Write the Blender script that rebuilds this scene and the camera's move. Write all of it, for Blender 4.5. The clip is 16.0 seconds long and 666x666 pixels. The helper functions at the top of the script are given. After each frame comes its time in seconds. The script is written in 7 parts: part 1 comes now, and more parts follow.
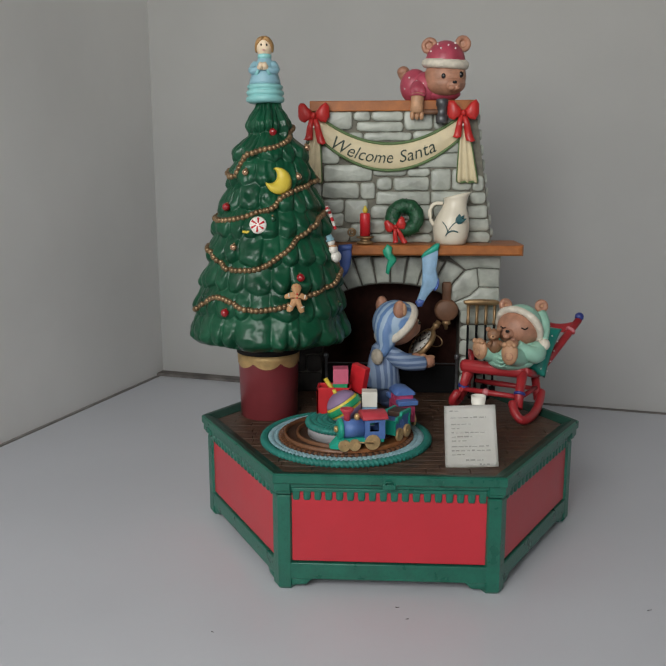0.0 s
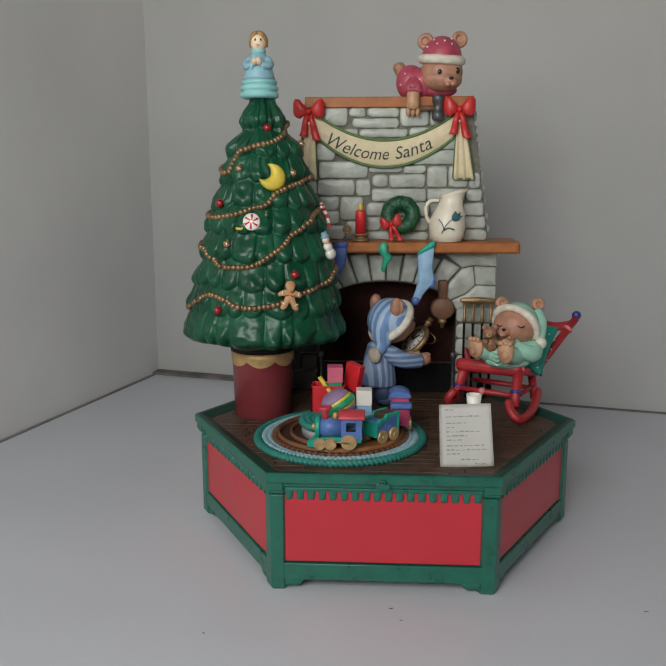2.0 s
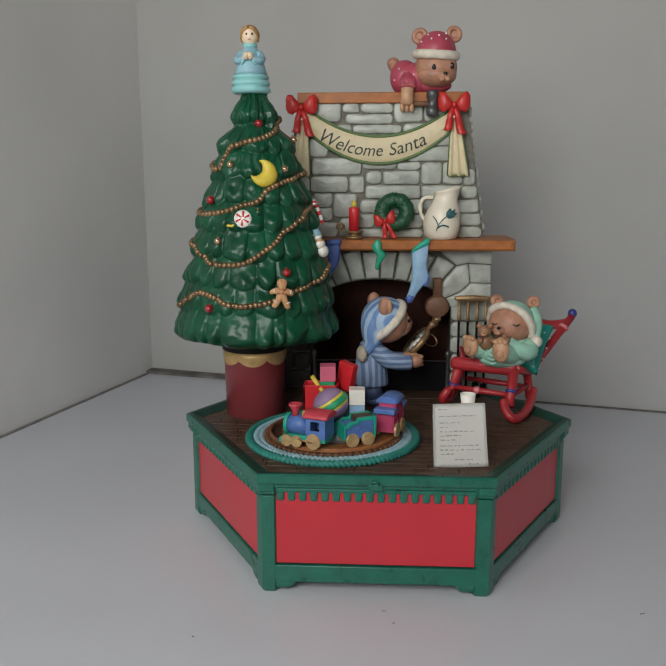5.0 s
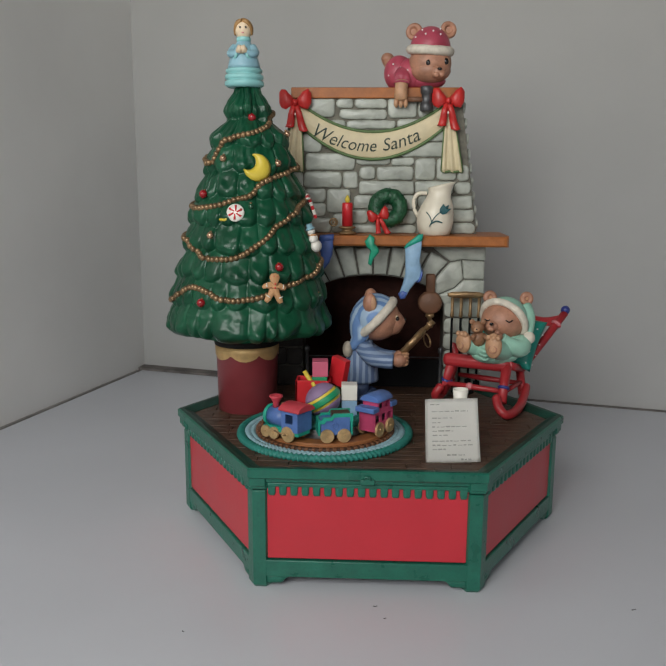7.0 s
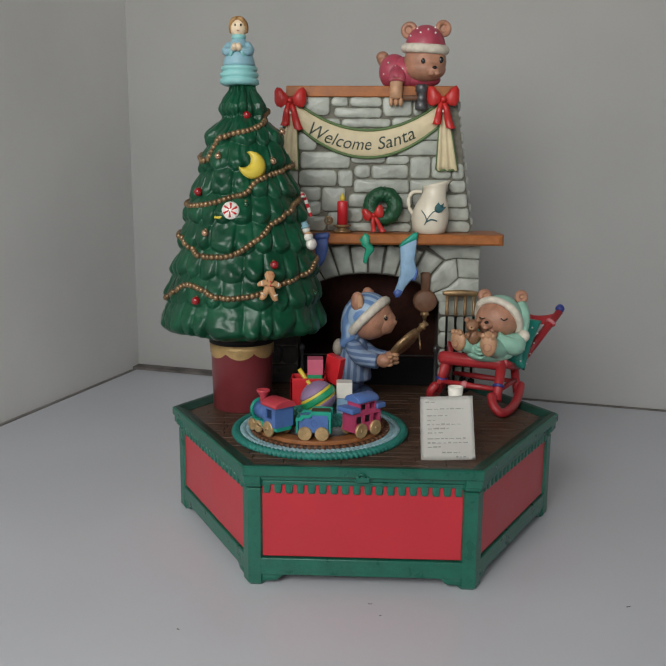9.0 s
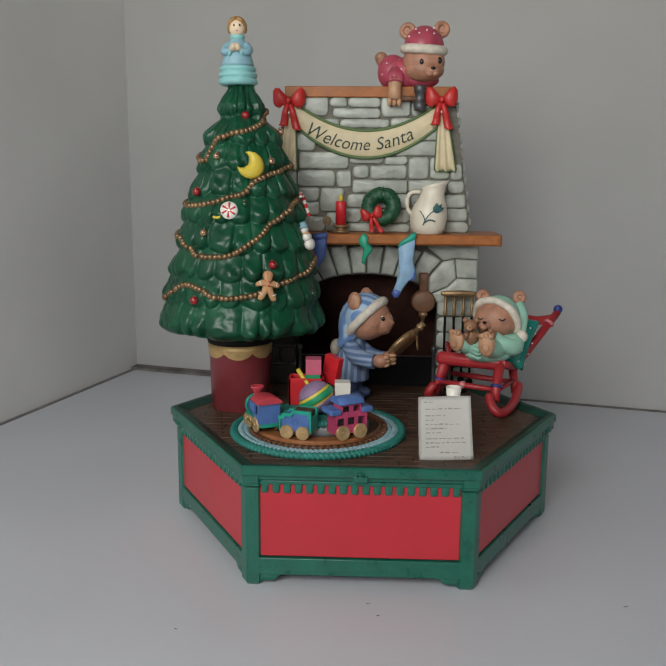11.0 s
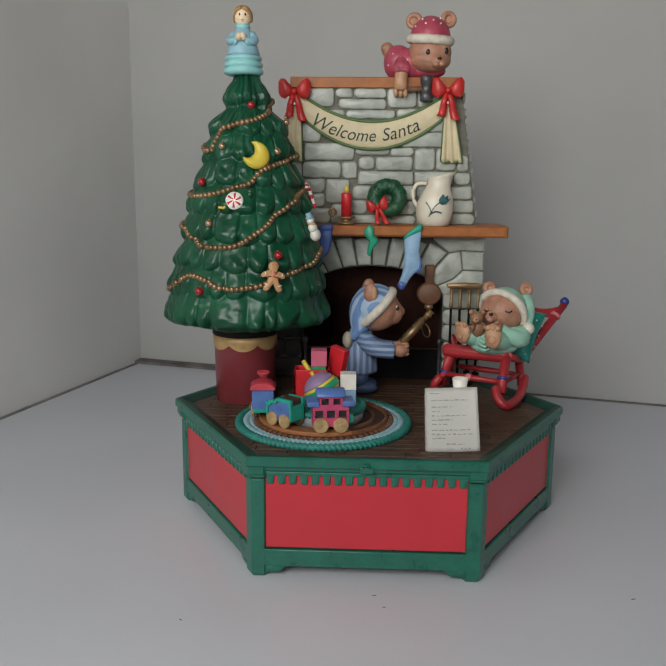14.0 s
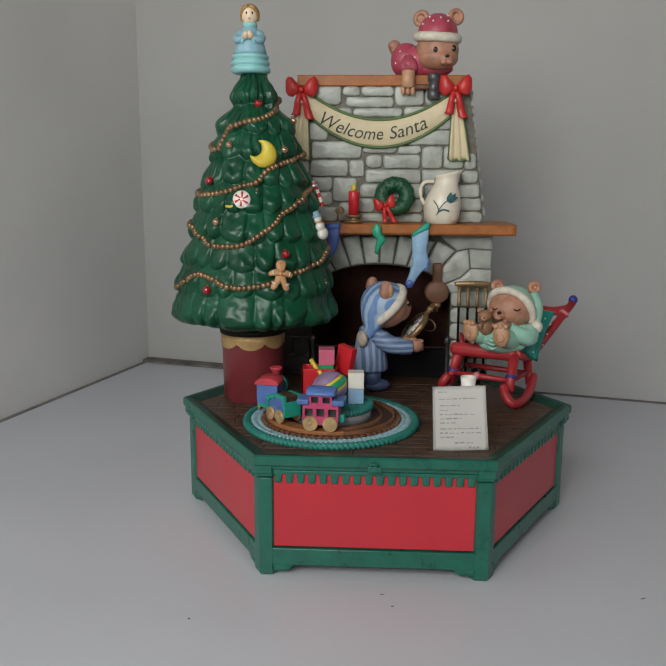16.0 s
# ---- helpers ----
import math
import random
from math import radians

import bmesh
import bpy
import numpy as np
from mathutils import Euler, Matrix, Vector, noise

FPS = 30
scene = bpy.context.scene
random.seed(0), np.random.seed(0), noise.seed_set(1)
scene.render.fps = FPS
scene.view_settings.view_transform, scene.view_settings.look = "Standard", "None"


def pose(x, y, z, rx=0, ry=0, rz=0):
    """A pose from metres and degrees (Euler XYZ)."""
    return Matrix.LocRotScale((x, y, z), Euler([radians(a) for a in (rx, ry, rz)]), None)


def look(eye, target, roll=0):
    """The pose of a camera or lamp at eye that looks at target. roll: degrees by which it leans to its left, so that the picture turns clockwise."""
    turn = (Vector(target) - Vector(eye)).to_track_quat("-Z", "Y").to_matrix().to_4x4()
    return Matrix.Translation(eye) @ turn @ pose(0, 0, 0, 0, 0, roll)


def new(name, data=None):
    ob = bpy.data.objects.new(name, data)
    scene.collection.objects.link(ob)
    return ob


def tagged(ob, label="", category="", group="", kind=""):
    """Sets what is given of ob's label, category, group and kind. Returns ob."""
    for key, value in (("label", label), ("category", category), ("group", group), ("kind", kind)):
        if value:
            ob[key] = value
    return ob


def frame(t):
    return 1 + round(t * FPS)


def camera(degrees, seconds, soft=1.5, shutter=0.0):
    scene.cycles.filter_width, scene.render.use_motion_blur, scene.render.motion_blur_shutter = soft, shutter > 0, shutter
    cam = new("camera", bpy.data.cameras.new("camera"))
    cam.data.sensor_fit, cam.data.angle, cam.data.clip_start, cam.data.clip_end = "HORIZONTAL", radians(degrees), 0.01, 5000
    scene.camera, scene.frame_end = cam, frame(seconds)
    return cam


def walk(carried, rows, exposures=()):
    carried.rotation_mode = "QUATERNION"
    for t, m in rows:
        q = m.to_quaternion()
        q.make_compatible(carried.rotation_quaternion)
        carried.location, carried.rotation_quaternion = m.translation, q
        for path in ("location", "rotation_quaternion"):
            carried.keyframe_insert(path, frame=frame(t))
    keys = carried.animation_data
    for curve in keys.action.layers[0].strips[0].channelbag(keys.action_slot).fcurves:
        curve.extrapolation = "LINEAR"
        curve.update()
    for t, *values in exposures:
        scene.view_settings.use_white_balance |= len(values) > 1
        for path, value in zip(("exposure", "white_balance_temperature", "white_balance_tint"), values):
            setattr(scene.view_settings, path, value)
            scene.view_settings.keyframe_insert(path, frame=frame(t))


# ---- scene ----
cam = camera(45.01, 16.0, soft=1.6)
PATH = [
    (0, (-0.00515, -0.47403, 0.20556), (-0.03428, 0.01631, 0.11218), -0.137),
    (0.5, (-0.00503, -0.47369, 0.20658), (-0.03424, 0.01674, 0.11368), -0.169),
    (1, (-0.00502, -0.47175, 0.20460), (-0.03280, 0.01870, 0.11138), -0.068),
    (1.5, (-0.00301, -0.47063, 0.20413), (-0.03036, 0.01976, 0.11046), -0.033),
    (2, (-0.00274, -0.46943, 0.20374), (-0.03131, 0.02089, 0.11014), -0.042),
    (2.5, (-0.00326, -0.46957, 0.20341), (-0.02998, 0.02096, 0.11035), 0.012),
    (3, (-0.00220, -0.46857, 0.20524), (-0.02914, 0.02187, 0.11172), -0.044),
    (3.5, (-0.00227, -0.46626, 0.20474), (-0.03022, 0.02405, 0.11085), -0.020),
    (4, (-0.00162, -0.46489, 0.20407), (-0.02896, 0.02531, 0.10943), -0.071),
    (6.5, (0.00054, -0.46246, 0.20044), (-0.02485, 0.02783, 0.10575), 0.165),
    (7, (0.00048, -0.46233, 0.19969), (-0.02284, 0.02808, 0.10506), 0.312),
    (7.5, (0.00224, -0.46170, 0.19896), (-0.02010, 0.02876, 0.10434), 0.258),
    (8, (0.00110, -0.46171, 0.19747), (-0.01945, 0.02886, 0.10303), 0.312),
    (8.5, (0.00209, -0.46437, 0.19830), (-0.01800, 0.02627, 0.10412), 0.306),
    (9, (0.00008, -0.46254, 0.19804), (-0.01972, 0.02814, 0.10399), 0.405),
    (11.5, (0.00027, -0.46320, 0.19727), (-0.01854, 0.02766, 0.10399), 0.501),
    (12, (0.00044, -0.46358, 0.19701), (-0.01953, 0.02701, 0.10260), 0.434),
    (12.5, (-0.00077, -0.46275, 0.19672), (-0.02111, 0.02780, 0.10214), 0.501),
    (13, (-0.00199, -0.46122, 0.19428), (-0.02151, 0.02933, 0.09953), 0.547),
    (13.5, (0.00061, -0.46126, 0.19510), (-0.01992, 0.02919, 0.10003), 0.485),
    (14, (-0.00149, -0.46120, 0.19387), (-0.02199, 0.02924, 0.09874), 0.575),
    (14.5, (-0.00159, -0.46223, 0.19505), (-0.02262, 0.02814, 0.09971), 0.465),
    (15, (-0.00135, -0.46271, 0.19546), (-0.02391, 0.02761, 0.10021), 0.574),
    (15.5, (-0.00070, -0.46128, 0.19697), (-0.02448, 0.02889, 0.10122), 0.440),
    (16, (-0.00168, -0.46053, 0.19375), (-0.02672, 0.02952, 0.09774), 0.364),
]
walk(cam, [(t, look(eye, target, roll)) for t, eye, target, roll in PATH], exposures=[(0, 0.0), (16, 0.0)])

# ---- world and light ----
world = bpy.data.worlds.new("sky")
scene.world = world
world.use_nodes = True
sky = world.node_tree.nodes.new("ShaderNodeTexSky")
sky.sky_type, sky.sun_disc, sky.sun_elevation, sky.sun_rotation = "NISHITA", False, radians(35), radians(200)
background = world.node_tree.nodes["Background"]
background.inputs["Strength"].default_value = 0.1
world.node_tree.links.new(sky.outputs["Color"], background.inputs["Color"])

# The room's axes: E1 runs along the wall behind the music box, E2 along the wall beside it.
CORNER = Vector((-0.243, 0.353, 0))
YAW = -14.8
ROOM = Matrix.Translation(CORNER) @ pose(0, 0, 0, 0, 0, YAW)


def opening_light(name, x0, x1, z0, z1, y, power, colour):
    lamp = bpy.data.lights.new(name, "AREA")
    lamp.shape, lamp.size, lamp.size_y, lamp.energy, lamp.color = "RECTANGLE", x1 - x0, z1 - z0, power, colour
    ob = new(name, lamp)
    ob.matrix_world = ROOM @ pose((x0 + x1) / 2, y, (z0 + z1) / 2, 90, 0, 0)
    return ob


# Daylight in a window behind the camera; the dimmer, warm one is added fill.
OPENINGS = ((0.08, 0.48, 0.26, 0.72), (0.80, 1.25, 0.14, 0.58))
opening_light("behind_camera_light", *OPENINGS[0], -1.02, 4.35, (0.98, 0.985, 0.95))
# Fill lamp in an added second opening, unseen.
opening_light("behind_camera_light", *OPENINGS[1], -1.02, 1.25, (1.0, 0.955, 0.935))


# ---- materials ----
def material(name, colour, rough=0.5, metal=0.0, vary=0.12, scale=60.0, bump=0.15, grain=900.0, coat=0.0, spec=0.5, per_piece=0.0, dirt=0.0):
    """Painted or moulded surface: colour mottled at a coarse scale, fine grain in the relief and gloss."""
    m = bpy.data.materials.new(name)
    m.use_nodes = True
    nt = m.node_tree
    b = nt.nodes["Principled BSDF"]
    b.inputs["Metallic"].default_value = metal
    b.inputs["Coat Weight"].default_value = coat
    b.inputs["Coat Roughness"].default_value = 0.25
    b.inputs["Specular IOR Level"].default_value = spec
    co = nt.nodes.new("ShaderNodeTexCoord")
    n1 = nt.nodes.new("ShaderNodeTexNoise")
    n1.inputs["Scale"].default_value, n1.inputs["Detail"].default_value = scale, 5
    nt.links.new(co.outputs["Object"], n1.inputs["Vector"])
    n2 = nt.nodes.new("ShaderNodeTexNoise")
    n2.inputs["Scale"].default_value, n2.inputs["Detail"].default_value = grain, 3
    nt.links.new(co.outputs["Object"], n2.inputs["Vector"])
    ramp = nt.nodes.new("ShaderNodeMapRange")
    ramp.inputs["From Min"].default_value, ramp.inputs["From Max"].default_value = 0.3, 0.7
    ramp.inputs["To Min"].default_value, ramp.inputs["To Max"].default_value = 1 - vary, 1 + vary
    nt.links.new(n1.outputs["Fac"], ramp.inputs["Value"])
    last = ramp.outputs["Result"]
    if per_piece:
        info = nt.nodes.new("ShaderNodeObjectInfo")
        r2 = nt.nodes.new("ShaderNodeMapRange")
        r2.inputs["To Min"].default_value, r2.inputs["To Max"].default_value = 1 - per_piece, 1 + per_piece
        nt.links.new(info.outputs["Random"], r2.inputs["Value"])
        mul = nt.nodes.new("ShaderNodeMath")
        mul.operation = "MULTIPLY"
        nt.links.new(last, mul.inputs[0])
        nt.links.new(r2.outputs["Result"], mul.inputs[1])
        last = mul.outputs["Value"]
    scaled = nt.nodes.new("ShaderNodeVectorMath")
    scaled.operation = "SCALE"
    scaled.inputs[0].default_value = colour
    nt.links.new(last, scaled.inputs["Scale"])
    out = scaled.outputs["Vector"]
    if dirt:
        mix = nt.nodes.new("ShaderNodeMix")
        mix.data_type = "RGBA"
        fac = nt.nodes.new("ShaderNodeMapRange")
        fac.inputs["From Min"].default_value, fac.inputs["From Max"].default_value, fac.inputs["To Max"].default_value = 0.52, 0.75, dirt
        nt.links.new(n2.outputs["Fac"], fac.inputs["Value"])
        nt.links.new(fac.outputs["Result"], mix.inputs["Factor"])
        nt.links.new(out, mix.inputs["A"])
        mix.inputs["B"].default_value = (colour[0] * 0.35, colour[1] * 0.33, colour[2] * 0.3, 1)
        out = mix.outputs["Result"]
    nt.links.new(out, b.inputs["Base Color"])
    rr = nt.nodes.new("ShaderNodeMapRange")
    rr.inputs["To Min"].default_value, rr.inputs["To Max"].default_value = max(rough - 0.1, 0.03), min(rough + 0.1, 1)
    nt.links.new(n1.outputs["Fac"], rr.inputs["Value"])
    nt.links.new(rr.outputs["Result"], b.inputs["Roughness"])
    if bump:
        bp = nt.nodes.new("ShaderNodeBump")
        bp.inputs["Strength"].default_value, bp.inputs["Distance"].default_value = bump, 0.0006
        nt.links.new(n2.outputs["Fac"], bp.inputs["Height"])
        nt.links.new(bp.outputs["Normal"], b.inputs["Normal"])
    return m


def striped(name, one, two, axis, wide, rough=0.5, share=0.5):
    """Painted stripes along an axis of the object."""
    m = material(name, one, rough)
    nt = m.node_tree
    b = nt.nodes["Principled BSDF"]
    old = b.inputs["Base Color"].links[0].from_socket
    co = nt.nodes.new("ShaderNodeTexCoord")
    sep = nt.nodes.new("ShaderNodeSeparateXYZ")
    nz = nt.nodes.new("ShaderNodeTexNoise")
    nz.inputs["Scale"].default_value = 120
    nt.links.new(co.outputs["Object"], nz.inputs["Vector"])
    add = nt.nodes.new("ShaderNodeVectorMath")
    add.operation = "MULTIPLY_ADD"
    nt.links.new(nz.outputs["Color"], add.inputs[0])
    add.inputs[1].default_value = (0.0015, 0.0015, 0.0015)
    nt.links.new(co.outputs["Object"], add.inputs[2])
    nt.links.new(add.outputs["Vector"], sep.inputs["Vector"])
    mod = nt.nodes.new("ShaderNodeMath")
    mod.operation = "PINGPONG"
    mod.inputs[1].default_value = wide
    nt.links.new(sep.outputs[axis], mod.inputs[0])
    step = nt.nodes.new("ShaderNodeMapRange")
    step.inputs["From Min"].default_value, step.inputs["From Max"].default_value = wide * (share - 0.08), wide * (share + 0.08)
    nt.links.new(mod.outputs["Value"], step.inputs["Value"])
    mix = nt.nodes.new("ShaderNodeMix")
    mix.data_type = "RGBA"
    nt.links.new(step.outputs["Result"], mix.inputs["Factor"])
    nt.links.new(old, mix.inputs["A"])
    mix.inputs["B"].default_value = (*two, 1)
    nt.links.new(mix.outputs["Result"], b.inputs["Base Color"])
    return m


# One white wall surface, light put into colour: back darkened, side lightened.
WALL = material("white_wall_darkened", (0.43, 0.428, 0.418), 0.75, vary=0.06, scale=7, bump=0.06, grain=260)
SIDE_WALL = material("white_wall_lightened", (0.75, 0.745, 0.726), 0.7, vary=0.06, scale=6, bump=0.06, grain=260)
# Strip colours that stand in for shade between tabletop and walls.
GAP_STRIP = material("dark_gap_shade", (0.15, 0.135, 0.125), 0.7, vary=0.4, scale=60)
FAINT_STRIP = material("grey_gap_shade", (0.26, 0.245, 0.23), 0.7, vary=0.3, scale=60)
TABLETOP = material("white_laminate", (0.605, 0.617, 0.662), 0.33, vary=0.03, scale=8, bump=0.03, grain=300, spec=0.35)
# Unseen room shell, kept dark to cut the bounced fill.
UNSEEN_DARK = material("dark_unseen_surface", (0.12, 0.118, 0.114), 0.8, vary=0.04, scale=3, grain=90)
CARPET = material("room_floor", (0.25, 0.2, 0.16), 0.8, vary=0.1, scale=5, grain=150)
GREEN_TRIM = material("green_trim_paint", (0.013, 0.128, 0.086), 0.30, vary=0.16, scale=110, bump=0.25, grain=700, dirt=0.25)
DARK_GREEN = material("dark_green_border", (0.009, 0.052, 0.036), 0.42, vary=0.3, scale=120, bump=0.2, dirt=0.4, spec=0.3)
RED_PANEL = material("red_panel_paint", (0.53, 0.028, 0.042), 0.33, vary=0.05, scale=40, bump=0.08, grain=500)
PLANK = material("brown_floor_plank", (0.074, 0.041, 0.026), 0.46, vary=0.35, scale=120, bump=0.4, grain=600, per_piece=0.10, dirt=0.35, spec=0.35)
GROOVE = material("dark_groove", (0.022, 0.013, 0.009), 0.7, spec=0.2)
LEAF = material("green_tree_glaze", (0.007, 0.070, 0.033), 0.31, vary=0.35, scale=60, bump=0.35, grain=240, spec=0.36, dirt=0.2)
MAROON = material("maroon_pot", (0.21, 0.034, 0.040), 0.36, vary=0.12, scale=50, bump=0.08)
GOLD = material("gold_paint", (0.58, 0.38, 0.16), 0.42, metal=0.4, vary=0.2, scale=150, bump=0.3)
BRASS = material("aged_brass", (0.33, 0.21, 0.105), 0.42, metal=0.6, vary=0.3, scale=220, bump=0.3)
BEAD = material("gold_bead", (0.23, 0.145, 0.075), 0.32, metal=0.55, vary=0.3, scale=300, bump=0.2, per_piece=0.25)
SOIL = material("black_soil", (0.010, 0.008, 0.0075), 0.6, spec=0.25)
STONE = material("grey_stone", (0.40, 0.42, 0.37), 0.34, vary=0.24, scale=130, bump=0.55, grain=260, per_piece=0.09, dirt=0.12)
DARK_STONE = material("blackish_stone", (0.032, 0.028, 0.026), 0.65, spec=0.2, vary=0.4, scale=120, bump=0.4)
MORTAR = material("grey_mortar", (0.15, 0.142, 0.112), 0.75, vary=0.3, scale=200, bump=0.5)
# Joints of the lower breast, darker than the chimney's.
DARK_MORTAR = material("dark_grey_mortar", (0.085, 0.077, 0.062), 0.6, vary=0.3, scale=200, bump=0.5)
FIREBRICK = material("dark_brown_brick", (0.030, 0.0105, 0.0075), 0.7, vary=0.3, scale=150, bump=0.3, spec=0.1)
BLACK = material("black_paint", (0.004, 0.004, 0.0045), 0.6, spec=0.12)
WOOD = material("orange_brown_wood", (0.37, 0.125, 0.034), 0.42, vary=0.2, scale=140, bump=0.25, dirt=0.15, spec=0.35)
DARKWOOD = material("brown_wood", (0.165, 0.078, 0.042), 0.58, vary=0.2, scale=140, bump=0.2)
CREAM = material("cream_cloth", (0.65, 0.55, 0.35), 0.5, vary=0.07, scale=160, bump=0.15)
BANNER_EDGE = material("olive_green_edge", (0.10, 0.17, 0.06), 0.5)
INK = material("dark_green_ink", (0.014, 0.032, 0.018), 0.5)
BOW = material("red_ribbon", (0.52, 0.028, 0.025), 0.36, vary=0.12, scale=140)


# ---- mesh helpers ----
def part(name, bm, mats, parent=None, label=""):
    """One mesh object from a bmesh, under its thing."""
    me = bpy.data.meshes.new(name)
    bm.to_mesh(me)
    bm.free()
    for m in (mats if isinstance(mats, (list, tuple)) else [mats]):
        me.materials.append(m)
    ob = new(name, me)
    if parent is not None:
        ob.parent = parent
    if label:
        ob["label"] = label
    return ob


def thing(name, label, category, group="", at=None):
    ob = new(name)
    ob.empty_display_size = 0.005
    if at is not None:
        ob.matrix_world = at
    return tagged(ob, label, category, group)


def shade(faces, mat=0, smooth=True):
    for f in faces:
        f.material_index, f.smooth = mat, smooth


def grid_faces(bm, rows, closed_u=True, closed_v=False, mat=0, smooth=True):
    """Faces between rows of vertices (each row a list of equal length)."""
    made = []
    nv, nu = len(rows), len(rows[0])
    for j in range(nv if closed_v else nv - 1):
        a, b = rows[j], rows[(j + 1) % nv]
        for i in range(nu if closed_u else nu - 1):
            k = (i + 1) % nu
            made.append(bm.faces.new((a[i], a[k], b[k], b[i])))
    shade(made, mat, smooth)
    return made


def box(bm, size, m=Matrix(), mat=0, bevel=0.0, taper=(1, 1)):
    """A box with its base centre at the origin of m; taper scales the top."""
    x, y, z = size[0] / 2, size[1] / 2, size[2]
    vs = [bm.verts.new(m @ Vector((sx * x * (taper[0] if k else 1), sy * y * (taper[1] if k else 1), z * k)))
          for k in (0, 1) for sx, sy in ((-1, -1), (1, -1), (1, 1), (-1, 1))]
    fs = [bm.faces.new([vs[i] for i in q]) for q in ((3, 2, 1, 0), (4, 5, 6, 7), (0, 1, 5, 4), (1, 2, 6, 5), (2, 3, 7, 6), (3, 0, 4, 7))]
    shade(fs, mat, False)
    if bevel:
        es = list({e for f in fs for e in f.edges})
        r = bmesh.ops.bevel(bm, geom=es, offset=bevel, segments=2, affect="EDGES", profile=0.5, clamp_overlap=True)
        shade(r["faces"], mat, True)
    return vs


def lathe(bm, profile, m=Matrix(), n=32, mat=0, cap=True, smooth=True):
    """A turned shape: profile of (radius, z) from bottom to top."""
    rows = [[bm.verts.new(m @ Vector((r * math.cos(2 * math.pi * i / n), r * math.sin(2 * math.pi * i / n), z))) for i in range(n)] for r, z in profile]
    grid_faces(bm, rows, mat=mat, smooth=smooth)
    if cap:
        for row, turn in ((rows[0], -1), (rows[-1], 1)):
            shade([bm.faces.new(row[::turn])], mat, False)
    return rows


def ball(bm, c, r, mat=0, m=Matrix(), n=20, k=12):
    """An ellipsoid; r is a radius or three."""
    r = (r, r, r) if isinstance(r, (int, float)) else r
    rows = []
    for j in range(1, k):
        a = math.pi * j / k - math.pi / 2
        rows.append([bm.verts.new(m @ Vector((c[0] + r[0] * math.cos(a) * math.cos(2 * math.pi * i / n), c[1] + r[1] * math.cos(a) * math.sin(2 * math.pi * i / n), c[2] + r[2] * math.sin(a)))) for i in range(n)])
    grid_faces(bm, rows, mat=mat)
    lo, hi = bm.verts.new(m @ Vector((c[0], c[1], c[2] - r[2]))), bm.verts.new(m @ Vector((c[0], c[1], c[2] + r[2])))
    shade([bm.faces.new((lo, rows[0][(i + 1) % n], rows[0][i])) for i in range(n)], mat)
    shade([bm.faces.new((hi, rows[-1][i], rows[-1][(i + 1) % n])) for i in range(n)], mat)


def tube(bm, pts, radii, n=10, mat=0, closed=False, flat=1.0, ends=True):
    """A round bar along points; radii one number or one a point."""
    pts = [Vector(p) for p in pts]
    radii = [radii] * len(pts) if isinstance(radii, (int, float)) else radii
    rows = []
    up = Vector((0, 0, 1))
    for i, p in enumerate(pts):
        a, b = (pts[i - 1], pts[(i + 1) % len(pts)]) if closed else (pts[max(i - 1, 0)], pts[min(i + 1, len(pts) - 1)])
        t = (b - a).normalized()
        s = t.cross(up if abs(t.z) < 0.95 else Vector((0, 1, 0))).normalized()
        u = s.cross(t)
        rows.append([bm.verts.new(p + radii[i] * (math.cos(2 * math.pi * k / n) * s + flat * math.sin(2 * math.pi * k / n) * u)) for k in range(n)])
    grid_faces(bm, rows, closed_v=closed, mat=mat)
    if not closed and ends:
        for row, c in ((rows[0], pts[0]), (rows[-1], pts[-1])):
            shade([bm.faces.new(row if row is rows[-1] else row[::-1])], mat, False)


def curve_points(keys, n):
    """A smooth line of n points through the keys."""
    keys = [Vector(k) for k in keys]
    out = []
    for q in range(n):
        u = q / (n - 1) * (len(keys) - 1)
        i = min(int(u), len(keys) - 2)
        f = u - i
        p0, p1, p2, p3 = keys[max(i - 1, 0)], keys[i], keys[i + 1], keys[min(i + 2, len(keys) - 1)]
        out.append(0.5 * (2 * p1 + (p2 - p0) * f + (2 * p0 - 5 * p1 + 4 * p2 - p3) * f * f + (3 * p1 - p0 - 3 * p2 + p3) * f ** 3))
    return out


def slab(bm, outline, depth, m=Matrix(), mat=0, bulge=0.0, inset=0.0):
    """A flat shape in x, z, thick along y (towards -y), with a rounded front edge."""
    n = len(outline)
    cx, cz = sum(p[0] for p in outline) / n, sum(p[1] for p in outline) / n
    size = min(max(p[0] for p in outline) - min(p[0] for p in outline), max(p[1] for p in outline) - min(p[1] for p in outline))
    inset = inset or min(depth * 0.6, size * 0.18)

    def ring(dy, shrink):
        row = []
        for x, z in outline:
            d = math.hypot(x - cx, z - cz) or 1
            k = max(1 - shrink / d, 0.2)
            row.append(bm.verts.new(m @ Vector((cx + (x - cx) * k, dy, cz + (z - cz) * k))))
        return row
    rows = [ring(0, 0), ring(-depth * 0.55, 0), ring(-depth * 0.88, inset * 0.4), ring(-depth, inset)]
    grid_faces(bm, rows, mat=mat)
    top = bm.verts.new(m @ Vector((cx, -depth - bulge, cz)))
    shade([bm.faces.new((rows[-1][i], rows[-1][(i + 1) % n], top)) for i in range(n)], mat)
    shade([bm.faces.new(rows[0])], mat, False)


# ---- the room ----
def structure(name, bm, mat, label, category):
    return tagged(part(name, bm, mat), label, category, kind="structure")


def room_box(bm, x0, x1, y0, y1, z0, z1):
    box(bm, (x1 - x0, y1 - y0, z1 - z0), ROOM @ pose((x0 + x1) / 2, (y0 + y1) / 2, z0))


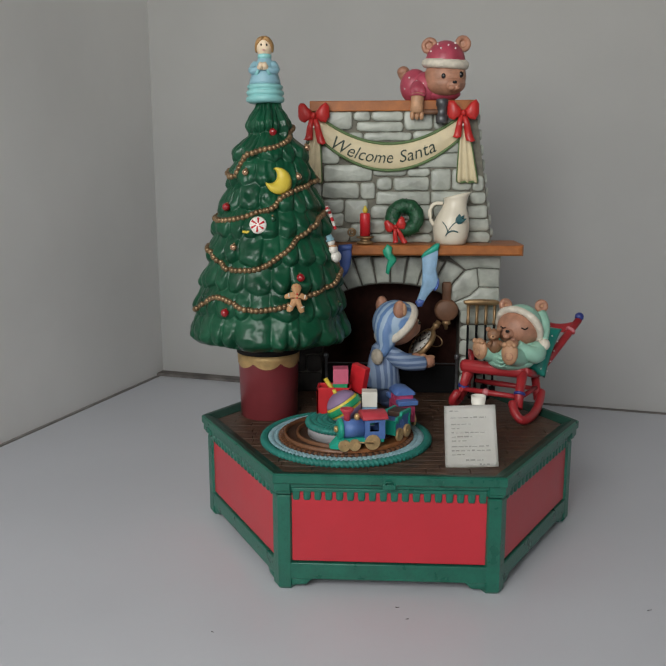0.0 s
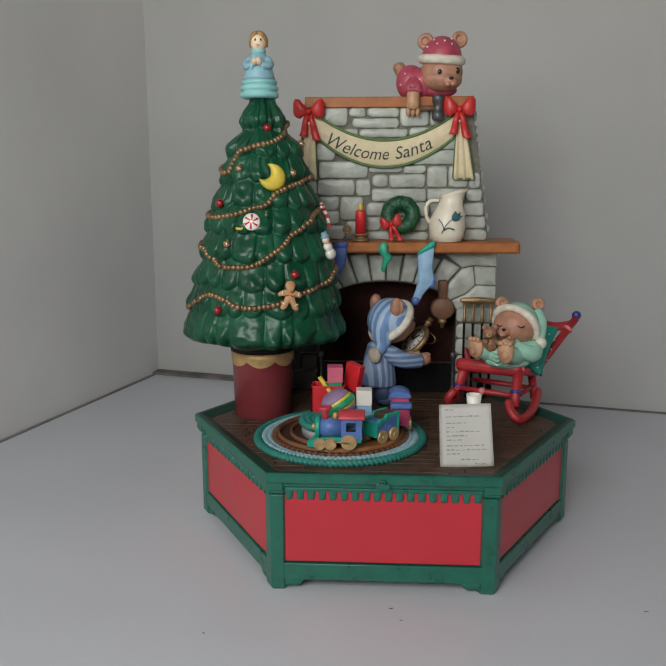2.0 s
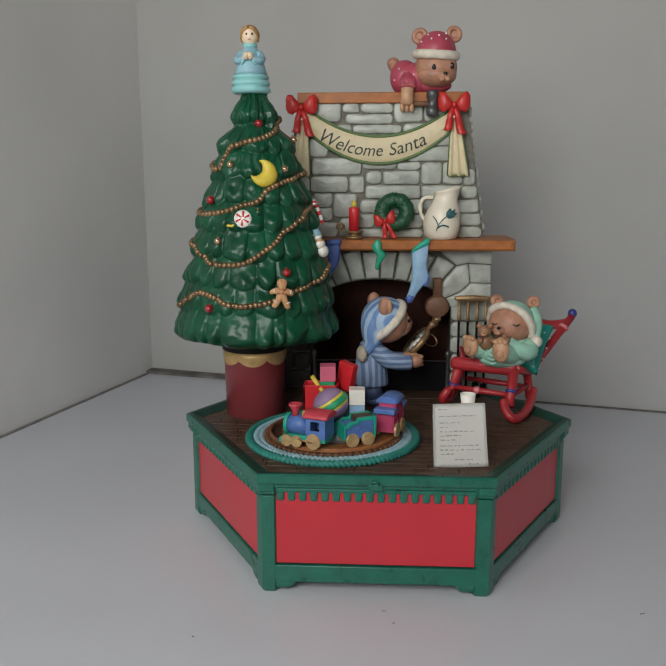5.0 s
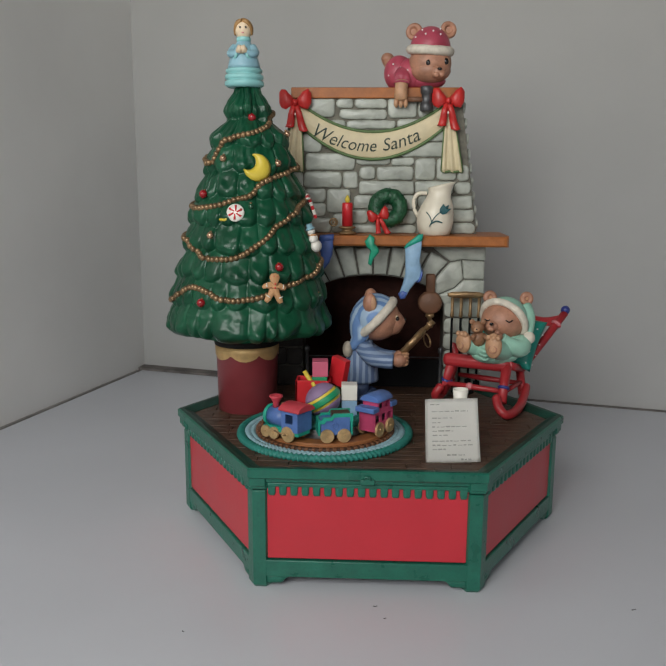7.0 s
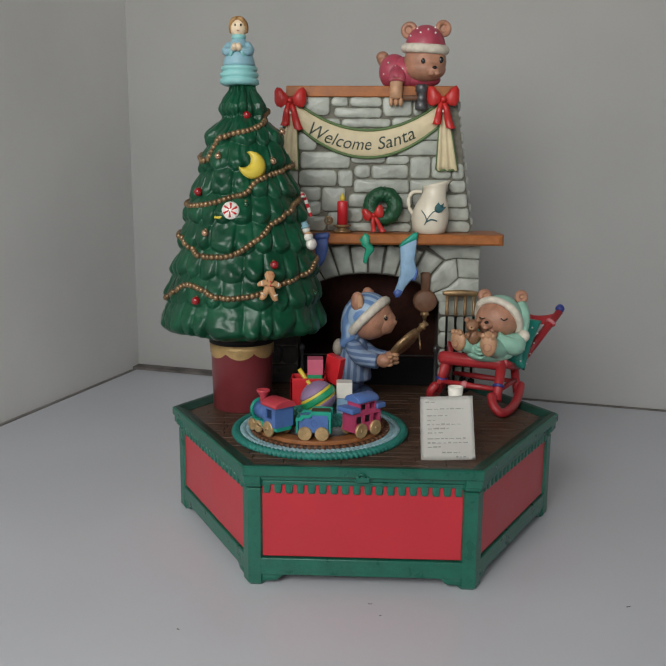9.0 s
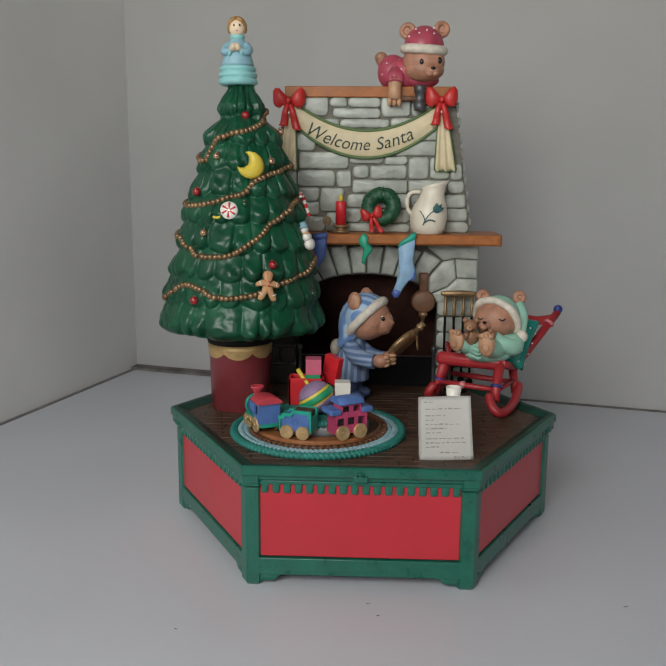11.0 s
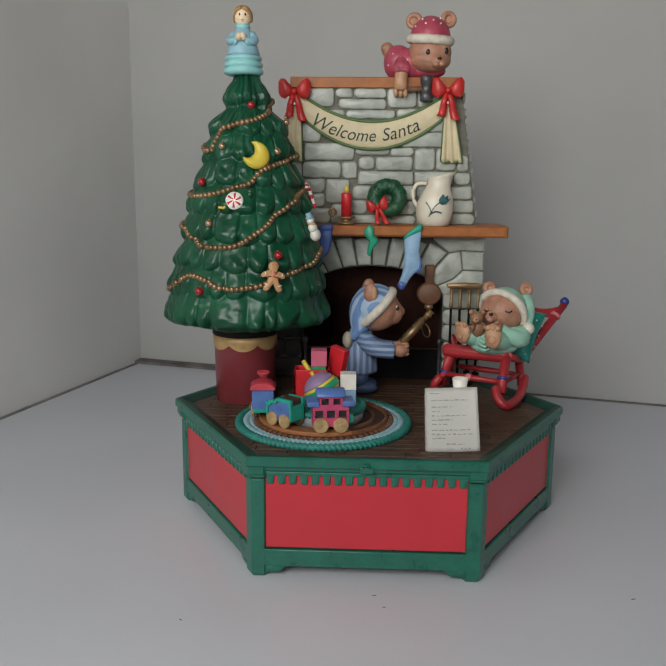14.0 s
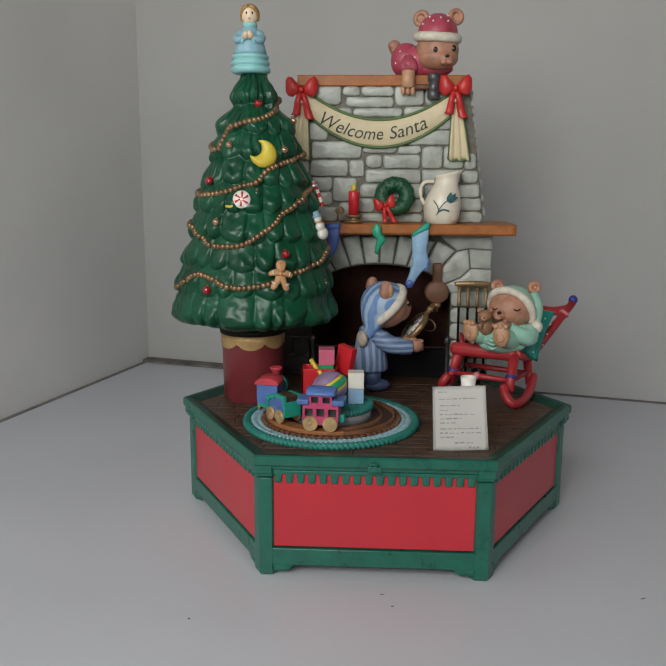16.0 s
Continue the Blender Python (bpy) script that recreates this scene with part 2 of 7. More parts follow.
def build_room():
    floor_z, top_z, far = -0.75, 1.6, -1.0
    bm = bmesh.new()
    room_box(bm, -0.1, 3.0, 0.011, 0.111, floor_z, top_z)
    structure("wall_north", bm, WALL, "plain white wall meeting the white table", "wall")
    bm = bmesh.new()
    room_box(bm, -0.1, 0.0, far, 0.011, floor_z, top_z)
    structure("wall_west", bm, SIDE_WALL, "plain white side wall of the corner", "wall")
    # Added strips, coloured dark for the shaded gap between tabletop and walls.
    for name, pts, label in (("gap_shade", [(0.0, 0.0034, 0.0120), (0.16, 0.0028, 0.0130), (0.38, 0.0010, 0.0040), (1.5, 0.0008, 0.0022)], "thin grey-brown strip standing in for the shaded gap behind the table"), ("trim", None, "thin grey strip standing in for the shaded gap along the side wall")):
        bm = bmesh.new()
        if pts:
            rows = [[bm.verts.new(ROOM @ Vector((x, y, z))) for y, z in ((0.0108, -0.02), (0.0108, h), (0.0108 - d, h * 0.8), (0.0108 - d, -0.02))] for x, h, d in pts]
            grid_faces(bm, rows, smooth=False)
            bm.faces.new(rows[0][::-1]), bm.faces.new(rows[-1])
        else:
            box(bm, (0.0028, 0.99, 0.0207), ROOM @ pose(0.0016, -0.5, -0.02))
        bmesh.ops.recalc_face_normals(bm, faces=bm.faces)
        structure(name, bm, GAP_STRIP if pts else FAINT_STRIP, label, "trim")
    bm = bmesh.new()
    room_box(bm, 3.0, 3.1, far, 0.1, floor_z, top_z)
    structure("wall_east", bm, UNSEEN_DARK, "unseen dark wall added across the room", "wall")
    bm = bmesh.new()
    left = -0.1
    for x0, x1, z0, z1 in OPENINGS:
        room_box(bm, left, x0, far - 0.1, far, floor_z, top_z)
        room_box(bm, x0, x1, far - 0.1, far, floor_z, z0)
        room_box(bm, x0, x1, far - 0.1, far, z1, top_z)
        left = x1
    room_box(bm, left, 3.1, far - 0.1, far, floor_z, top_z)
    structure("wall_south", bm, UNSEEN_DARK, "unseen dark wall with two openings for the area lamps", "wall")
    bm = bmesh.new()
    room_box(bm, -0.1, 3.1, far - 0.1, 0.1, floor_z - 0.1, floor_z)
    structure("floor", bm, CARPET, "brown floor of the room", "floor")
    bm = bmesh.new()
    room_box(bm, -0.1, 3.1, far - 0.1, 0.1, top_z, top_z + 0.1)
    structure("ceiling", bm, UNSEEN_DARK, "unseen dark ceiling added over the room", "ceiling")


def build_table():
    table = thing("table", "white laminate table pushed into the corner", "table", at=ROOM @ pose(0.7521, -0.4748, -0.75))
    bm = bmesh.new()
    box(bm, (1.4978, 0.9664, 0.03), pose(0, 0, 0.72), bevel=0.001)
    part("tabletop", bm, TABLETOP, table)
    for sx in (-1, 1):
        for sy in (-1, 1):
            bm = bmesh.new()
            box(bm, (0.05, 0.05, 0.72), pose(sx * 0.69, sy * 0.43, 0))
            part("leg", bm, UNSEEN_DARK, table)


# ---- the hexagonal base ----
HEX_R, BASE_TOP, DECK = 0.115, 0.063, 0.0605


def hex_corner(r, k, z=0.0):
    a = math.radians(60 * k)
    return Vector((r * math.cos(a), r * math.sin(a), z))


def hex_ring(bm, profile, mat=0):
    """A ring of six straight sides, swept with a profile of (corner radius, z)."""
    rows = [[bm.verts.new(hex_corner(r, k, z)) for k in range(6)] for r, z in profile]
    fs = grid_faces(bm, rows, closed_v=True, mat=mat, smooth=False)
    return fs


def side_pose(k, inset=0.0):
    """Origin at the middle of side k, x along the side, -y outward."""
    a, b = hex_corner(HEX_R, k), hex_corner(HEX_R, k + 1)
    mid = (a + b) / 2
    ang = math.degrees(math.atan2(mid.y, mid.x))
    out = mid.normalized()
    return Matrix.Translation(mid - out * inset) @ pose(0, 0, 0, 0, 0, ang + 90)


def build_base():
    base = thing("music_box", "hexagonal music box base, red panels framed in green", "music box")
    bm = bmesh.new()
    hex_ring(bm, [(0.1052, 0.0595), (0.1052, 0.0607), (0.1112, 0.0629), (0.1122, 0.0630), (0.1142, 0.0630), (0.1150, 0.0623), (0.1150, 0.0585), (0.1143, 0.0578), (0.1128, 0.0574), (0.1128, 0.0560), (0.1110, 0.0545), (0.1060, 0.0545)])
    rim = part("rim", bm, GREEN_TRIM, base, "moulded green rim round the top")
    # Border round the rim's top, a darker green than the rim.
    bm = bmesh.new()
    hex_ring(bm, [(0.1050, 0.0595), (0.1050, 0.0608), (0.1112, 0.0631), (0.1138, 0.0632), (0.1138, 0.0612)])
    part("border", bm, DARK_GREEN, rim, "dark green border")
    bm = bmesh.new()
    rows = [[bm.verts.new(hex_corner(0.1079, k, z)) for k in range(6)] for z in (0.050, 0.0592)]
    grid_faces(bm, rows, smooth=False)
    bm.faces.new(rows[1])
    bm.faces.new(rows[0][::-1])
    deck = part("deck", bm, GROOVE, base, "dark board under the planks")
    rng = random.Random(5)
    apothem = 0.1074 * math.cos(math.radians(30))
    wide = 0.0062
    y = -apothem
    while y < apothem - 0.001:
        y1 = min(y + wide, apothem)
        half = max((0.1074 - abs(v) / math.sqrt(3)) for v in (y, y1))
        x = -half - rng.uniform(0, 0.02)
        while x < half - 0.002:
            x1 = x + rng.uniform(0.022, 0.036)
            a, b = max(x, -half), min(x1, half)
            if b - a > 0.003:
                bm = bmesh.new()
                box(bm, (b - a - 0.0002, y1 - y - 0.0003, 0.0013), pose((a + b) / 2, (y + y1) / 2, 0.0591 + rng.uniform(0, 0.0002)), bevel=0.0003)
                part("plank", bm, PLANK, deck)
            x = x1
        y = y1
    tab = bmesh.new()
    w = 0.0018
    outline = [(-w, 0.0), (w, 0.0), (w, -0.0040), (w * 0.75, -0.0052), (-w * 0.75, -0.0052), (-w, -0.0040)]
    slab(tab, outline, 0.0016)
    tab_mesh = None
    for k in range(6):
        m = side_pose(k, 0.0050)
        # Dark board stands in for the gap's shade and its dark paint wash.
        bm = bmesh.new()
        box(bm, (0.1010, 0.0015, 0.0440), m @ pose(0, 0.0042, 0.0110))
        part("backing", bm, GROOVE, base, "dark board put in for the shaded gap round the panel")
        bm = bmesh.new()
        box(bm, (0.0974, 0.003, 0.0395), m @ pose(0, 0.0009, 0.0152), bevel=0.0004)
        part("panel", bm, RED_PANEL, base, "smooth red painted panel")
        bm = bmesh.new()
        box(bm, (0.1000, 0.0035, 0.0018), m @ pose(0, -0.0002, 0.0530), bevel=0.0003)
        frieze = part("frieze", bm, GREEN_TRIM, base, "green frieze with a row of square tabs")
        count = 18
        for i in range(count):
            mm = m @ pose((i - (count - 1) / 2) * 0.00545, -0.0002, 0.0535)
            if tab_mesh is None:
                ob = part("tab", tab, GREEN_TRIM, frieze)
                tab_mesh = ob.data
            else:
                ob = new("tab", tab_mesh)
                ob.parent = frieze
            ob.matrix_local = mm
        bm = bmesh.new()
        box(bm, (0.1000, 0.0040, 0.0088), m @ pose(0, 0.0003, 0.0057), bevel=0.0005)
        for s in (-1, 1):
            out = [(0.0, 0.0), (0.0, -0.0040), (-s * -0.0075, -0.0040), (-s * -0.0088, -0.0030), (-s * -0.0105, -0.0008), (-s * -0.0125, 0.0)]
            slab(bm, out, 0.0035, m @ pose(-0.0495 if s > 0 else 0.0495, 0.0024, 0.0060))
        part("bottom_rail", bm, GREEN_TRIM, base, "green bottom rail with bracket feet")
        # corner post, a chevron in plan, with a capital
        bm = bmesh.new()
        c = hex_corner(1.0, k)
        def plan(r, w, d):
            p = hex_corner(r, k)
            t1 = (hex_corner(r, k + 1) - p).normalized()
            t2 = (hex_corner(r, k - 1) - p).normalized()
            inn = -c * d
            return [p, p + t1 * w, p + t1 * w + inn, p + inn * 1.2, p + t2 * w + inn, p + t2 * w]
        def prism(levels):
            rows = [[bm.verts.new((q.x, q.y, z)) for q in plan(r, w, d)] for r, w, d, z in levels]
            grid_faces(bm, rows, smooth=False)
            bm.faces.new(rows[0][::-1])
            bm.faces.new(rows[-1])
        prism([(0.1100, 0.0056, 0.006, 0.0), (0.1114, 0.0062, 0.007, 0.0016), (0.1114, 0.0062, 0.007, 0.0500), (0.1106, 0.0058, 0.007, 0.0508)])
        prism([(0.1094, 0.0052, 0.007, 0.0500), (0.1094, 0.0052, 0.007, 0.0526)])
        prism([(0.1120, 0.0066, 0.006, 0.0518), (0.1128, 0.0072, 0.007, 0.0524), (0.1128, 0.0072, 0.007, 0.0534), (0.1139, 0.0076, 0.007, 0.0540), (0.1139, 0.0076, 0.007, 0.0577)])
        bmesh.ops.recalc_face_normals(bm, faces=bm.faces)
        part("post", bm, GREEN_TRIM, base, "green corner post with a small capital")
    bm = bmesh.new()
    m = side_pose(4, 0.0)
    box(bm, (0.0068, 0.0026, 0.0030), m @ pose(0, 0.0005, 0.0561), bevel=0.0004)
    tube(bm, [m @ Vector((x, -0.0010, z)) for x, z in ((-0.0016, 0.0590), (-0.0012, 0.0604), (0.0012, 0.0604), (0.0016, 0.0590))], 0.0005, 8)
    part("clasp", bm, GREEN_TRIM, base, "small green clasp")
    return base


# ---- the Christmas tree ----
TREE = Vector((-0.0745, 0.014, 0))
TREE_KEYS = ((0.108, 0.0485), (0.113, 0.0502), (0.125, 0.0482), (0.14, 0.0455), (0.16, 0.0415), (0.18, 0.0362), (0.194, 0.0310), (0.205, 0.0277), (0.215, 0.0258), (0.224, 0.0226), (0.2290, 0.0188), (0.2330, 0.0150), (0.2360, 0.0156), (0.2395, 0.0158), (0.2430, 0.0144), (0.2465, 0.0126), (0.2510, 0.0120))
ROWS = 9
ROW_Z = [0.1095 + (0.2440 - 0.1095) * (k / ROWS) ** 0.97 for k in range(ROWS + 1)]


def tree_radius(z):
    for (z0, r0), (z1, r1) in zip(TREE_KEYS, TREE_KEYS[1:]):
        if z <= z1:
            return r0 + (r1 - r0) * max((z - z0) / (z1 - z0), 0)
    return TREE_KEYS[-1][1]


def tree_surface(angle, z):
    """Radius of the crown at an angle (radians) and height: rows of drooping lobes, each over the next."""
    c, s = math.cos(angle), math.sin(angle)
    base = tree_radius(z)
    best = -0.0066
    for k in range(ROWS):
        h = ROW_Z[k + 1] - ROW_Z[k]
        if z < ROW_Z[k] - h or z > ROW_Z[k] + 2.4 * h:
            continue
        n = max(6, round(2 * math.pi * tree_radius(ROW_Z[k]) / (0.0122 + 0.006 * max(0, k - 5) / 3)))
        warp = 0.75 * noise.noise(Vector((c * 1.9, s * 1.9, k * 5.3))) + 0.25 * noise.noise(Vector((c * 5, s * 5, k * 3.7)))
        u = (angle / (2 * math.pi) * n + 0.5 * k + 0.13 * k * k + warp) % 1.0
        cell = math.floor(angle / (2 * math.pi) * n + 0.5 * k + 0.13 * k * k + warp) % n
        odd = noise.noise(Vector((cell * 1.71 + 0.3, k * 2.37, 4.1)))
        v = (2 * u - 1) ** 2
        low = ROW_Z[k] + h * (0.20 * v + 0.16 * odd + 0.30 * warp)
        if k == 0:
            low = min(low, ROW_Z[0] + 0.25 * h * v)
        f = (z - low) / (1.65 * h)
        if f <= 0 or f >= 1:
            continue
        big = 0.0090 * (0.55 + 0.45 * min(tree_radius(ROW_Z[k]) / 0.03, 1)) * (1 + 0.35 * odd)
        swell = min(f / 0.36, 1)
        swell = math.sin(swell * math.pi / 2) ** 0.7
        bump = -0.0066 + big * swell * (1 - f) ** 0.9 * (0.52 + 0.48 * (1 - v) ** 0.5)
        best = max(best, bump)
    return base + best + 0.0008 * noise.noise(Vector((c * 9, s * 9, z * 230))) + 0.0017 * noise.noise(Vector((c * 3.5, s * 3.5, z * 90 + 5)))


LEAN_KEYS = ((0.108, 0.0010), (0.135, 0.0024), (0.160, 0.0033), (0.245, 0.0033), (0.2530, 0.0026))


def tree_lean(z):
    """How far the crown's middle leans to the side at a height."""
    for (z0, d0), (z1, d1) in zip(LEAN_KEYS, LEAN_KEYS[1:]):
        if z <= z1:
            return d0 + (d1 - d0) * max((z - z0) / (z1 - z0), 0)
    return LEAN_KEYS[-1][1]


def tree_point(angle_deg, z, out=0.0):
    """A point on the crown at an angle about the pot's axis."""
    a = math.radians(angle_deg)
    r, lean = tree_surface(a, z), tree_lean(z)
    a = math.atan2(r * math.sin(a), r * math.cos(a) - lean)
    r = tree_surface(a, z) + out
    return Vector((TREE.x + lean + r * math.cos(a), TREE.y + r * math.sin(a), z))


def build_tree():
    tree = thing("christmas_tree", "glazed green Christmas tree figurine in a maroon pot", "Christmas tree", at=Matrix.Translation((TREE.x, TREE.y, DECK)))
    bm = bmesh.new()
    n, levels = 400, 330
    rows = []
    z0, z1 = 0.1098, 0.2525
    for j in range(levels):
        z = z0 + (z1 - z0) * j / (levels - 1)
        row = []
        for i in range(n):
            a = 2 * math.pi * i / n
            r = tree_surface(a, z)
            drop = 0.0030 * noise.noise(Vector((math.cos(a) * 1.6, math.sin(a) * 1.6, 11.0))) * max(0, 1 - (z - z0) / 0.02)
            row.append(bm.verts.new((tree_lean(z) + r * math.cos(a), r * math.sin(a), z + drop - DECK)))
        rows.append(row)
    grid_faces(bm, rows)
    under = [[bm.verts.new((v.co.x * 0.9, v.co.y * 0.9, v.co.z + 0.003)) for v in rows[0]]]
    grid_faces(bm, [under[0], rows[0]])
    shade([bm.faces.new(under[0][::-1])], 0, False)
    shade([bm.faces.new(rows[-1])], 0, False)
    part("crown", bm, LEAF, tree)
    bm = bmesh.new()
    lathe(bm, [(0.0155, 0.041), (0.0155, 0.052)], n=24)
    part("trunk", bm, SOIL, tree, "short black trunk")
    bm = bmesh.new()
    lathe(bm, [(0.0172, 0.0), (0.0178, 0.0006), (0.0186, 0.0360), (0.0188, 0.0364), (0.0189, 0.0372), (0.0189, 0.0436), (0.0185, 0.0442), (0.0177, 0.0442), (0.0173, 0.0415), (0.0005, 0.0415)], n=64, cap=False)
    pot = part("pot", bm, MAROON, tree, "round maroon pot")
    bm = bmesh.new()
    m = 96
    lo, hi = [], []
    for i in range(m):
        a = 2 * math.pi * i / m
        dip = abs(math.sin(a * 3.5 + 0.5)) ** 0.6
        zz = 0.0345 - 0.0040 * dip + 0.0020
        rr = 0.0191
        lo.append((a, rr, zz))
    rows = [[bm.verts.new((r * math.cos(a), r * math.sin(a), z)) for a, r, z in lo]]
    rows.append([bm.verts.new((0.0192 * math.cos(a), 0.0192 * math.sin(a), 0.0366)) for a, r, z in lo])
    rows.append([bm.verts.new((0.0193 * math.cos(a), 0.0193 * math.sin(a), 0.0372)) for a, r, z in lo])
    rows.append([bm.verts.new((0.0193 * math.cos(a), 0.0193 * math.sin(a), 0.0404)) for a, r, z in lo])
    rows.append([bm.verts.new((0.0188 * math.cos(a), 0.0188 * math.sin(a), 0.0406)) for a, r, z in lo])
    grid_faces(bm, rows)
    part("scalloped_band", bm, GOLD, pot, "scalloped gold band")
    bm = bmesh.new()
    lathe(bm, [(0.0190, 0.0404), (0.0197, 0.0408), (0.0199, 0.0440), (0.0193, 0.0446), (0.0176, 0.0444)], n=64, cap=False)
    part("lip", bm, SOIL, pot, "dark lip of the pot")
    return tree


# ---- the fireplace ----
FRONT, LOW_FRONT = 0.0745, 0.0700
MANTEL = (0.1570, 0.1640)


def chimney_half(z):
    return 0.0545 + (0.252 - z) / (0.252 - 0.164) * 0.0125


def stone_outline(rng, x0, x1, z0, z1, round_=0.45):
    w, h = (x1 - x0) / 2, (z1 - z0) / 2
    cx, cz = (x0 + x1) / 2, (z0 + z1) / 2
    e = rng.uniform(3.2, 5.0) * (1 - round_) + 2.3 * round_
    tilt = rng.uniform(-0.05, 0.05)
    pts = []
    n = 18
    ph = rng.uniform(0, 6)
    for i in range(n):
        a = 2 * math.pi * i / n
        c, s = math.cos(a), math.sin(a)
        k = (abs(c) ** e + abs(s) ** e) ** (-1 / e)
        k *= 1 + 0.045 * math.sin(2 * a + ph) + 0.03 * math.sin(3 * a + ph * 2)
        x, z = w * k * c, h * k * s
        pts.append((cx + x, cz + z + tilt * x))
    return pts


def clip(poly, nx, nz, d):
    """The part of a polygon where nx x + nz z <= d."""
    out = []
    for i, p in enumerate(poly):
        q = poly[(i + 1) % len(poly)]
        a, b = nx * p[0] + nz * p[1] - d, nx * q[0] + nz * q[1] - d
        if a <= 0:
            out.append(p)
        if (a < 0 < b) or (b < 0 < a):
            f = a / (a - b)
            out.append((p[0] + (q[0] - p[0]) * f, p[1] + (q[1] - p[1]) * f))
    return out


def fitted_outline(rng, me, beds, joint=0.0007, grow=0.0060):
    """A stone grown from its bed until it meets its neighbours, with worn corners."""
    x0, x1, z0, z1 = me
    gx = min(grow, 0.5 * (x1 - x0))
    poly = [(x0 - gx, z0 - grow * 0.6), (x1 + gx, z0 - grow * 0.6), (x1 + gx, z1 + grow * 0.6), (x0 - gx, z1 + grow * 0.6)]
    zc = (z0 + z1) / 2
    half = chimney_half(z1) if zc > MANTEL[1] else 0.0728
    poly = clip(clip(poly, 1, 0, half + 0.0022), -1, 0, half - 0.0020)
    low, high = (MANTEL[1], 0.2500) if zc > MANTEL[1] else (DECK, MANTEL[0])
    poly = clip(clip(poly, 0, 1, high - 0.0002), 0, -1, -low - 0.0002)
    if zc < MANTEL[1]:
        poly = clip(poly, *((-1, 0, -0.0492) if x0 > 0 else (1, 0, -0.0452)))
    for b in beds:
        if b == me:
            continue
        dx = b[0] - x1 if b[0] + b[1] > x0 + x1 else x0 - b[1]
        dz = b[2] - z1 if b[2] + b[3] > z0 + z1 else z0 - b[3]
        if max(dx, dz) > 2.2 * grow:
            continue
        sx, sz = (1 if b[0] + b[1] > x0 + x1 else -1), (1 if b[2] + b[3] > z0 + z1 else -1)
        if dx > 0.0002 and dz > 0.0002:
            n = Vector((dx * sx, dz * sz)).normalized()
        elif dx > dz:
            n = Vector((sx, 0))
        else:
            n = Vector((0, sz))
        mine = Vector((x1 if sx > 0 else x0, z1 if sz > 0 else z0))
        theirs = Vector((b[0] if sx > 0 else b[1], b[2] if sz > 0 else b[3]))
        mid = (mine + theirs) / 2
        poly = clip(poly, n.x, n.y, mid.dot(n) - joint / 2)
    worn = []
    for i, p in enumerate(poly):
        p = Vector(p)
        for q in (Vector(poly[i - 1]), Vector(poly[(i + 1) % len(poly)])):
            d = (q - p).length
            if d > 1e-6:
                worn.append(p + (q - p) / d * min(rng.uniform(0.0007, 0.0024), 0.32 * d))
    poly = worn
    out = []
    for i, p in enumerate(poly):
        q = Vector(poly[(i + 1) % len(poly)])
        p = Vector(p)
        steps = max(1, round((q - p).length / 0.0035))
        for k in range(steps):
            w = p.lerp(q, k / steps)
            out.append(w + Vector((rng.uniform(-1, 1), rng.uniform(-1, 1))) * 0.00028)
    for _ in range(2):
        out = [v for i, p in enumerate(out) for v in (p.lerp(out[(i + 1) % len(out)], 0.25), p.lerp(out[(i + 1) % len(out)], 0.75))]
    keep = [p for i, p in enumerate(out) if (p - out[i - 1]).length > 0.0001]
    return [(p.x, p.y) for p in keep]


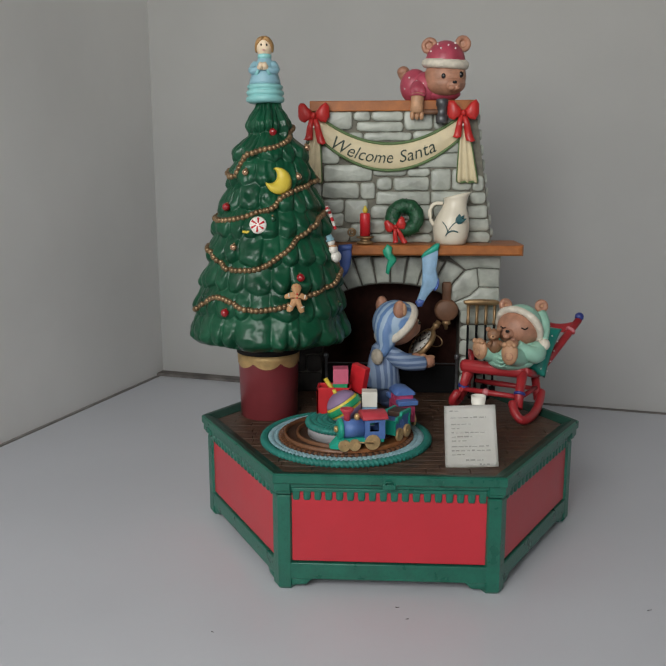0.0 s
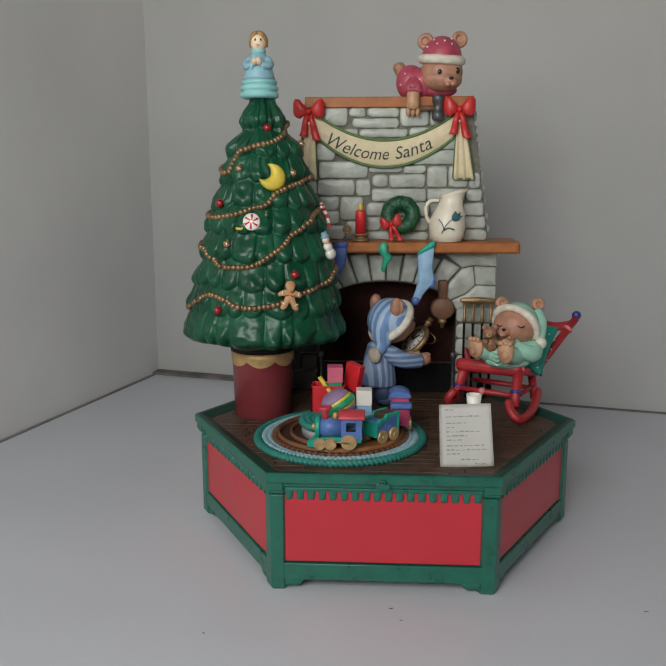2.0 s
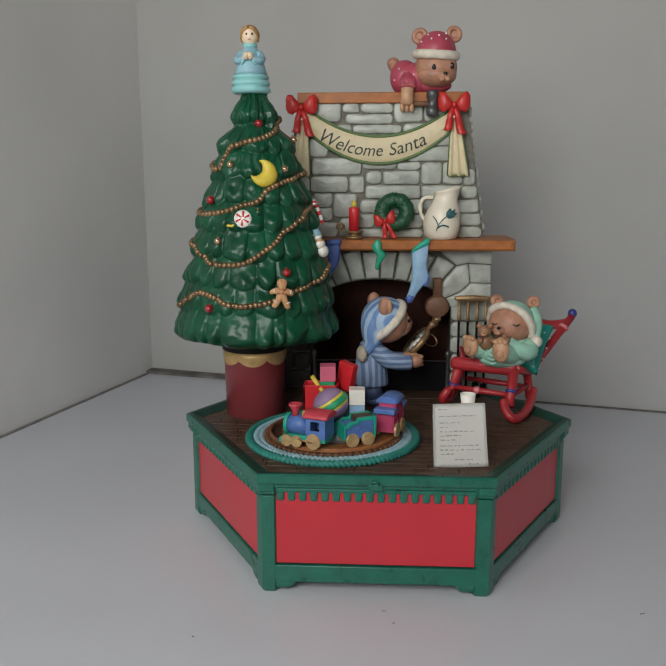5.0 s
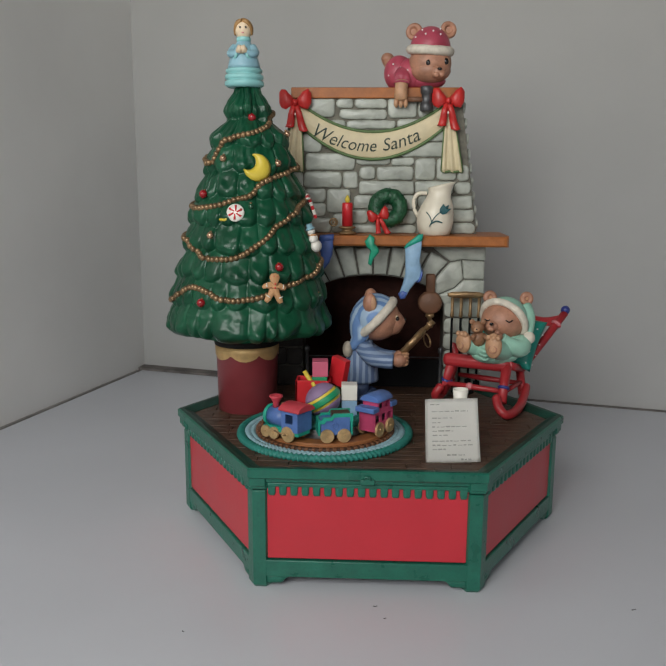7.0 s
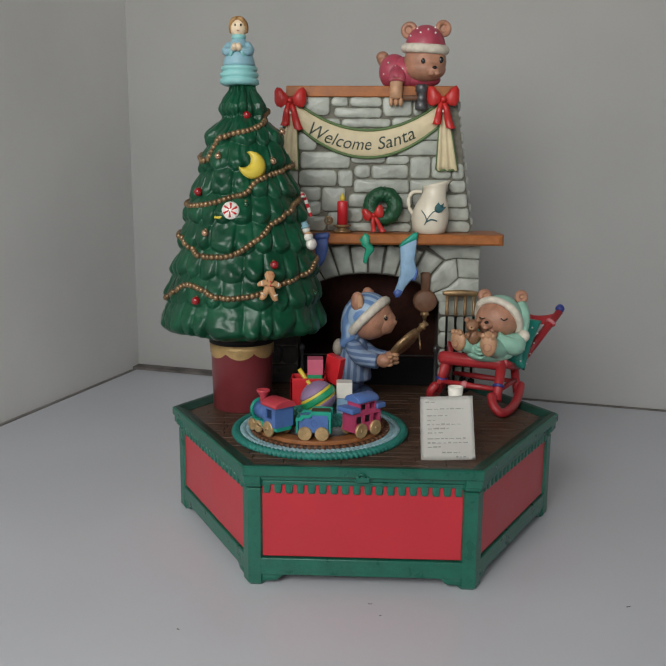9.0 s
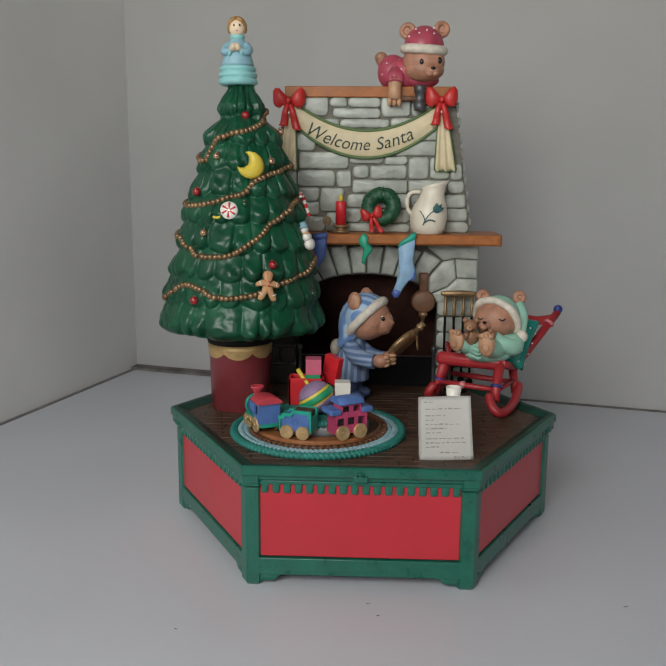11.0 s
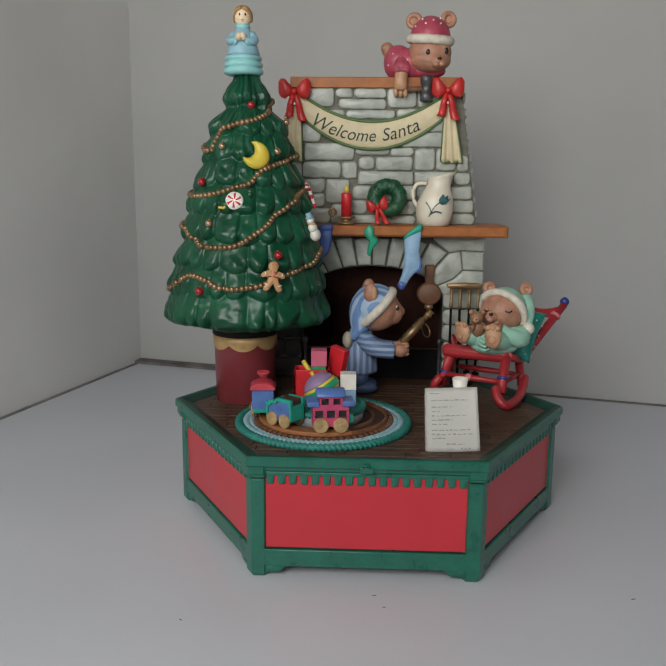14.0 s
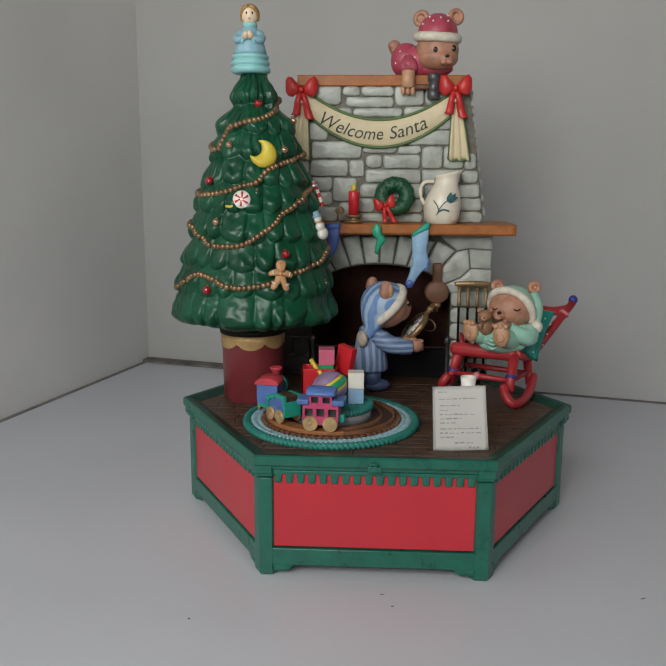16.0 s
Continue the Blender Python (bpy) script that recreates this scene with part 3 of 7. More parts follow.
def build_fireplace():
    rng = random.Random(11)
    fire = thing("fireplace", "miniature grey stone fireplace with a wooden mantel", "fireplace", at=pose(0, 0, DECK))
    mi = pose(0, 0, -DECK)
    # upper chimney block
    bm = bmesh.new()
    out = [(-chimney_half(0.16), 0.16), (chimney_half(0.16), 0.16), (chimney_half(0.252), 0.252), (-chimney_half(0.252), 0.252)]
    vs = [[bm.verts.new((x + 0.002, y, z - DECK)) for x, z in out] for y in (FRONT, 0.096)]
    grid_faces(bm, vs, smooth=False)
    bm.faces.new(vs[0]), bm.faces.new(vs[1][::-1])
    bmesh.ops.recalc_face_normals(bm, faces=bm.faces)
    chimney = part("chimney", bm, MORTAR, fire, "tapering chimney breast of grey stones")

    beds = []

    def stone(parent, x0, x1, z0, z1, y, depth=0.0019, mat=STONE):
        bm = bmesh.new()
        slab(bm, fitted_outline(rng, (x0, x1, z0, z1), beds), depth, mi @ pose(0, y, 0), bulge=0.0003, inset=0.0011)
        part("stone", bm, mat, parent)

    def course(z0, z1, breaks, parent=chimney, y=FRONT, **kw):
        for a, b in zip(breaks, breaks[1:]):
            dz0, dz1 = rng.uniform(-0.0005, 0.0005), rng.uniform(-0.0005, 0.0005)
            laid.append((parent, a + 0.0001, b - 0.0001, z0 + dz0, z1 + dz1, y, kw))

    def lay():
        """Set the stones gathered so far, each grown to its neighbours."""
        beds[:] = [s[1:5] for s in laid]
        for parent, x0, x1, z0, z1, y, kw in laid:
            stone(parent, x0, x1, z0, z1, y, **kw)
        laid.clear()
    laid = []

    course(0.2384, 0.2499, (-0.0406, -0.0226))
    course(0.2440, 0.2499, (-0.0256, -0.0122, 0.0090))
    course(0.2380, 0.2495, (0.0095, 0.0286, 0.0400))
    course(0.2371, 0.2432, (-0.0215, 0.0090))
    course(0.2318, 0.2373, (-0.0420, -0.0325, -0.0178))
    course(0.2308, 0.2364, (-0.0170, 0.0150))
    course(0.2310, 0.2375, (0.0155, 0.0300))
    course(0.2250, 0.2305, (-0.0300, -0.0100, 0.0120, 0.0300))
    course(0.2165, 0.2258, (-0.0560, -0.0455, -0.0355))
    course(0.2137, 0.2230, (0.0240, 0.0430))
    course(0.2230, 0.2300, (0.0310, 0.0440))
    course(0.2046, 0.2150, (-0.0570, -0.0440, -0.0108))
    course(0.2075, 0.2132, (-0.0110, 0.0120, 0.0275))
    course(0.1994, 0.2076, (-0.0088, 0.0016))
    course(0.1982, 0.2080, (0.0035, 0.0266))
    course(0.1982, 0.2124, (0.0276, 0.0416, 0.0560))
    course(0.1932, 0.2040, (-0.0590, -0.0448, -0.0195))
    course(0.1932, 0.2038, (-0.0195, -0.0089))
    course(0.1892, 0.1982, (-0.0088, 0.0272))
    course(0.1892, 0.1984, (0.0284, 0.0535))
    course(0.1985, 0.2050, (0.0540, 0.0600))
    course(0.1900, 0.1975, (0.0535, 0.0612))
    course(0.1838, 0.1930, (-0.0610, -0.0440, -0.0300))
    course(0.1795, 0.1925, (-0.0295, -0.0138))
    course(0.1796, 0.1895, (-0.0110, 0.0020, 0.0180, 0.0300))
    course(0.1802, 0.1888, (0.0300, 0.0460, 0.0632))
    course(0.1745, 0.1836, (-0.0620, -0.0470, -0.0300))
    course(0.1715, 0.1800, (0.0300, 0.0470, 0.0648))
    course(0.1702, 0.1796, (-0.0135, -0.0020, 0.0150, 0.0300))
    course(0.1650, 0.1742, (-0.0640, -0.0480, -0.0260, -0.0130))
    course(0.1650, 0.1712, (0.0300, 0.0490, 0.0662))
    course(0.1650, 0.1700, (-0.0130, 0.0080, 0.0300))
    lay()
    # side stones of the right flank
    for i, z in enumerate((0.166, 0.175, 0.184, 0.193, 0.202, 0.211, 0.221, 0.231, 0.241)):
        bm = bmesh.new()
        slab(bm, stone_outline(rng, -0.0085, 0.0085, -0.0038, 0.0038), 0.0018, mi @ Matrix.Translation((chimney_half(z) + 0.0018, (FRONT + 0.096) / 2, z + 0.004)) @ pose(0, 0, 0, 0, 0, 90) @ pose(0, 0, 0))
        part("stone", bm, STONE, chimney)
    # lower breast with an arched opening
    bm = bmesh.new()
    cx, half_open, spring = 0.0020, 0.0470, 0.1120
    arch = [(cx + half_open * math.cos(math.pi * i / 24), spring + 0.0245 * math.sin(math.pi * i / 24) ** 0.9) for i in range(25)]
    inner = [(cx + half_open, DECK)] + arch + [(cx - half_open, DECK)]
    outer = []
    for x, z in inner:
        if z <= DECK:
            outer.append((0.0745 if x > cx else -0.0705, DECK))
        else:
            k = (x - cx) / half_open
            if abs(k) > 0.8:
                zz = spring + (abs(k) * -1 + 1) / 0.2 * (MANTEL[0] - spring)
                outer.append((0.0745 if k > 0 else -0.0705, min(zz, MANTEL[0])))
            else:
                outer.append((cx + (0.0725) * k / 0.8, MANTEL[0]))
    rows = []
    for y, ring in ((LOW_FRONT, inner), (LOW_FRONT, outer), (0.097, outer), (0.097, inner)):
        rows.append([bm.verts.new((x, y, z - DECK)) for x, z in ring])
    grid_faces(bm, rows, closed_u=False, closed_v=True, smooth=False)
    bmesh.ops.recalc_face_normals(bm, faces=bm.faces)
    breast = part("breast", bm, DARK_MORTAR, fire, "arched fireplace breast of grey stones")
    # voussoirs round the arch
    angles = [42, 56, 68, 79.5, 90.5, 102, 114, 128, 144, 162]
    for a0, a1 in zip(angles, angles[1:] + [175]):
        def arc(a, grow):
            t = math.radians(a)
            return cx + (half_open + grow * 0.8) * math.cos(t), spring + (0.0245 + grow) * math.sin(t) ** 0.9
        a0, a1 = a0 + 0.7, a1 - 0.7
        steep = abs(math.cos(math.radians((a0 + a1) / 2)))
        g = 0.0178 + 0.009 * steep
        pts = [arc(a0 + (a1 - a0) * i / 5, 0.0008) for i in range(6)] + [arc(a1, g * 0.4), arc(a1, g * 0.75)] + [arc(a1 - (a1 - a0) * i / 5, g) for i in range(6)] + [arc(a0, g * 0.75), arc(a0, g * 0.4)]
        pts = [(min(max(x, -0.071), 0.075), min(z, MANTEL[0] - 0.0003)) for x, z in pts]
        bm = bmesh.new()
        slab(bm, pts, 0.0022, mi @ pose(0, LOW_FRONT, 0), bulge=0.0003)
        part("stone", bm, STONE, breast)
    lowc = dict(parent=breast, y=LOW_FRONT)
    # uneven stones that fill the corner beside the arch
    for pts in (((0.0524, 0.1464), (0.0600, 0.1479), (0.0744, 0.1472), (0.0744, 0.1566), (0.0425, 0.1566), (0.0420, 0.1545)),
                ((0.0384, 0.1293), (0.0446, 0.1248), (0.0548, 0.1290), (0.0606, 0.1346), (0.0591, 0.1466), (0.0518, 0.1450)),
                ((0.0616, 0.1350), (0.0744, 0.1345), (0.0744, 0.1464), (0.0601, 0.1470)),
                ((0.0455, 0.1238), (0.0492, 0.1182), (0.0600, 0.1188), (0.0744, 0.1194), (0.0744, 0.1337), (0.0613, 0.1339), (0.0553, 0.1281))):
        ring = [Vector(p) for p in pts]
        mid = sum(ring, Vector((0, 0))) / len(ring)
        ring = [mid + (p - mid) * 1.04 for p in ring]
        ring = [q for i, p in enumerate(ring) for q in (p.lerp(ring[(i + 1) % len(ring)], 0.04), p.lerp(ring[(i + 1) % len(ring)], 0.5), p.lerp(ring[(i + 1) % len(ring)], 0.96))]
        for _ in range(2):
            ring = [q for i, p in enumerate(ring) for q in (p.lerp(ring[(i + 1) % len(ring)], 0.25), p.lerp(ring[(i + 1) % len(ring)], 0.75))]
        bm = bmesh.new()
        slab(bm, [(p.x, p.y) for p in ring], 0.0022, mi @ pose(0, LOW_FRONT, 0), bulge=0.0004, inset=0.0012)
        part("stone", bm, STONE, breast)
    for z, br in ((0.1090, (0.0500, 0.0750)), (0.0985, (0.0500, 0.0610, 0.0750)), (0.0875, (0.0500, 0.0750)), (0.0770, (0.0500, 0.0620, 0.0750)), (0.0625, (0.0500, 0.0750))):
        course(z, z + 0.0098, br, **lowc)
    # Stones of the left pier, darker than those of the right pier.
    for z, br in ((0.1195, (-0.0700, -0.0470)), (0.1090, (-0.0700, -0.0460)), (0.0985, (-0.0700, -0.0580, -0.0460)), (0.0875, (-0.0700, -0.0460)), (0.0770, (-0.0700, -0.0560, -0.0460)), (0.0625, (-0.0700, -0.0460))):
        course(z, z + 0.0098, br, mat=DARK_STONE, **lowc)
    lay()
    # firebox
    bm = bmesh.new()
    box(bm, (0.094, 0.004, 0.080), pose(cx, 0.0935, 0))
    part("firebox_back", bm, FIREBRICK, fire, "dark brown firebox wall")
    bm = bmesh.new()
    box(bm, (0.110, 0.0225, 0.0022), pose(cx, 0.0850, 0.0002))
    part("hearth", bm, BLACK, fire, "black hearth")
    # mantel shelf with a rounded end profile
    bm = bmesh.new()
    prof = [(0.0500, 0.1585), (0.0500, 0.1620), (0.0508, 0.1636), (0.0520, 0.1640), (0.0960, 0.1640), (0.0960, 0.1570), (0.0530, 0.1570), (0.0510, 0.1574)]
    rows = [[bm.verts.new((x, max(y, near), z - DECK)) for y, z in prof] for x, near in ((-0.0835, 0.0535), (-0.0825, 0.0510), (-0.0810, 0.0500), (0.0838, 0.0500), (0.0858, 0.0507), (0.0870, 0.0525), (0.0875, 0.0550))]
    grid_faces(bm, rows, smooth=False)
    bm.faces.new(rows[0][::-1]), bm.faces.new(rows[-1])
    bmesh.ops.recalc_face_normals(bm, faces=bm.faces)
    part("mantel_shelf", bm, WOOD, fire, "orange-brown wooden mantel shelf")
    bm = bmesh.new()
    box(bm, (0.1085, 0.0245, 0.0068), pose(0.0015, 0.0845, 0.2500 - DECK), bevel=0.0006)
    part("top_board", bm, WOOD, fire, "orange-brown wooden board on the chimney top")
    return fire


build_room()
build_table()
build_base()
build_tree()
build_fireplace()

# ---- colours of the small figures ----
FUR = material("brown_fur_glaze", (0.42, 0.205, 0.130), 0.48, vary=0.22, scale=160, bump=0.4, grain=800, dirt=0.15)
FUR_LIGHT = material("light_brown_paw", (0.52, 0.290, 0.165), 0.48, vary=0.16, scale=160, bump=0.5, grain=700, dirt=0.2)
TOY_FUR = material("dark_tan_toy_fur", (0.30, 0.150, 0.080), 0.55, vary=0.2, scale=200, bump=0.5, grain=800, dirt=0.3)
FLEECE = material("cream_fleece", (0.68, 0.62, 0.52), 0.7, vary=0.12, scale=300, bump=0.7, grain=1100)
POMPOM = material("beige_pompom", (0.46, 0.40, 0.32), 0.75, vary=0.2, scale=300, bump=0.8, grain=900)
NIGHT_BLACK = material("glossy_black", (0.012, 0.010, 0.010), 0.15)
EYE_WHITE = material("eye_highlight", (0.75, 0.66, 0.45), 0.3)
CAP_STRIPE = striped("blue_striped_cap", (0.13, 0.24, 0.47), (0.36, 0.49, 0.64), "Y", 0.0024)
PAJAMA = striped("blue_striped_pyjamas", (0.105, 0.165, 0.30), (0.26, 0.34, 0.48), "X", 0.0019, share=0.55)
SLEEVE = striped("blue_striped_sleeves", (0.105, 0.165, 0.30), (0.26, 0.34, 0.48), "Z", 0.0017, share=0.55)
SLIPPER = material("slate_blue_slipper", (0.055, 0.085, 0.17), 0.5)
MINT = material("mint_green_cloth", (0.31, 0.56, 0.44), 0.5, vary=0.12, scale=150, bump=0.25)
TEAL = material("teal_cushion", (0.018, 0.30, 0.235), 0.42, vary=0.12, scale=150, bump=0.2)
PINK_RED = material("raspberry_cloth", (0.40, 0.060, 0.096), 0.40, vary=0.15, scale=150, bump=0.2)
DOT = material("white_dot", (0.80, 0.76, 0.74), 0.5)
CHAIR_RED = material("crimson_wood_paint", (0.38, 0.024, 0.030), 0.42, vary=0.15, scale=120, bump=0.12)
BLUE_RING = material("dark_blue_paint", (0.030, 0.045, 0.22), 0.35)
PINK_RING = material("pink_paint", (0.62, 0.20, 0.22), 0.4)
PALE_BLUE = material("pale_blue_glaze", (0.25, 0.44, 0.52), 0.40, vary=0.08, scale=140)
AQUA = material("aqua_glaze", (0.26, 0.56, 0.56), 0.40, vary=0.08, scale=140)
SKIN = material("pale_cream_glaze", (0.76, 0.60, 0.42), 0.45)
HAIR = material("golden_brown_glaze", (0.36, 0.20, 0.07), 0.45, vary=0.25, scale=400)
YELLOW = material("yellow_paint", (0.68, 0.52, 0.06), 0.42, vary=0.08, scale=120)
WHITE = material("white_glaze", (0.78, 0.75, 0.68), 0.32, vary=0.05, scale=120, bump=0.05)
RED = material("bright_red_paint", (0.60, 0.022, 0.030), 0.36, vary=0.1, scale=120)
GREEN = material("bright_green_paint", (0.02, 0.30, 0.13), 0.36, vary=0.12, scale=140)
TOY_BLUE = material("toy_blue_paint", (0.085, 0.17, 0.43), 0.42, vary=0.14, scale=140, bump=0.2, dirt=0.15)
TOY_TEAL = material("toy_teal_paint", (0.014, 0.34, 0.24), 0.40, vary=0.14, scale=140, bump=0.2)
TOY_PINK = material("toy_magenta_paint", (0.50, 0.060, 0.150), 0.42, vary=0.14, scale=140, bump=0.2, dirt=0.1)
TOY_RED = material("toy_rose_red_paint", (0.52, 0.050, 0.070), 0.42, vary=0.14, scale=140, bump=0.2)
WHEEL_WOOD = material("gold_wheel_paint", (0.58, 0.385, 0.19), 0.42, metal=0.4, vary=0.25, scale=260, bump=0.2)
TRACK_WOOD = material("orange_track", (0.30, 0.115, 0.040), 0.45, vary=0.2, scale=200, bump=0.25)
TRACK_RAIL = material("brown_track_rail", (0.17, 0.070, 0.030), 0.42, vary=0.25, scale=200, bump=0.25)
TRACK_BED = material("dark_brown_bed", (0.060, 0.030, 0.018), 0.55, vary=0.3, scale=200, bump=0.3)
RUG_TEAL = material("teal_braid", (0.022, 0.20, 0.165), 0.55, vary=0.2, scale=300, bump=0.4)
RUG_BLUE = material("pale_blue_braid", (0.30, 0.48, 0.54), 0.55, vary=0.2, scale=300, bump=0.4)
DISC_GREY = material("grey_disc_side", (0.36, 0.36, 0.37), 0.5)
PURPLE = material("mauve_paint", (0.27, 0.18, 0.31), 0.42, vary=0.1, scale=150)
ROSE = material("rose_pink_paint", (0.62, 0.13, 0.21), 0.42, vary=0.08, scale=150)
PAPER = material("white_paper", (0.90, 0.89, 0.84), 0.6, vary=0.03, scale=60, bump=0.08)
PENCIL = material("grey_pencil", (0.40, 0.39, 0.36), 0.7)
STEEL = material("dark_grey_metal", (0.10, 0.10, 0.105), 0.38, metal=0.5, vary=0.25, scale=260)
WREATH_GREEN = material("dark_green_wreath", (0.010, 0.075, 0.030), 0.42, vary=0.4, scale=400, bump=0.8, grain=900)
COOKIE = material("gingerbread_brown", (0.56, 0.30, 0.14), 0.55, vary=0.1, scale=200)
BULB_RED = material("shiny_red_bulb", (0.30, 0.008, 0.013), 0.10, vary=0.05, coat=0.6)
BULB_GOLD = material("shiny_amber_bulb", (0.55, 0.33, 0.20), 0.14, metal=0.7, vary=0.05, coat=0.6)
BULB_GREEN = material("dark_green_bulb", (0.015, 0.075, 0.035), 0.12, vary=0.05, coat=0.6)
STOCK_BLUE = material("royal_blue_stocking", (0.075, 0.14, 0.43), 0.42, vary=0.2, scale=150)
STOCK_GREEN = material("emerald_stocking", (0.02, 0.34, 0.20), 0.40, vary=0.15, scale=150)
STOCK_LIGHT = material("light_blue_stocking", (0.27, 0.44, 0.62), 0.42, vary=0.15, scale=150)
CREAM_GLAZE = material("cream_glaze", (0.76, 0.69, 0.56), 0.32, vary=0.05, scale=120, bump=0.06)
TULIP = material("dark_teal_tulip", (0.010, 0.085, 0.095), 0.45)


def axis_pose(c, axis, spin=0.0):
    """A pose at c whose z runs along the axis."""
    q = Vector(axis).normalized().to_track_quat("Z", "Y").to_matrix().to_4x4()
    return Matrix.Translation(c) @ q @ pose(0, 0, 0, 0, 0, spin)


def dome(bm, c, axis, r, high, mat, n=28, k=9, squash=1.0):
    """Half an ellipsoid over a plane."""
    m = axis_pose(c, axis)
    prof = [(r * math.cos(math.pi / 2 * i / k), high * math.sin(math.pi / 2 * i / k)) for i in range(k)] + [(0.0002, high)]
    lathe(bm, prof, m @ Matrix.Diagonal((1, squash, 1, 1)), n, mat, cap=True)


def torus(bm, c, axis, big, small, mat=0, n=36, k=10, wobble=0.0, waves=0, squash=1.0):
    m = axis_pose(c, axis)
    rows = []
    for i in range(n):
        a = 2 * math.pi * i / n
        s = small * (1 + wobble * (math.sin(waves * a) if waves else noise.noise(Vector((math.cos(a) * 3, math.sin(a) * 3, big * 900)))))
        rows.append([bm.verts.new(m @ Vector(((big + s * math.cos(2 * math.pi * j / k)) * math.cos(a), (big + s * math.cos(2 * math.pi * j / k)) * math.sin(a) * squash, s * math.sin(2 * math.pi * j / k)))) for j in range(k)])
    grid_faces(bm, rows, closed_v=True, mat=mat)


def single(name, bm, mats, label, category, group="", at=None):
    """A thing of one mesh; its shape is given in the place's own space, its origin set to at."""
    at = Vector(at or (0, 0, 0))
    bmesh.ops.translate(bm, verts=bm.verts, vec=-at)
    ob = part(name, bm, mats)
    ob.matrix_world = Matrix.Translation(at)
    return tagged(ob, label, category, group)


# ---- on the tree ----
def build_tree_top():
    bm = bmesh.new()
    x, y = -0.0737, 0.0135
    m = pose(x, y, 0)
    lathe(bm, [(0.0090, 0.2500), (0.0112, 0.2512), (0.0112, 0.2530), (0.0108, 0.2536), (0.0094, 0.2541), (0.0106, 0.2547), (0.0110, 0.2553), (0.0110, 0.2565), (0.0106, 0.2570), (0.0091, 0.2576), (0.0101, 0.2582), (0.0105, 0.2588), (0.0104, 0.2600), (0.0088, 0.2608)], m, 40, 1)
    lathe(bm, [(0.0094, 0.2605), (0.0090, 0.2630), (0.0078, 0.2680), (0.0066, 0.2720), (0.0052, 0.2755), (0.0036, 0.2785), (0.0026, 0.2800)], m, 36, 0)
    for s in (-1, 1):
        tube(bm, curve_points([(x + s * 0.0046, y - 0.001, 0.2750), (x + s * 0.0064, y - 0.003, 0.2705), (x + s * 0.0050, y - 0.0065, 0.2692), (x + s * 0.0012, y - 0.0078, 0.2712)], 10), [0.0024, 0.0026, 0.0028, 0.0029, 0.0029, 0.0027, 0.0024, 0.0020, 0.0018, 0.0016], 12, 0)
    for s in (-1, 1):
        tube(bm, [(x + s * 0.0019, y - 0.0076, 0.2702), (x + s * 0.0006, y - 0.0092, 0.2742)], [0.0021, 0.0013], 12, 2)
        torus(bm, (x + s * 0.0040, y - 0.0064, 0.2690), (s * 0.9, -0.5, 0.1), 0.0022, 0.0009, 1, 18, 8)
        ball(bm, (x + 0.0004 + s * 0.0016, y - 0.0051, 0.2836), (0.0005, 0.0004, 0.0006), 4, n=10, k=6)
        tube(bm, curve_points([(x + s * 0.0004, y - 0.0040, 0.2868), (x + s * 0.0030, y - 0.0038, 0.2858), (x + s * 0.0044, y - 0.0020, 0.2832), (x + s * 0.0046, y - 0.0004, 0.2808)], 8), [0.0008, 0.0010, 0.0011, 0.0011, 0.0011, 0.0010, 0.0009, 0.0007], 10, 3)
    ball(bm, (x, y - 0.0006, 0.2832), (0.0048, 0.0046, 0.0050), 2)
    tube(bm, [(x - 0.0004, y - 0.0052, 0.2812), (x + 0.0010, y - 0.0052, 0.2812)], 0.0002, 6, 5)
    dome(bm, (x, y + 0.0002, 0.2832), (0, 0.50, 0.86), 0.0055, 0.0050, 3)
    torus(bm, (x, y - 0.0002, 0.2788), (0, 0, 1), 0.0030, 0.0012, 1, 20, 8)
    for v in bm.verts:
        v.co.z = v.co.z if v.co.z < 0.2605 else 0.2605 + (v.co.z - 0.2605) * 0.84 if v.co.z < 0.2785 else 0.2762 + (v.co.z - 0.2785) * 1.2
    single("tree_top_figure", bm, [PALE_BLUE, AQUA, SKIN, HAIR, NIGHT_BLACK, ROSE], "small pale blue angel figurine crowning the tree", "tree topper", at=(x, y, 0.2500))


GARLAND = (  # angle about the trunk and height, turn after turn upward
    (-160, 0.1290), (-146, 0.1328), (-128, 0.1392), (-112, 0.1377), (-97, 0.1337), (-78, 0.1344), (-53, 0.1397), (-32, 0.1441), (-9, 0.1518), (40, 0.1590), (120, 0.1660),
    (200, 0.1660), (219, 0.1635), (238, 0.1563), (256, 0.1553), (272, 0.1566), (288, 0.1632), (309, 0.1735), (333, 0.1823), (370, 0.1880), (450, 0.1910), (540, 0.1850), (577, 0.1826),
    (608, 0.1842), (629, 0.1877), (645, 0.1900), (658, 0.1968), (693, 0.2020), (740, 0.2080), (850, 0.2140), (930, 0.2080), (951, 0.2096), (961, 0.2174), (985, 0.2218), (1014, 0.2242), (1046, 0.2286), (1085, 0.2356), (1150, 0.2420))


def build_garland():
    garland = thing("bead_garland", "string of dull gold beads wound round the tree", "garland", at=Matrix.Translation((TREE.x, TREE.y, 0.13)))
    bm = bmesh.new()
    ball(bm, (0, 0, 0), (0.00178, 0.00178, 0.00182), n=10, k=6)
    mesh = None
    last = None
    keys = [Vector((a, z, 0)) for a, z in GARLAND]
    for p in curve_points(keys, 2600):
        q = tree_point(p.x, p.y, 0.0002)
        if last is None or (q - last).length > 0.00265:
            last = q
            if mesh is None:
                ob = part("bead", bm, BEAD, garland)
                mesh = ob.data
            else:
                ob = new("bead", mesh)
                ob.parent = garland
            ob.location = q - Vector((TREE.x, TREE.y, 0.13))


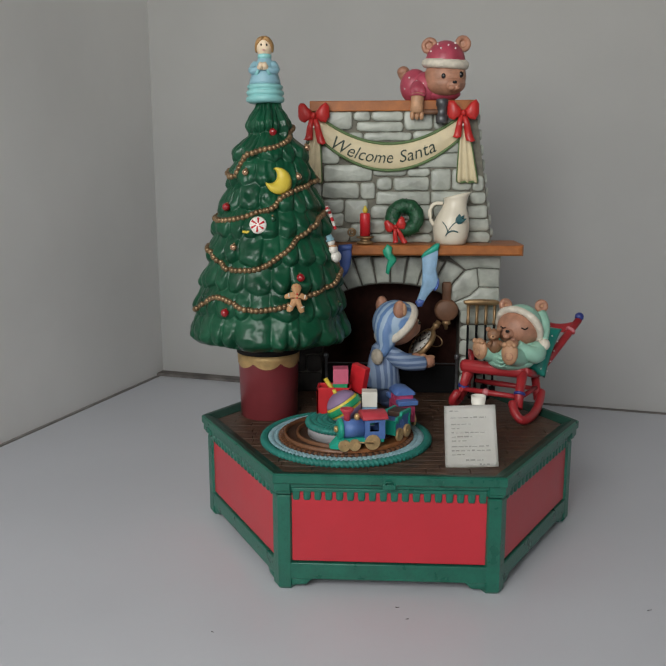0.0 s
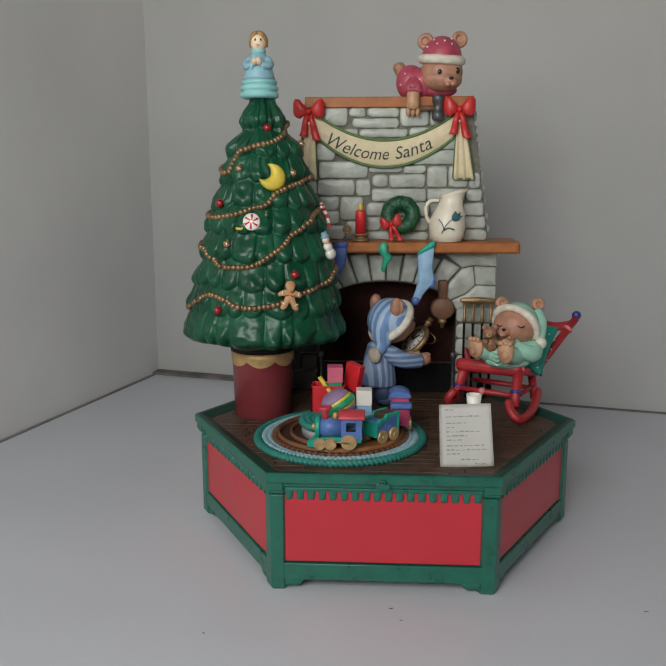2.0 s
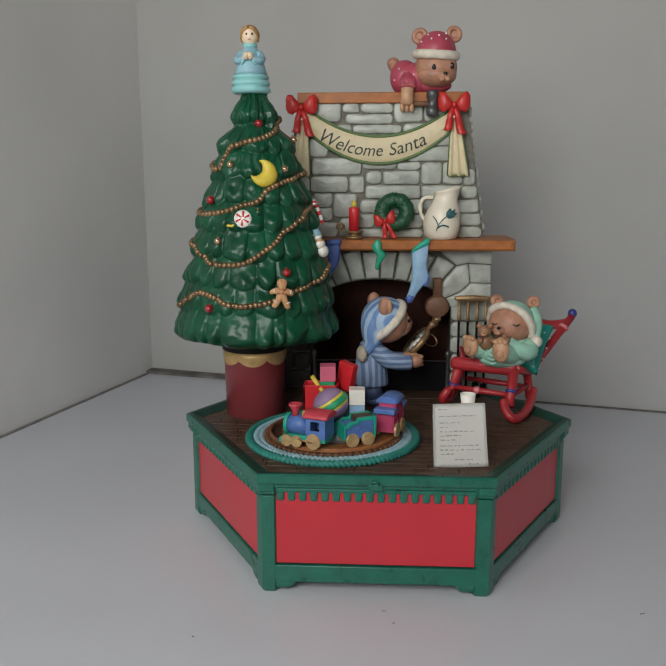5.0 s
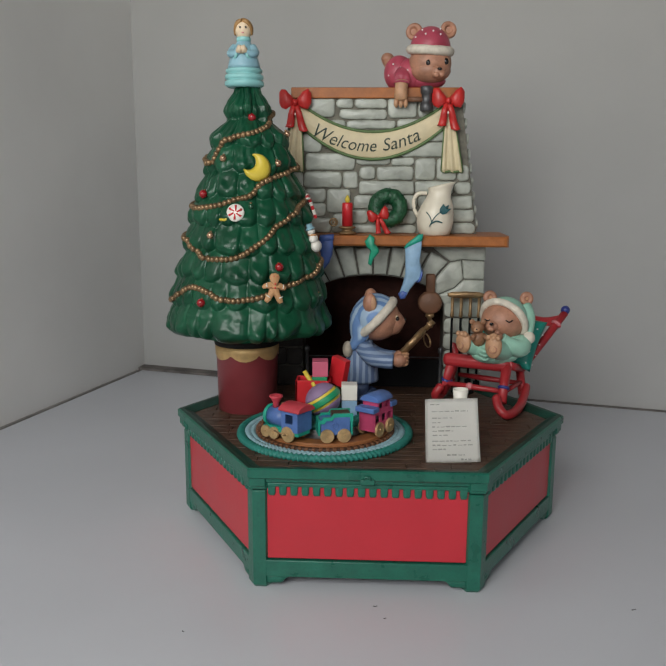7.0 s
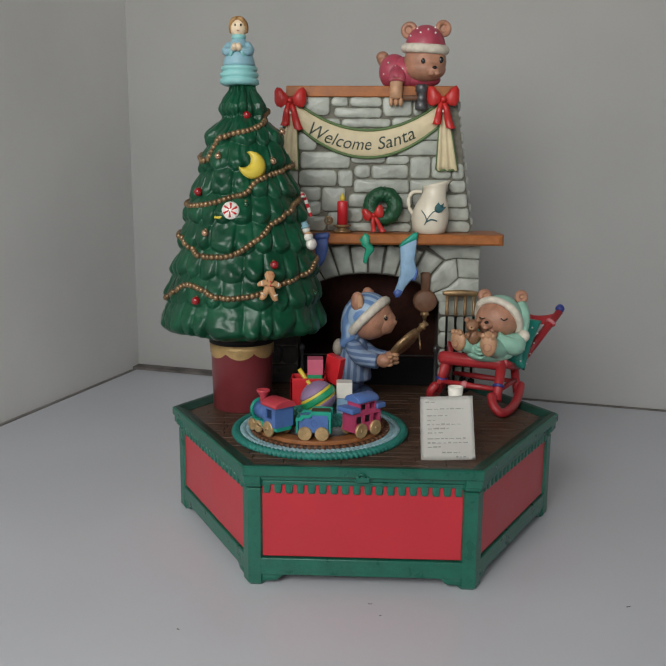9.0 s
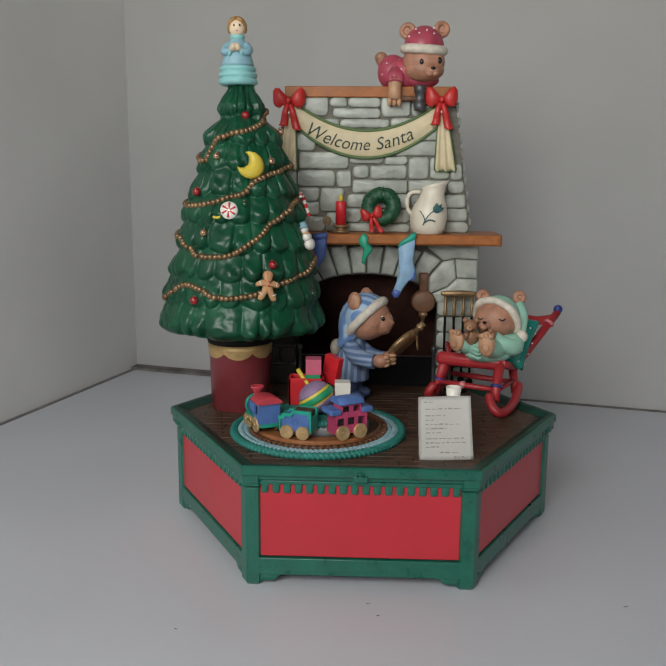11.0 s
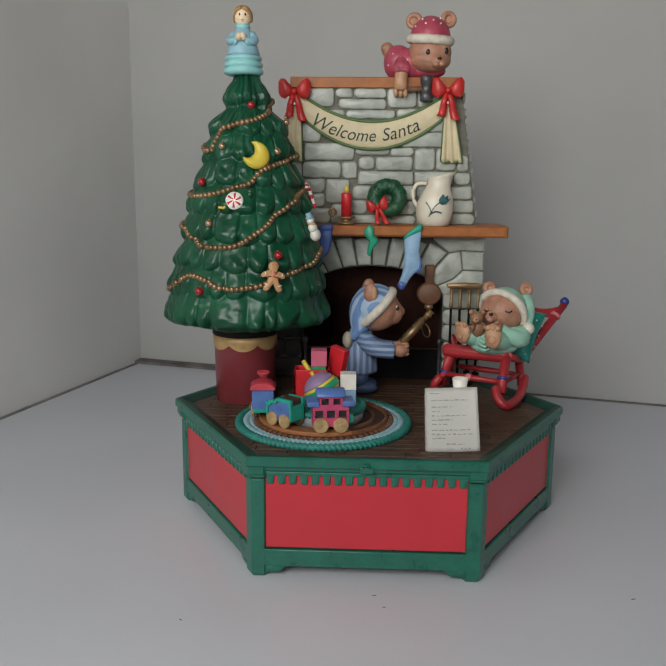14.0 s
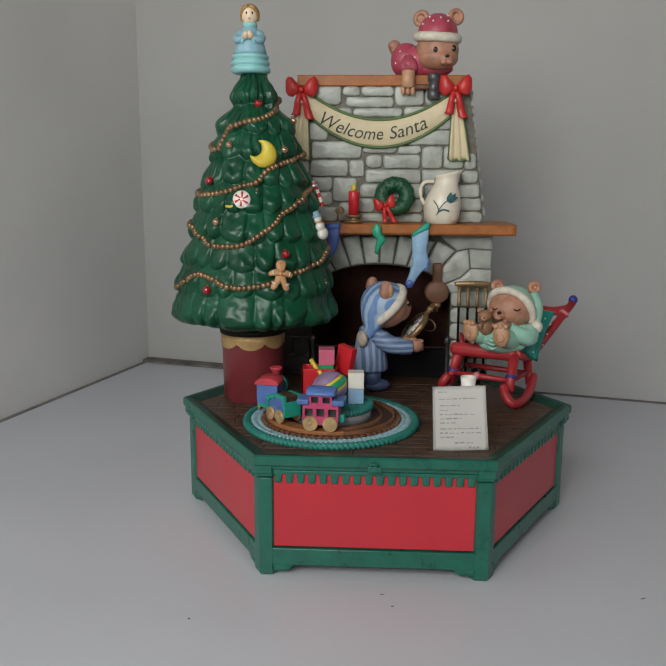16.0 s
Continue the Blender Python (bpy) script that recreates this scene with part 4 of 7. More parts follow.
def facing(angle, z, out=0.0):
    """A pose on the crown: x to the side, z up, -y outward."""
    p = tree_point(angle, z, out)
    return Matrix.Translation(p) @ pose(0, 0, 0, 0, 0, angle + 90) @ pose(0, 0, 0, -14, 0, 0)


def build_ornaments():
    for a, z, kind in ((-59, 0.2331, 0), (-109, 0.2101, 1), (-40, 0.2076, 1), (-134, 0.1905, 0), (-110, 0.1685, 1), (-75, 0.1842, 2), (-57, 0.1515, 0), (-114, 0.1317, 0), (-2, 0.2245, 1), (-20, 0.1330, 2)):
        bm = bmesh.new()
        m = facing(a, z, 0.0010)
        big = (0.0024, 0.0020, 0.0016)[kind]
        ball(bm, (0, 0, 0), big, 0, m, 18, 12)
        lathe(bm, [(0.0007, -0.0004), (0.0007, 0.0012)], m @ pose(0, big * 0.2, big * 0.7), 10, 1)
        at = m.translation
        single("tree_bulb", bm, [(BULB_RED, BULB_GOLD, BULB_GREEN)[kind], BRASS], ("shiny round red bulb set into the tree", "shiny amber bulb set into the tree", "small dark green bulb set into the tree")[kind], "tree bulb", "bulbs on the tree", at)
    # crescent moon
    m = facing(-66, 0.2052, 0.0016) @ pose(0, 0, 0, 0, -12, 0)
    bm = bmesh.new()
    rows = []
    n = 28
    for i in range(n + 1):
        f = i / n
        a, b = math.radians(172.8 + 284.4 * f), math.radians(229.1 + 171.8 * f)
        out = Vector((0.0078 * math.cos(a), 0, 0.0078 * math.sin(a)))
        inn = Vector((-0.0046 + 0.0048 * math.cos(b), 0, 0.0046 + 0.0048 * math.sin(b)))
        thick = 0.0003 + 0.0022 * math.sin(math.pi * f) ** 0.6
        row = [bm.verts.new(m @ (out.lerp(inn, k / 6) + Vector((0, -thick * math.sin(math.pi * k / 6) ** 0.6, 0)))) for k in range(7)]
        row += [bm.verts.new(m @ (out.lerp(inn, k) + Vector((0, 0.0012, 0)))) for k in (0.9, 0.1)]
        rows.append(row)
    grid_faces(bm, rows)
    shade([bm.faces.new(rows[0][::-1]), bm.faces.new(rows[-1])])
    bmesh.ops.recalc_face_normals(bm, faces=bm.faces)
    single("moon_ornament", bm, YELLOW, "yellow crescent moon ornament on the tree", "ornament", "ornaments on the tree", m.translation)
    # peppermint lollipop
    lolly = thing("lollipop_ornament", "round peppermint lollipop ornament on the tree", "ornament", "ornaments on the tree", facing(-89.7, 0.1805, 0.0010))
    bm = bmesh.new()
    lathe(bm, [(0.0044, 0.0), (0.0049, 0.0006), (0.0049, 0.0016), (0.0043, 0.0022), (0.0004, 0.0024)], pose(0, 0, 0, 90), 30)
    part("sweet", bm, WHITE, lolly)
    bm = bmesh.new()
    for i in range(6):
        a = math.radians(60 * i + 12)
        tube(bm, [(0.0008 * math.cos(a), -0.0025, 0.0008 * math.sin(a)), (0.0040 * math.cos(a + 0.25), -0.0023, 0.0040 * math.sin(a + 0.25))], [0.0003, 0.0007], 6)
    part("stripes", bm, RED, lolly, "red peppermint swirl")
    bm = bmesh.new()
    tube(bm, [(-0.0032, -0.0010, -0.0022), (-0.0060, -0.0010, -0.0040), (-0.0088, -0.0006, -0.0036)], 0.0008, 8)
    part("stick", bm, YELLOW, lolly, "yellow stick")
    # gingerbread figure
    m = facing(-63, 0.1407, 0.0050) @ pose(0, 0, 0, 0, 8, 0)
    bm = bmesh.new()
    half = ((0.0, 0.0082), (0.0018, 0.0077), (0.0027, 0.0060), (0.0022, 0.0042), (0.0016, 0.0032), (0.0036, 0.0029), (0.0059, 0.0017), (0.0068, 0.0003), (0.0061, -0.0009), (0.0047, -0.0007), (0.0029, 0.0003), (0.0027, -0.0015), (0.0033, -0.0036), (0.0049, -0.0060), (0.0050, -0.0076), (0.0036, -0.0084), (0.0022, -0.0074), (0.0007, -0.0046))
    slab(bm, [*half, (0.0, -0.0042), *[(-x, z) for x, z in half[:0:-1]]][::-1], 0.0022, m, 0, inset=0.0005)
    for s in (-1, 1):
        tube(bm, [m @ Vector((s * 0.0026, -0.0023, -0.0056)), m @ Vector((s * 0.0046, -0.0023, -0.0046))], 0.00032, 6, 1)
        tube(bm, [m @ Vector((s * 0.0049, -0.0023, 0.0020)), m @ Vector((s * 0.0046, -0.0023, -0.0002))], 0.00032, 6, 1)
        ball(bm, (s * 0.0010, -0.0023, 0.0062), 0.0003, 2, m, 8, 6)
    for zz in (0.0020, -0.0002):
        ball(bm, (0, -0.0026, zz), 0.0005, 2, m, 8, 6)
    single("gingerbread_ornament", bm, [COOKIE, WHITE, RED], "brown gingerbread cookie ornament with white icing", "ornament", "ornaments on the tree", m.translation)
    # snowman
    m = facing(-20, 0.1650, 0.0022) @ pose(0, 0, 0, 0, -10, 0) @ Matrix.Diagonal((1.3, 1.2, 0.98, 1))
    bm = bmesh.new()
    ball(bm, (0.0006, 0, -0.0040), (0.0033, 0.0024, 0.0036), 0, m)
    ball(bm, (0, 0, 0.0006), (0.0027, 0.0021, 0.0030), 0, m)
    ball(bm, (-0.0002, 0, 0.0050), (0.0021, 0.0018, 0.0022), 0, m)
    torus(bm, m @ Vector((0, 0, 0.0030)), (0.1, 0, 1), 0.0019, 0.0007, 1, 18, 8)
    lathe(bm, [(0.0022, 0.0), (0.0022, 0.0007), (0.0015, 0.0010), (0.0014, 0.0032)], m @ pose(-0.0003, 0, 0.0064), 16, 2)
    single("snowman_ornament", bm, [WHITE, COOKIE, PALE_BLUE], "white snowman ornament with a blue hat", "ornament", "ornaments on the tree", m.translation)
    # candy cane
    m = facing(-10, 0.1825, 0.0016)
    bm = bmesh.new()
    pts = curve_points([(-0.0042, -0.001, 0.0050), (-0.0034, -0.001, 0.0072), (-0.0014, -0.001, 0.0072), (0.0000, -0.001, 0.0050), (0.0022, -0.001, 0.0000), (0.0044, -0.001, -0.0062)], 25)
    for i in range(24):
        tube(bm, [m @ pts[i], m @ pts[i + 1]], 0.0010, 10, (i // 2) % 2, ends=i in (0, 23))
    single("candy_cane_ornament", bm, [WHITE, RED], "red and white striped candy cane on the tree", "ornament", "ornaments on the tree", m.translation)


# ---- on the chimney ----
def banner_mid(x):
    return 0.2205 + 0.0195 * (x / 0.047) ** 2, 0.0086 - 0.0016 * (x / 0.047) ** 2


def build_banner():
    y0 = FRONT - 0.0034
    banner = thing("banner", "cream cloth banner with green edges hung across the chimney", "banner", at=pose(0, y0, 0.2120))
    z_of = 0.2120
    bm = bmesh.new()
    n, k = 60, 9
    rows = []
    for j in range(k):
        v = j / (k - 1) * 2 - 1
        row = []
        for i in range(n + 1):
            x = -0.047 + 0.094 * i / n
            c, w = banner_mid(x)
            end = max(0, abs(x) / 0.047 - 0.72) / 0.28
            pleat = 0.0006 * end * math.sin(v * 9)
            row.append(bm.verts.new((x, -0.0012 * (1 - v * v) + pleat, c + v * w - z_of)))
        rows.append(row)
    grid_faces(bm, rows, closed_u=False)
    back = [[bm.verts.new((q.co.x, 0.0012, q.co.z)) for q in row] for row in (rows[0], rows[-1])]
    grid_faces(bm, [rows[-1], back[1]], closed_u=False)
    grid_faces(bm, [back[1], back[0]], closed_u=False)
    grid_faces(bm, [back[0], rows[0]], closed_u=False)
    bmesh.ops.recalc_face_normals(bm, faces=bm.faces)
    cloth = part("swag", bm, CREAM, banner)
    for v in (-1, 1):
        bm = bmesh.new()
        tube(bm, [(x, 0.0, banner_mid(x)[0] + v * banner_mid(x)[1] - z_of) for x in [-0.047 + 0.094 * i / 48 for i in range(49)]], 0.0010, 8)
        part("edging", bm, BANNER_EDGE, cloth, "olive green edging")
    for s in (-1, 1):
        bm = bmesh.new()
        rows = []
        for j in range(12):
            f = j / 11
            z = 0.2420 - 0.0375 * f
            half = 0.0022 + 0.0046 * f
            cx = s * (0.0485 + 0.0030 * f)
            rows.append([bm.verts.new((cx - half + 2 * half * i / 24, -0.0012 - 0.0008 * f * math.sin(i / 24 * math.pi * 5), z - z_of - 0.0010 * f * abs(math.sin(i / 24 * math.pi * 2.5)))) for i in range(25)])
        back = [[bm.verts.new((q.co.x, 0.0020, q.co.z)) for q in row] for row in rows]
        grid_faces(bm, rows, closed_u=False)
        grid_faces(bm, back, closed_u=False)
        for a, b in ((rows[-1], back[-1]), (rows[0], back[0]), ([r[0] for r in rows], [r[0] for r in back]), ([r[-1] for r in rows], [r[-1] for r in back])):
            grid_faces(bm, [a, b], closed_u=False)
        bmesh.ops.recalc_face_normals(bm, faces=bm.faces)
        tail = part("hanging_tail", bm, CREAM, banner, "pleated cream tail")
        bm = bmesh.new()
        for e in (0, 24):
            tube(bm, [r[e] for r in [[Vector((s * (0.0485 + 0.0030 * f) + (i / 12 - 1) * (0.0022 + 0.0046 * f), -0.0006, 0.2420 - 0.0375 * f - z_of)) for i in range(25)] for f in (0, 0.5, 1)]], 0.0007, 8)
        tube(bm, [(s * 0.0515 + (i / 6 - 1) * 0.0068, -0.0010, 0.2046 - z_of - 0.0007 * abs(math.sin(i / 12 * math.pi * 2.5))) for i in range(13)], 0.0007, 8)
        part("edging", bm, BANNER_EDGE, tail, "olive green edging")
    # lettering, bent along the swag
    for word, xa, xb in (("Welcome", -0.0362, 0.0026), ("Santa", 0.0066, 0.0294)):
        cu = bpy.data.curves.new("lettering", "FONT")
        cu.body, cu.size, cu.extrude, cu.shear = word, 0.0110, 0.0, 0.22
        cu.resolution_u, cu.offset = 4, -0.00002
        tmp = bpy.data.objects.new("lettering", cu)
        me = bpy.data.meshes.new_from_object(tmp)
        bpy.data.objects.remove(tmp)
        lo, hi = min(v.co.x for v in me.vertices), max(v.co.x for v in me.vertices)
        for v in me.vertices:
            x = xa + (v.co.x - lo) / (hi - lo) * (xb - xa)
            c, w = banner_mid(x)
            zz = v.co.y - 0.0038 - 0.0014 * max(0, -x / 0.035)
            f = zz / w
            slope = 2 * 0.0195 * x / 0.047 ** 2
            v.co = (x - slope * zz * 0.9, -0.0012 * (1 - f * f) - 0.00035, c + zz - z_of)
        me.materials.append(INK)
        ob = new("lettering", me)
        ob.parent = cloth
        ob["label"] = "dark green script lettering"


def bow_shape(m, size, parent_name, label):
    """A ribbon bow with two loops, a knot and two tails; size is half its width."""
    bow = thing(parent_name, label, "bow", "red bows", m)
    s = size
    for k in (-1, 1):
        bm = bmesh.new()
        rows = []
        for i in range(15):
            f = i / 14
            w = s * (0.22 + 0.75 * math.sin(f * math.pi * 0.60)) * 0.66 * (1 - 0.46 * max(0, (f - 0.62) / 0.38) ** 2) * (1 + 0.05 * math.sin(f * 17 + k))
            cx, cz = k * s * (0.08 + 0.92 * f), s * (0.10 + 0.22 * f)
            dep = s * 0.26 * math.sin(math.pi * min(f * 1.05, 1)) ** 0.6 + s * 0.06
            rows.append([bm.verts.new((cx, -dep * 0.3 + dep * 0.7 * math.cos(2 * math.pi * j / 16), cz + w * math.sin(2 * math.pi * j / 16))) for j in range(16)])
        grid_faces(bm, rows)
        shade([bm.faces.new(rows[0][::-1]), bm.faces.new(rows[-1])])
        bmesh.ops.recalc_face_normals(bm, faces=bm.faces)
        part("loop", bm, BOW, bow)
        bm = bmesh.new()
        pts = [(k * s * 0.05, -0.02 * s, 0), (k * s * 0.22, -0.22 * s, -0.55 * s), (k * s * (0.36 if k > 0 else 0.30), -0.10 * s, -1.2 * s), (k * s * (0.55 if k > 0 else 0.38), -0.16 * s, (-1.75 if k > 0 else -1.5) * s)]
        line = curve_points(pts, 12)
        rows = []
        for i, p in enumerate(line):
            w = s * (0.13 + 0.16 * i / 11)
            rows.append([bm.verts.new((p.x + dx * w, p.y + dy, p.z + (0.3 * w * abs(dx) if i == 11 else 0))) for dx, dy in ((-1, 0), (0, -0.06 * s), (1, 0), (1, 0.1 * s), (-1, 0.1 * s))])
        grid_faces(bm, rows)
        shade([bm.faces.new(rows[0][::-1]), bm.faces.new(rows[-1])])
        bmesh.ops.recalc_face_normals(bm, faces=bm.faces)
        part("tail", bm, BOW, bow)
    bm = bmesh.new()
    ball(bm, (0, -0.22 * s, 0.06 * s), (0.17 * s, 0.20 * s, 0.20 * s))
    part("knot", bm, BOW, bow)
    if s > 0.008:
        bm = bmesh.new()
        ball(bm, (0.02 * s, -0.10 * s, -0.66 * s), 0.0010, n=12, k=8)
        part("pearl_pin", bm, WHITE, bow, "small white pearl pin")
    return bow


def build_mantel_things():
    shelf = MANTEL[1]
    # candle in a chamberstick
    stick = thing("candlestick", "brass chamberstick holding a short red candle", "candlestick", at=pose(-0.0155, 0.0590, shelf))
    bm = bmesh.new()
    lathe(bm, [(0.0050, 0.0), (0.0056, 0.0006), (0.0060, 0.0014), (0.0042, 0.0020), (0.0030, 0.0028), (0.0040, 0.0038), (0.0056, 0.0043), (0.0057, 0.0050), (0.0040, 0.0054)], n=36)
    part("holder", bm, BRASS, stick)
    bm = bmesh.new()
    torus(bm, (-0.0088, 0, 0.0078), (0, 1, 0.2), 0.0024, 0.0006, 0, 24, 8)
    torus(bm, (-0.0084, 0, 0.0078), (0, 1, 0.2), 0.0010, 0.0005, 0, 16, 8)
    part("ring_handle", bm, BRASS, stick, "curled brass finger ring")
    bm = bmesh.new()
    lathe(bm, [(0.0034, 0.0050), (0.0034, 0.0195), (0.0030, 0.0203), (0.0010, 0.0203)], n=28)
    candle = part("candle", bm, RED, stick, "red wax candle")
    bm = bmesh.new()
    lathe(bm, [(0.0004, 0.0198), (0.0016, 0.0212), (0.0017, 0.0225), (0.0008, 0.0244), (0.0002, 0.0252)], n=16)
    part("flame", bm, YELLOW, candle, "moulded yellow flame")
    # wreath
    wreath = thing("wreath", "dark green wreath leaning on the chimney stones", "wreath", at=pose(0.0105, 0.0655, shelf))
    bm = bmesh.new()
    rng = random.Random(3)
    torus(bm, (0, 0, 0.0170), (0, -1, 0.25), 0.0080, 0.0048, 0, 48, 12, wobble=0.2)
    for i in range(170):
        a, b = rng.uniform(0, 2 * math.pi), rng.uniform(0, 2 * math.pi)
        rr = 0.0080 + 0.0048 * math.cos(b)
        p = axis_pose((0, 0, 0.0170), (0, -1, 0.25)) @ Vector((rr * math.cos(a), rr * math.sin(a), 0.0048 * math.sin(b)))
        d = Vector((math.cos(a + rng.uniform(-0.5, 1.4)) * 0.8, rng.uniform(-0.8, 0), math.sin(a + rng.uniform(-0.5, 1.4)) * 0.8)).normalized()
        tube(bm, [p, p + d * 0.0007], [0.0006, 0.0002], 5)
    part("ring", bm, WREATH_GREEN, wreath)
    bow = bow_shape(pose(0.0046, 0.0590, 0.1752, 0, -14, 0), 0.0068, "wreath_bow", "red ribbon bow tied on the wreath")
    # pitcher
    pitcher = thing("pitcher", "cream pitcher painted with a teal tulip", "pitcher", at=pose(0.0408, 0.0620, shelf))
    bm = bmesh.new()
    prof = [(0.0080, 0.0), (0.0092, 0.0005), (0.0104, 0.0040), (0.0113, 0.0090), (0.0112, 0.0130), (0.0098, 0.0185), (0.0080, 0.0235), (0.0071, 0.0275), (0.0073, 0.0310), (0.0082, 0.0330), (0.0076, 0.0330), (0.0066, 0.0290), (0.0066, 0.0240), (0.0004, 0.0200)]
    rows = lathe(bm, prof, n=40, cap=False)
    for v in bm.verts:
        if v.co.z > 0.024 and math.hypot(v.co.x, v.co.y) > 0.001:
            f = (v.co.z - 0.024) / 0.009
            lean = max(0, v.co.x / 0.008) ** 2
            v.co.x += 0.0013 * min(lean, 1.0) * f
            v.co.z += f * (0.0019 * v.co.x / 0.008) - 0.0012 * f
    for v in bm.verts:
        v.co.x += 0.16 * max(0, v.co.z - 0.012)
        if v.co.z < 0.02:
            v.co.x, v.co.y = v.co.x * 1.05, v.co.y * 1.05
    part("body", bm, CREAM_GLAZE, pitcher)
    bm = bmesh.new()
    tube(bm, curve_points([(-0.0055, 0, 0.0265), (-0.0112, 0, 0.0262), (-0.0138, 0, 0.0220), (-0.0134, 0, 0.0165), (-0.0108, 0, 0.0118)], 18), 0.0012, 10)
    part("handle", bm, CREAM_GLAZE, pitcher)
    bm = bmesh.new()
    tube(bm, curve_points([(-0.0042, -0.0116, 0.0060), (-0.0020, -0.0120, 0.0105), (0.0008, -0.0119, 0.0138), (0.0034, -0.0113, 0.0152)], 10), 0.0003, 6)
    tube(bm, curve_points([(-0.0030, -0.0119, 0.0090), (-0.0040, -0.0117, 0.0120), (-0.0062, -0.0104, 0.0150)], 8), 0.0003, 6)
    tube(bm, curve_points([(-0.0036, -0.0117, 0.0076), (0.0000, -0.0121, 0.0094), (0.0036, -0.0117, 0.0084)], 8), 0.0005, 6)
    slab(bm, [(-0.0012, -0.0010), (0.0006, -0.0014), (0.0020, 0.0002), (0.0026, 0.0034), (0.0014, 0.0024), (0.0006, 0.0042), (-0.0002, 0.0026), (-0.0018, 0.0032), (-0.0020, 0.0006)], 0.0008, pose(0.0038, -0.0104, 0.0152, 0, 34, 0) @ Matrix.Diagonal((1.3, 1, 1.4, 1)))
    part("painted_tulip", bm, TULIP, pitcher, "dark teal tulip on a curved stem")

    # stockings
    def stocking(name, outline, mats, label, cuff=None, toe=None, heel=None):
        st = thing(name, label, "stocking", "stockings on the mantel", pose(0, 0.0499, 0.1640))
        bm = bmesh.new()
        slab(bm, [(x, z - 0.1640) for x, z in outline], 0.0034, bulge=0.0007, inset=0.0014)
        body = part("sock", bm, mats[0], st)
        for nm, o, mm in (("cuff", cuff, 1), ("toe", toe, 2), ("heel", heel, 2)):
            if o:
                bm = bmesh.new()
                slab(bm, [(x, z - 0.1640) for x, z in o], 0.0042, pose(0, 0.0002, 0), bulge=0.0005, inset=0.0010)
                part(nm, bm, mats[mm], st)

    stocking("stocking", [(-0.0325, 0.1635), (-0.0245, 0.1642), (-0.0240, 0.1585), (-0.0245, 0.1520), (-0.0265, 0.1465), (-0.0300, 0.1420), (-0.0345, 0.1395), (-0.0365, 0.1420), (-0.0340, 0.1470), (-0.0325, 0.1540)],
             [STOCK_BLUE, STOCK_BLUE, STOCK_BLUE], "royal blue stocking hung on the mantel", [(-0.0330, 0.1600), (-0.0238, 0.1610), (-0.0236, 0.1648), (-0.0325, 0.1642)])
    stocking("stocking", [(-0.0040, 0.1605), (-0.0008, 0.1648), (0.0022, 0.1630), (0.0020, 0.1595), (0.0052, 0.1555), (0.0050, 0.1535), (0.0015, 0.1490), (0.0002, 0.1448), (-0.0018, 0.1462), (-0.0012, 0.1510), (-0.0004, 0.1545), (-0.0030, 0.1575)],
             [STOCK_GREEN], "small emerald green stocking hung on the mantel")
    stocking("stocking", [(0.0215, 0.1570), (0.0320, 0.1640), (0.0318, 0.1560), (0.0310, 0.1490), (0.0325, 0.1420), (0.0322, 0.1375), (0.0285, 0.1345), (0.0250, 0.1300), (0.0225, 0.1250), (0.0195, 0.1248), (0.0185, 0.1275), (0.0205, 0.1330), (0.0220, 0.1400), (0.0220, 0.1480)],
             [STOCK_LIGHT, TOY_TEAL, STOCK_BLUE], "light blue stocking with a teal cuff and blue toe", [(0.0208, 0.1562), (0.0322, 0.1612), (0.0328, 0.1655), (0.0300, 0.1652), (0.0225, 0.1592)], [(0.0240, 0.1285), (0.0222, 0.1243), (0.0192, 0.1238), (0.0178, 0.1270), (0.0200, 0.1300)], [(0.0327, 0.1430), (0.0332, 0.1390), (0.0318, 0.1354), (0.0296, 0.1346), (0.0308, 0.1388)])


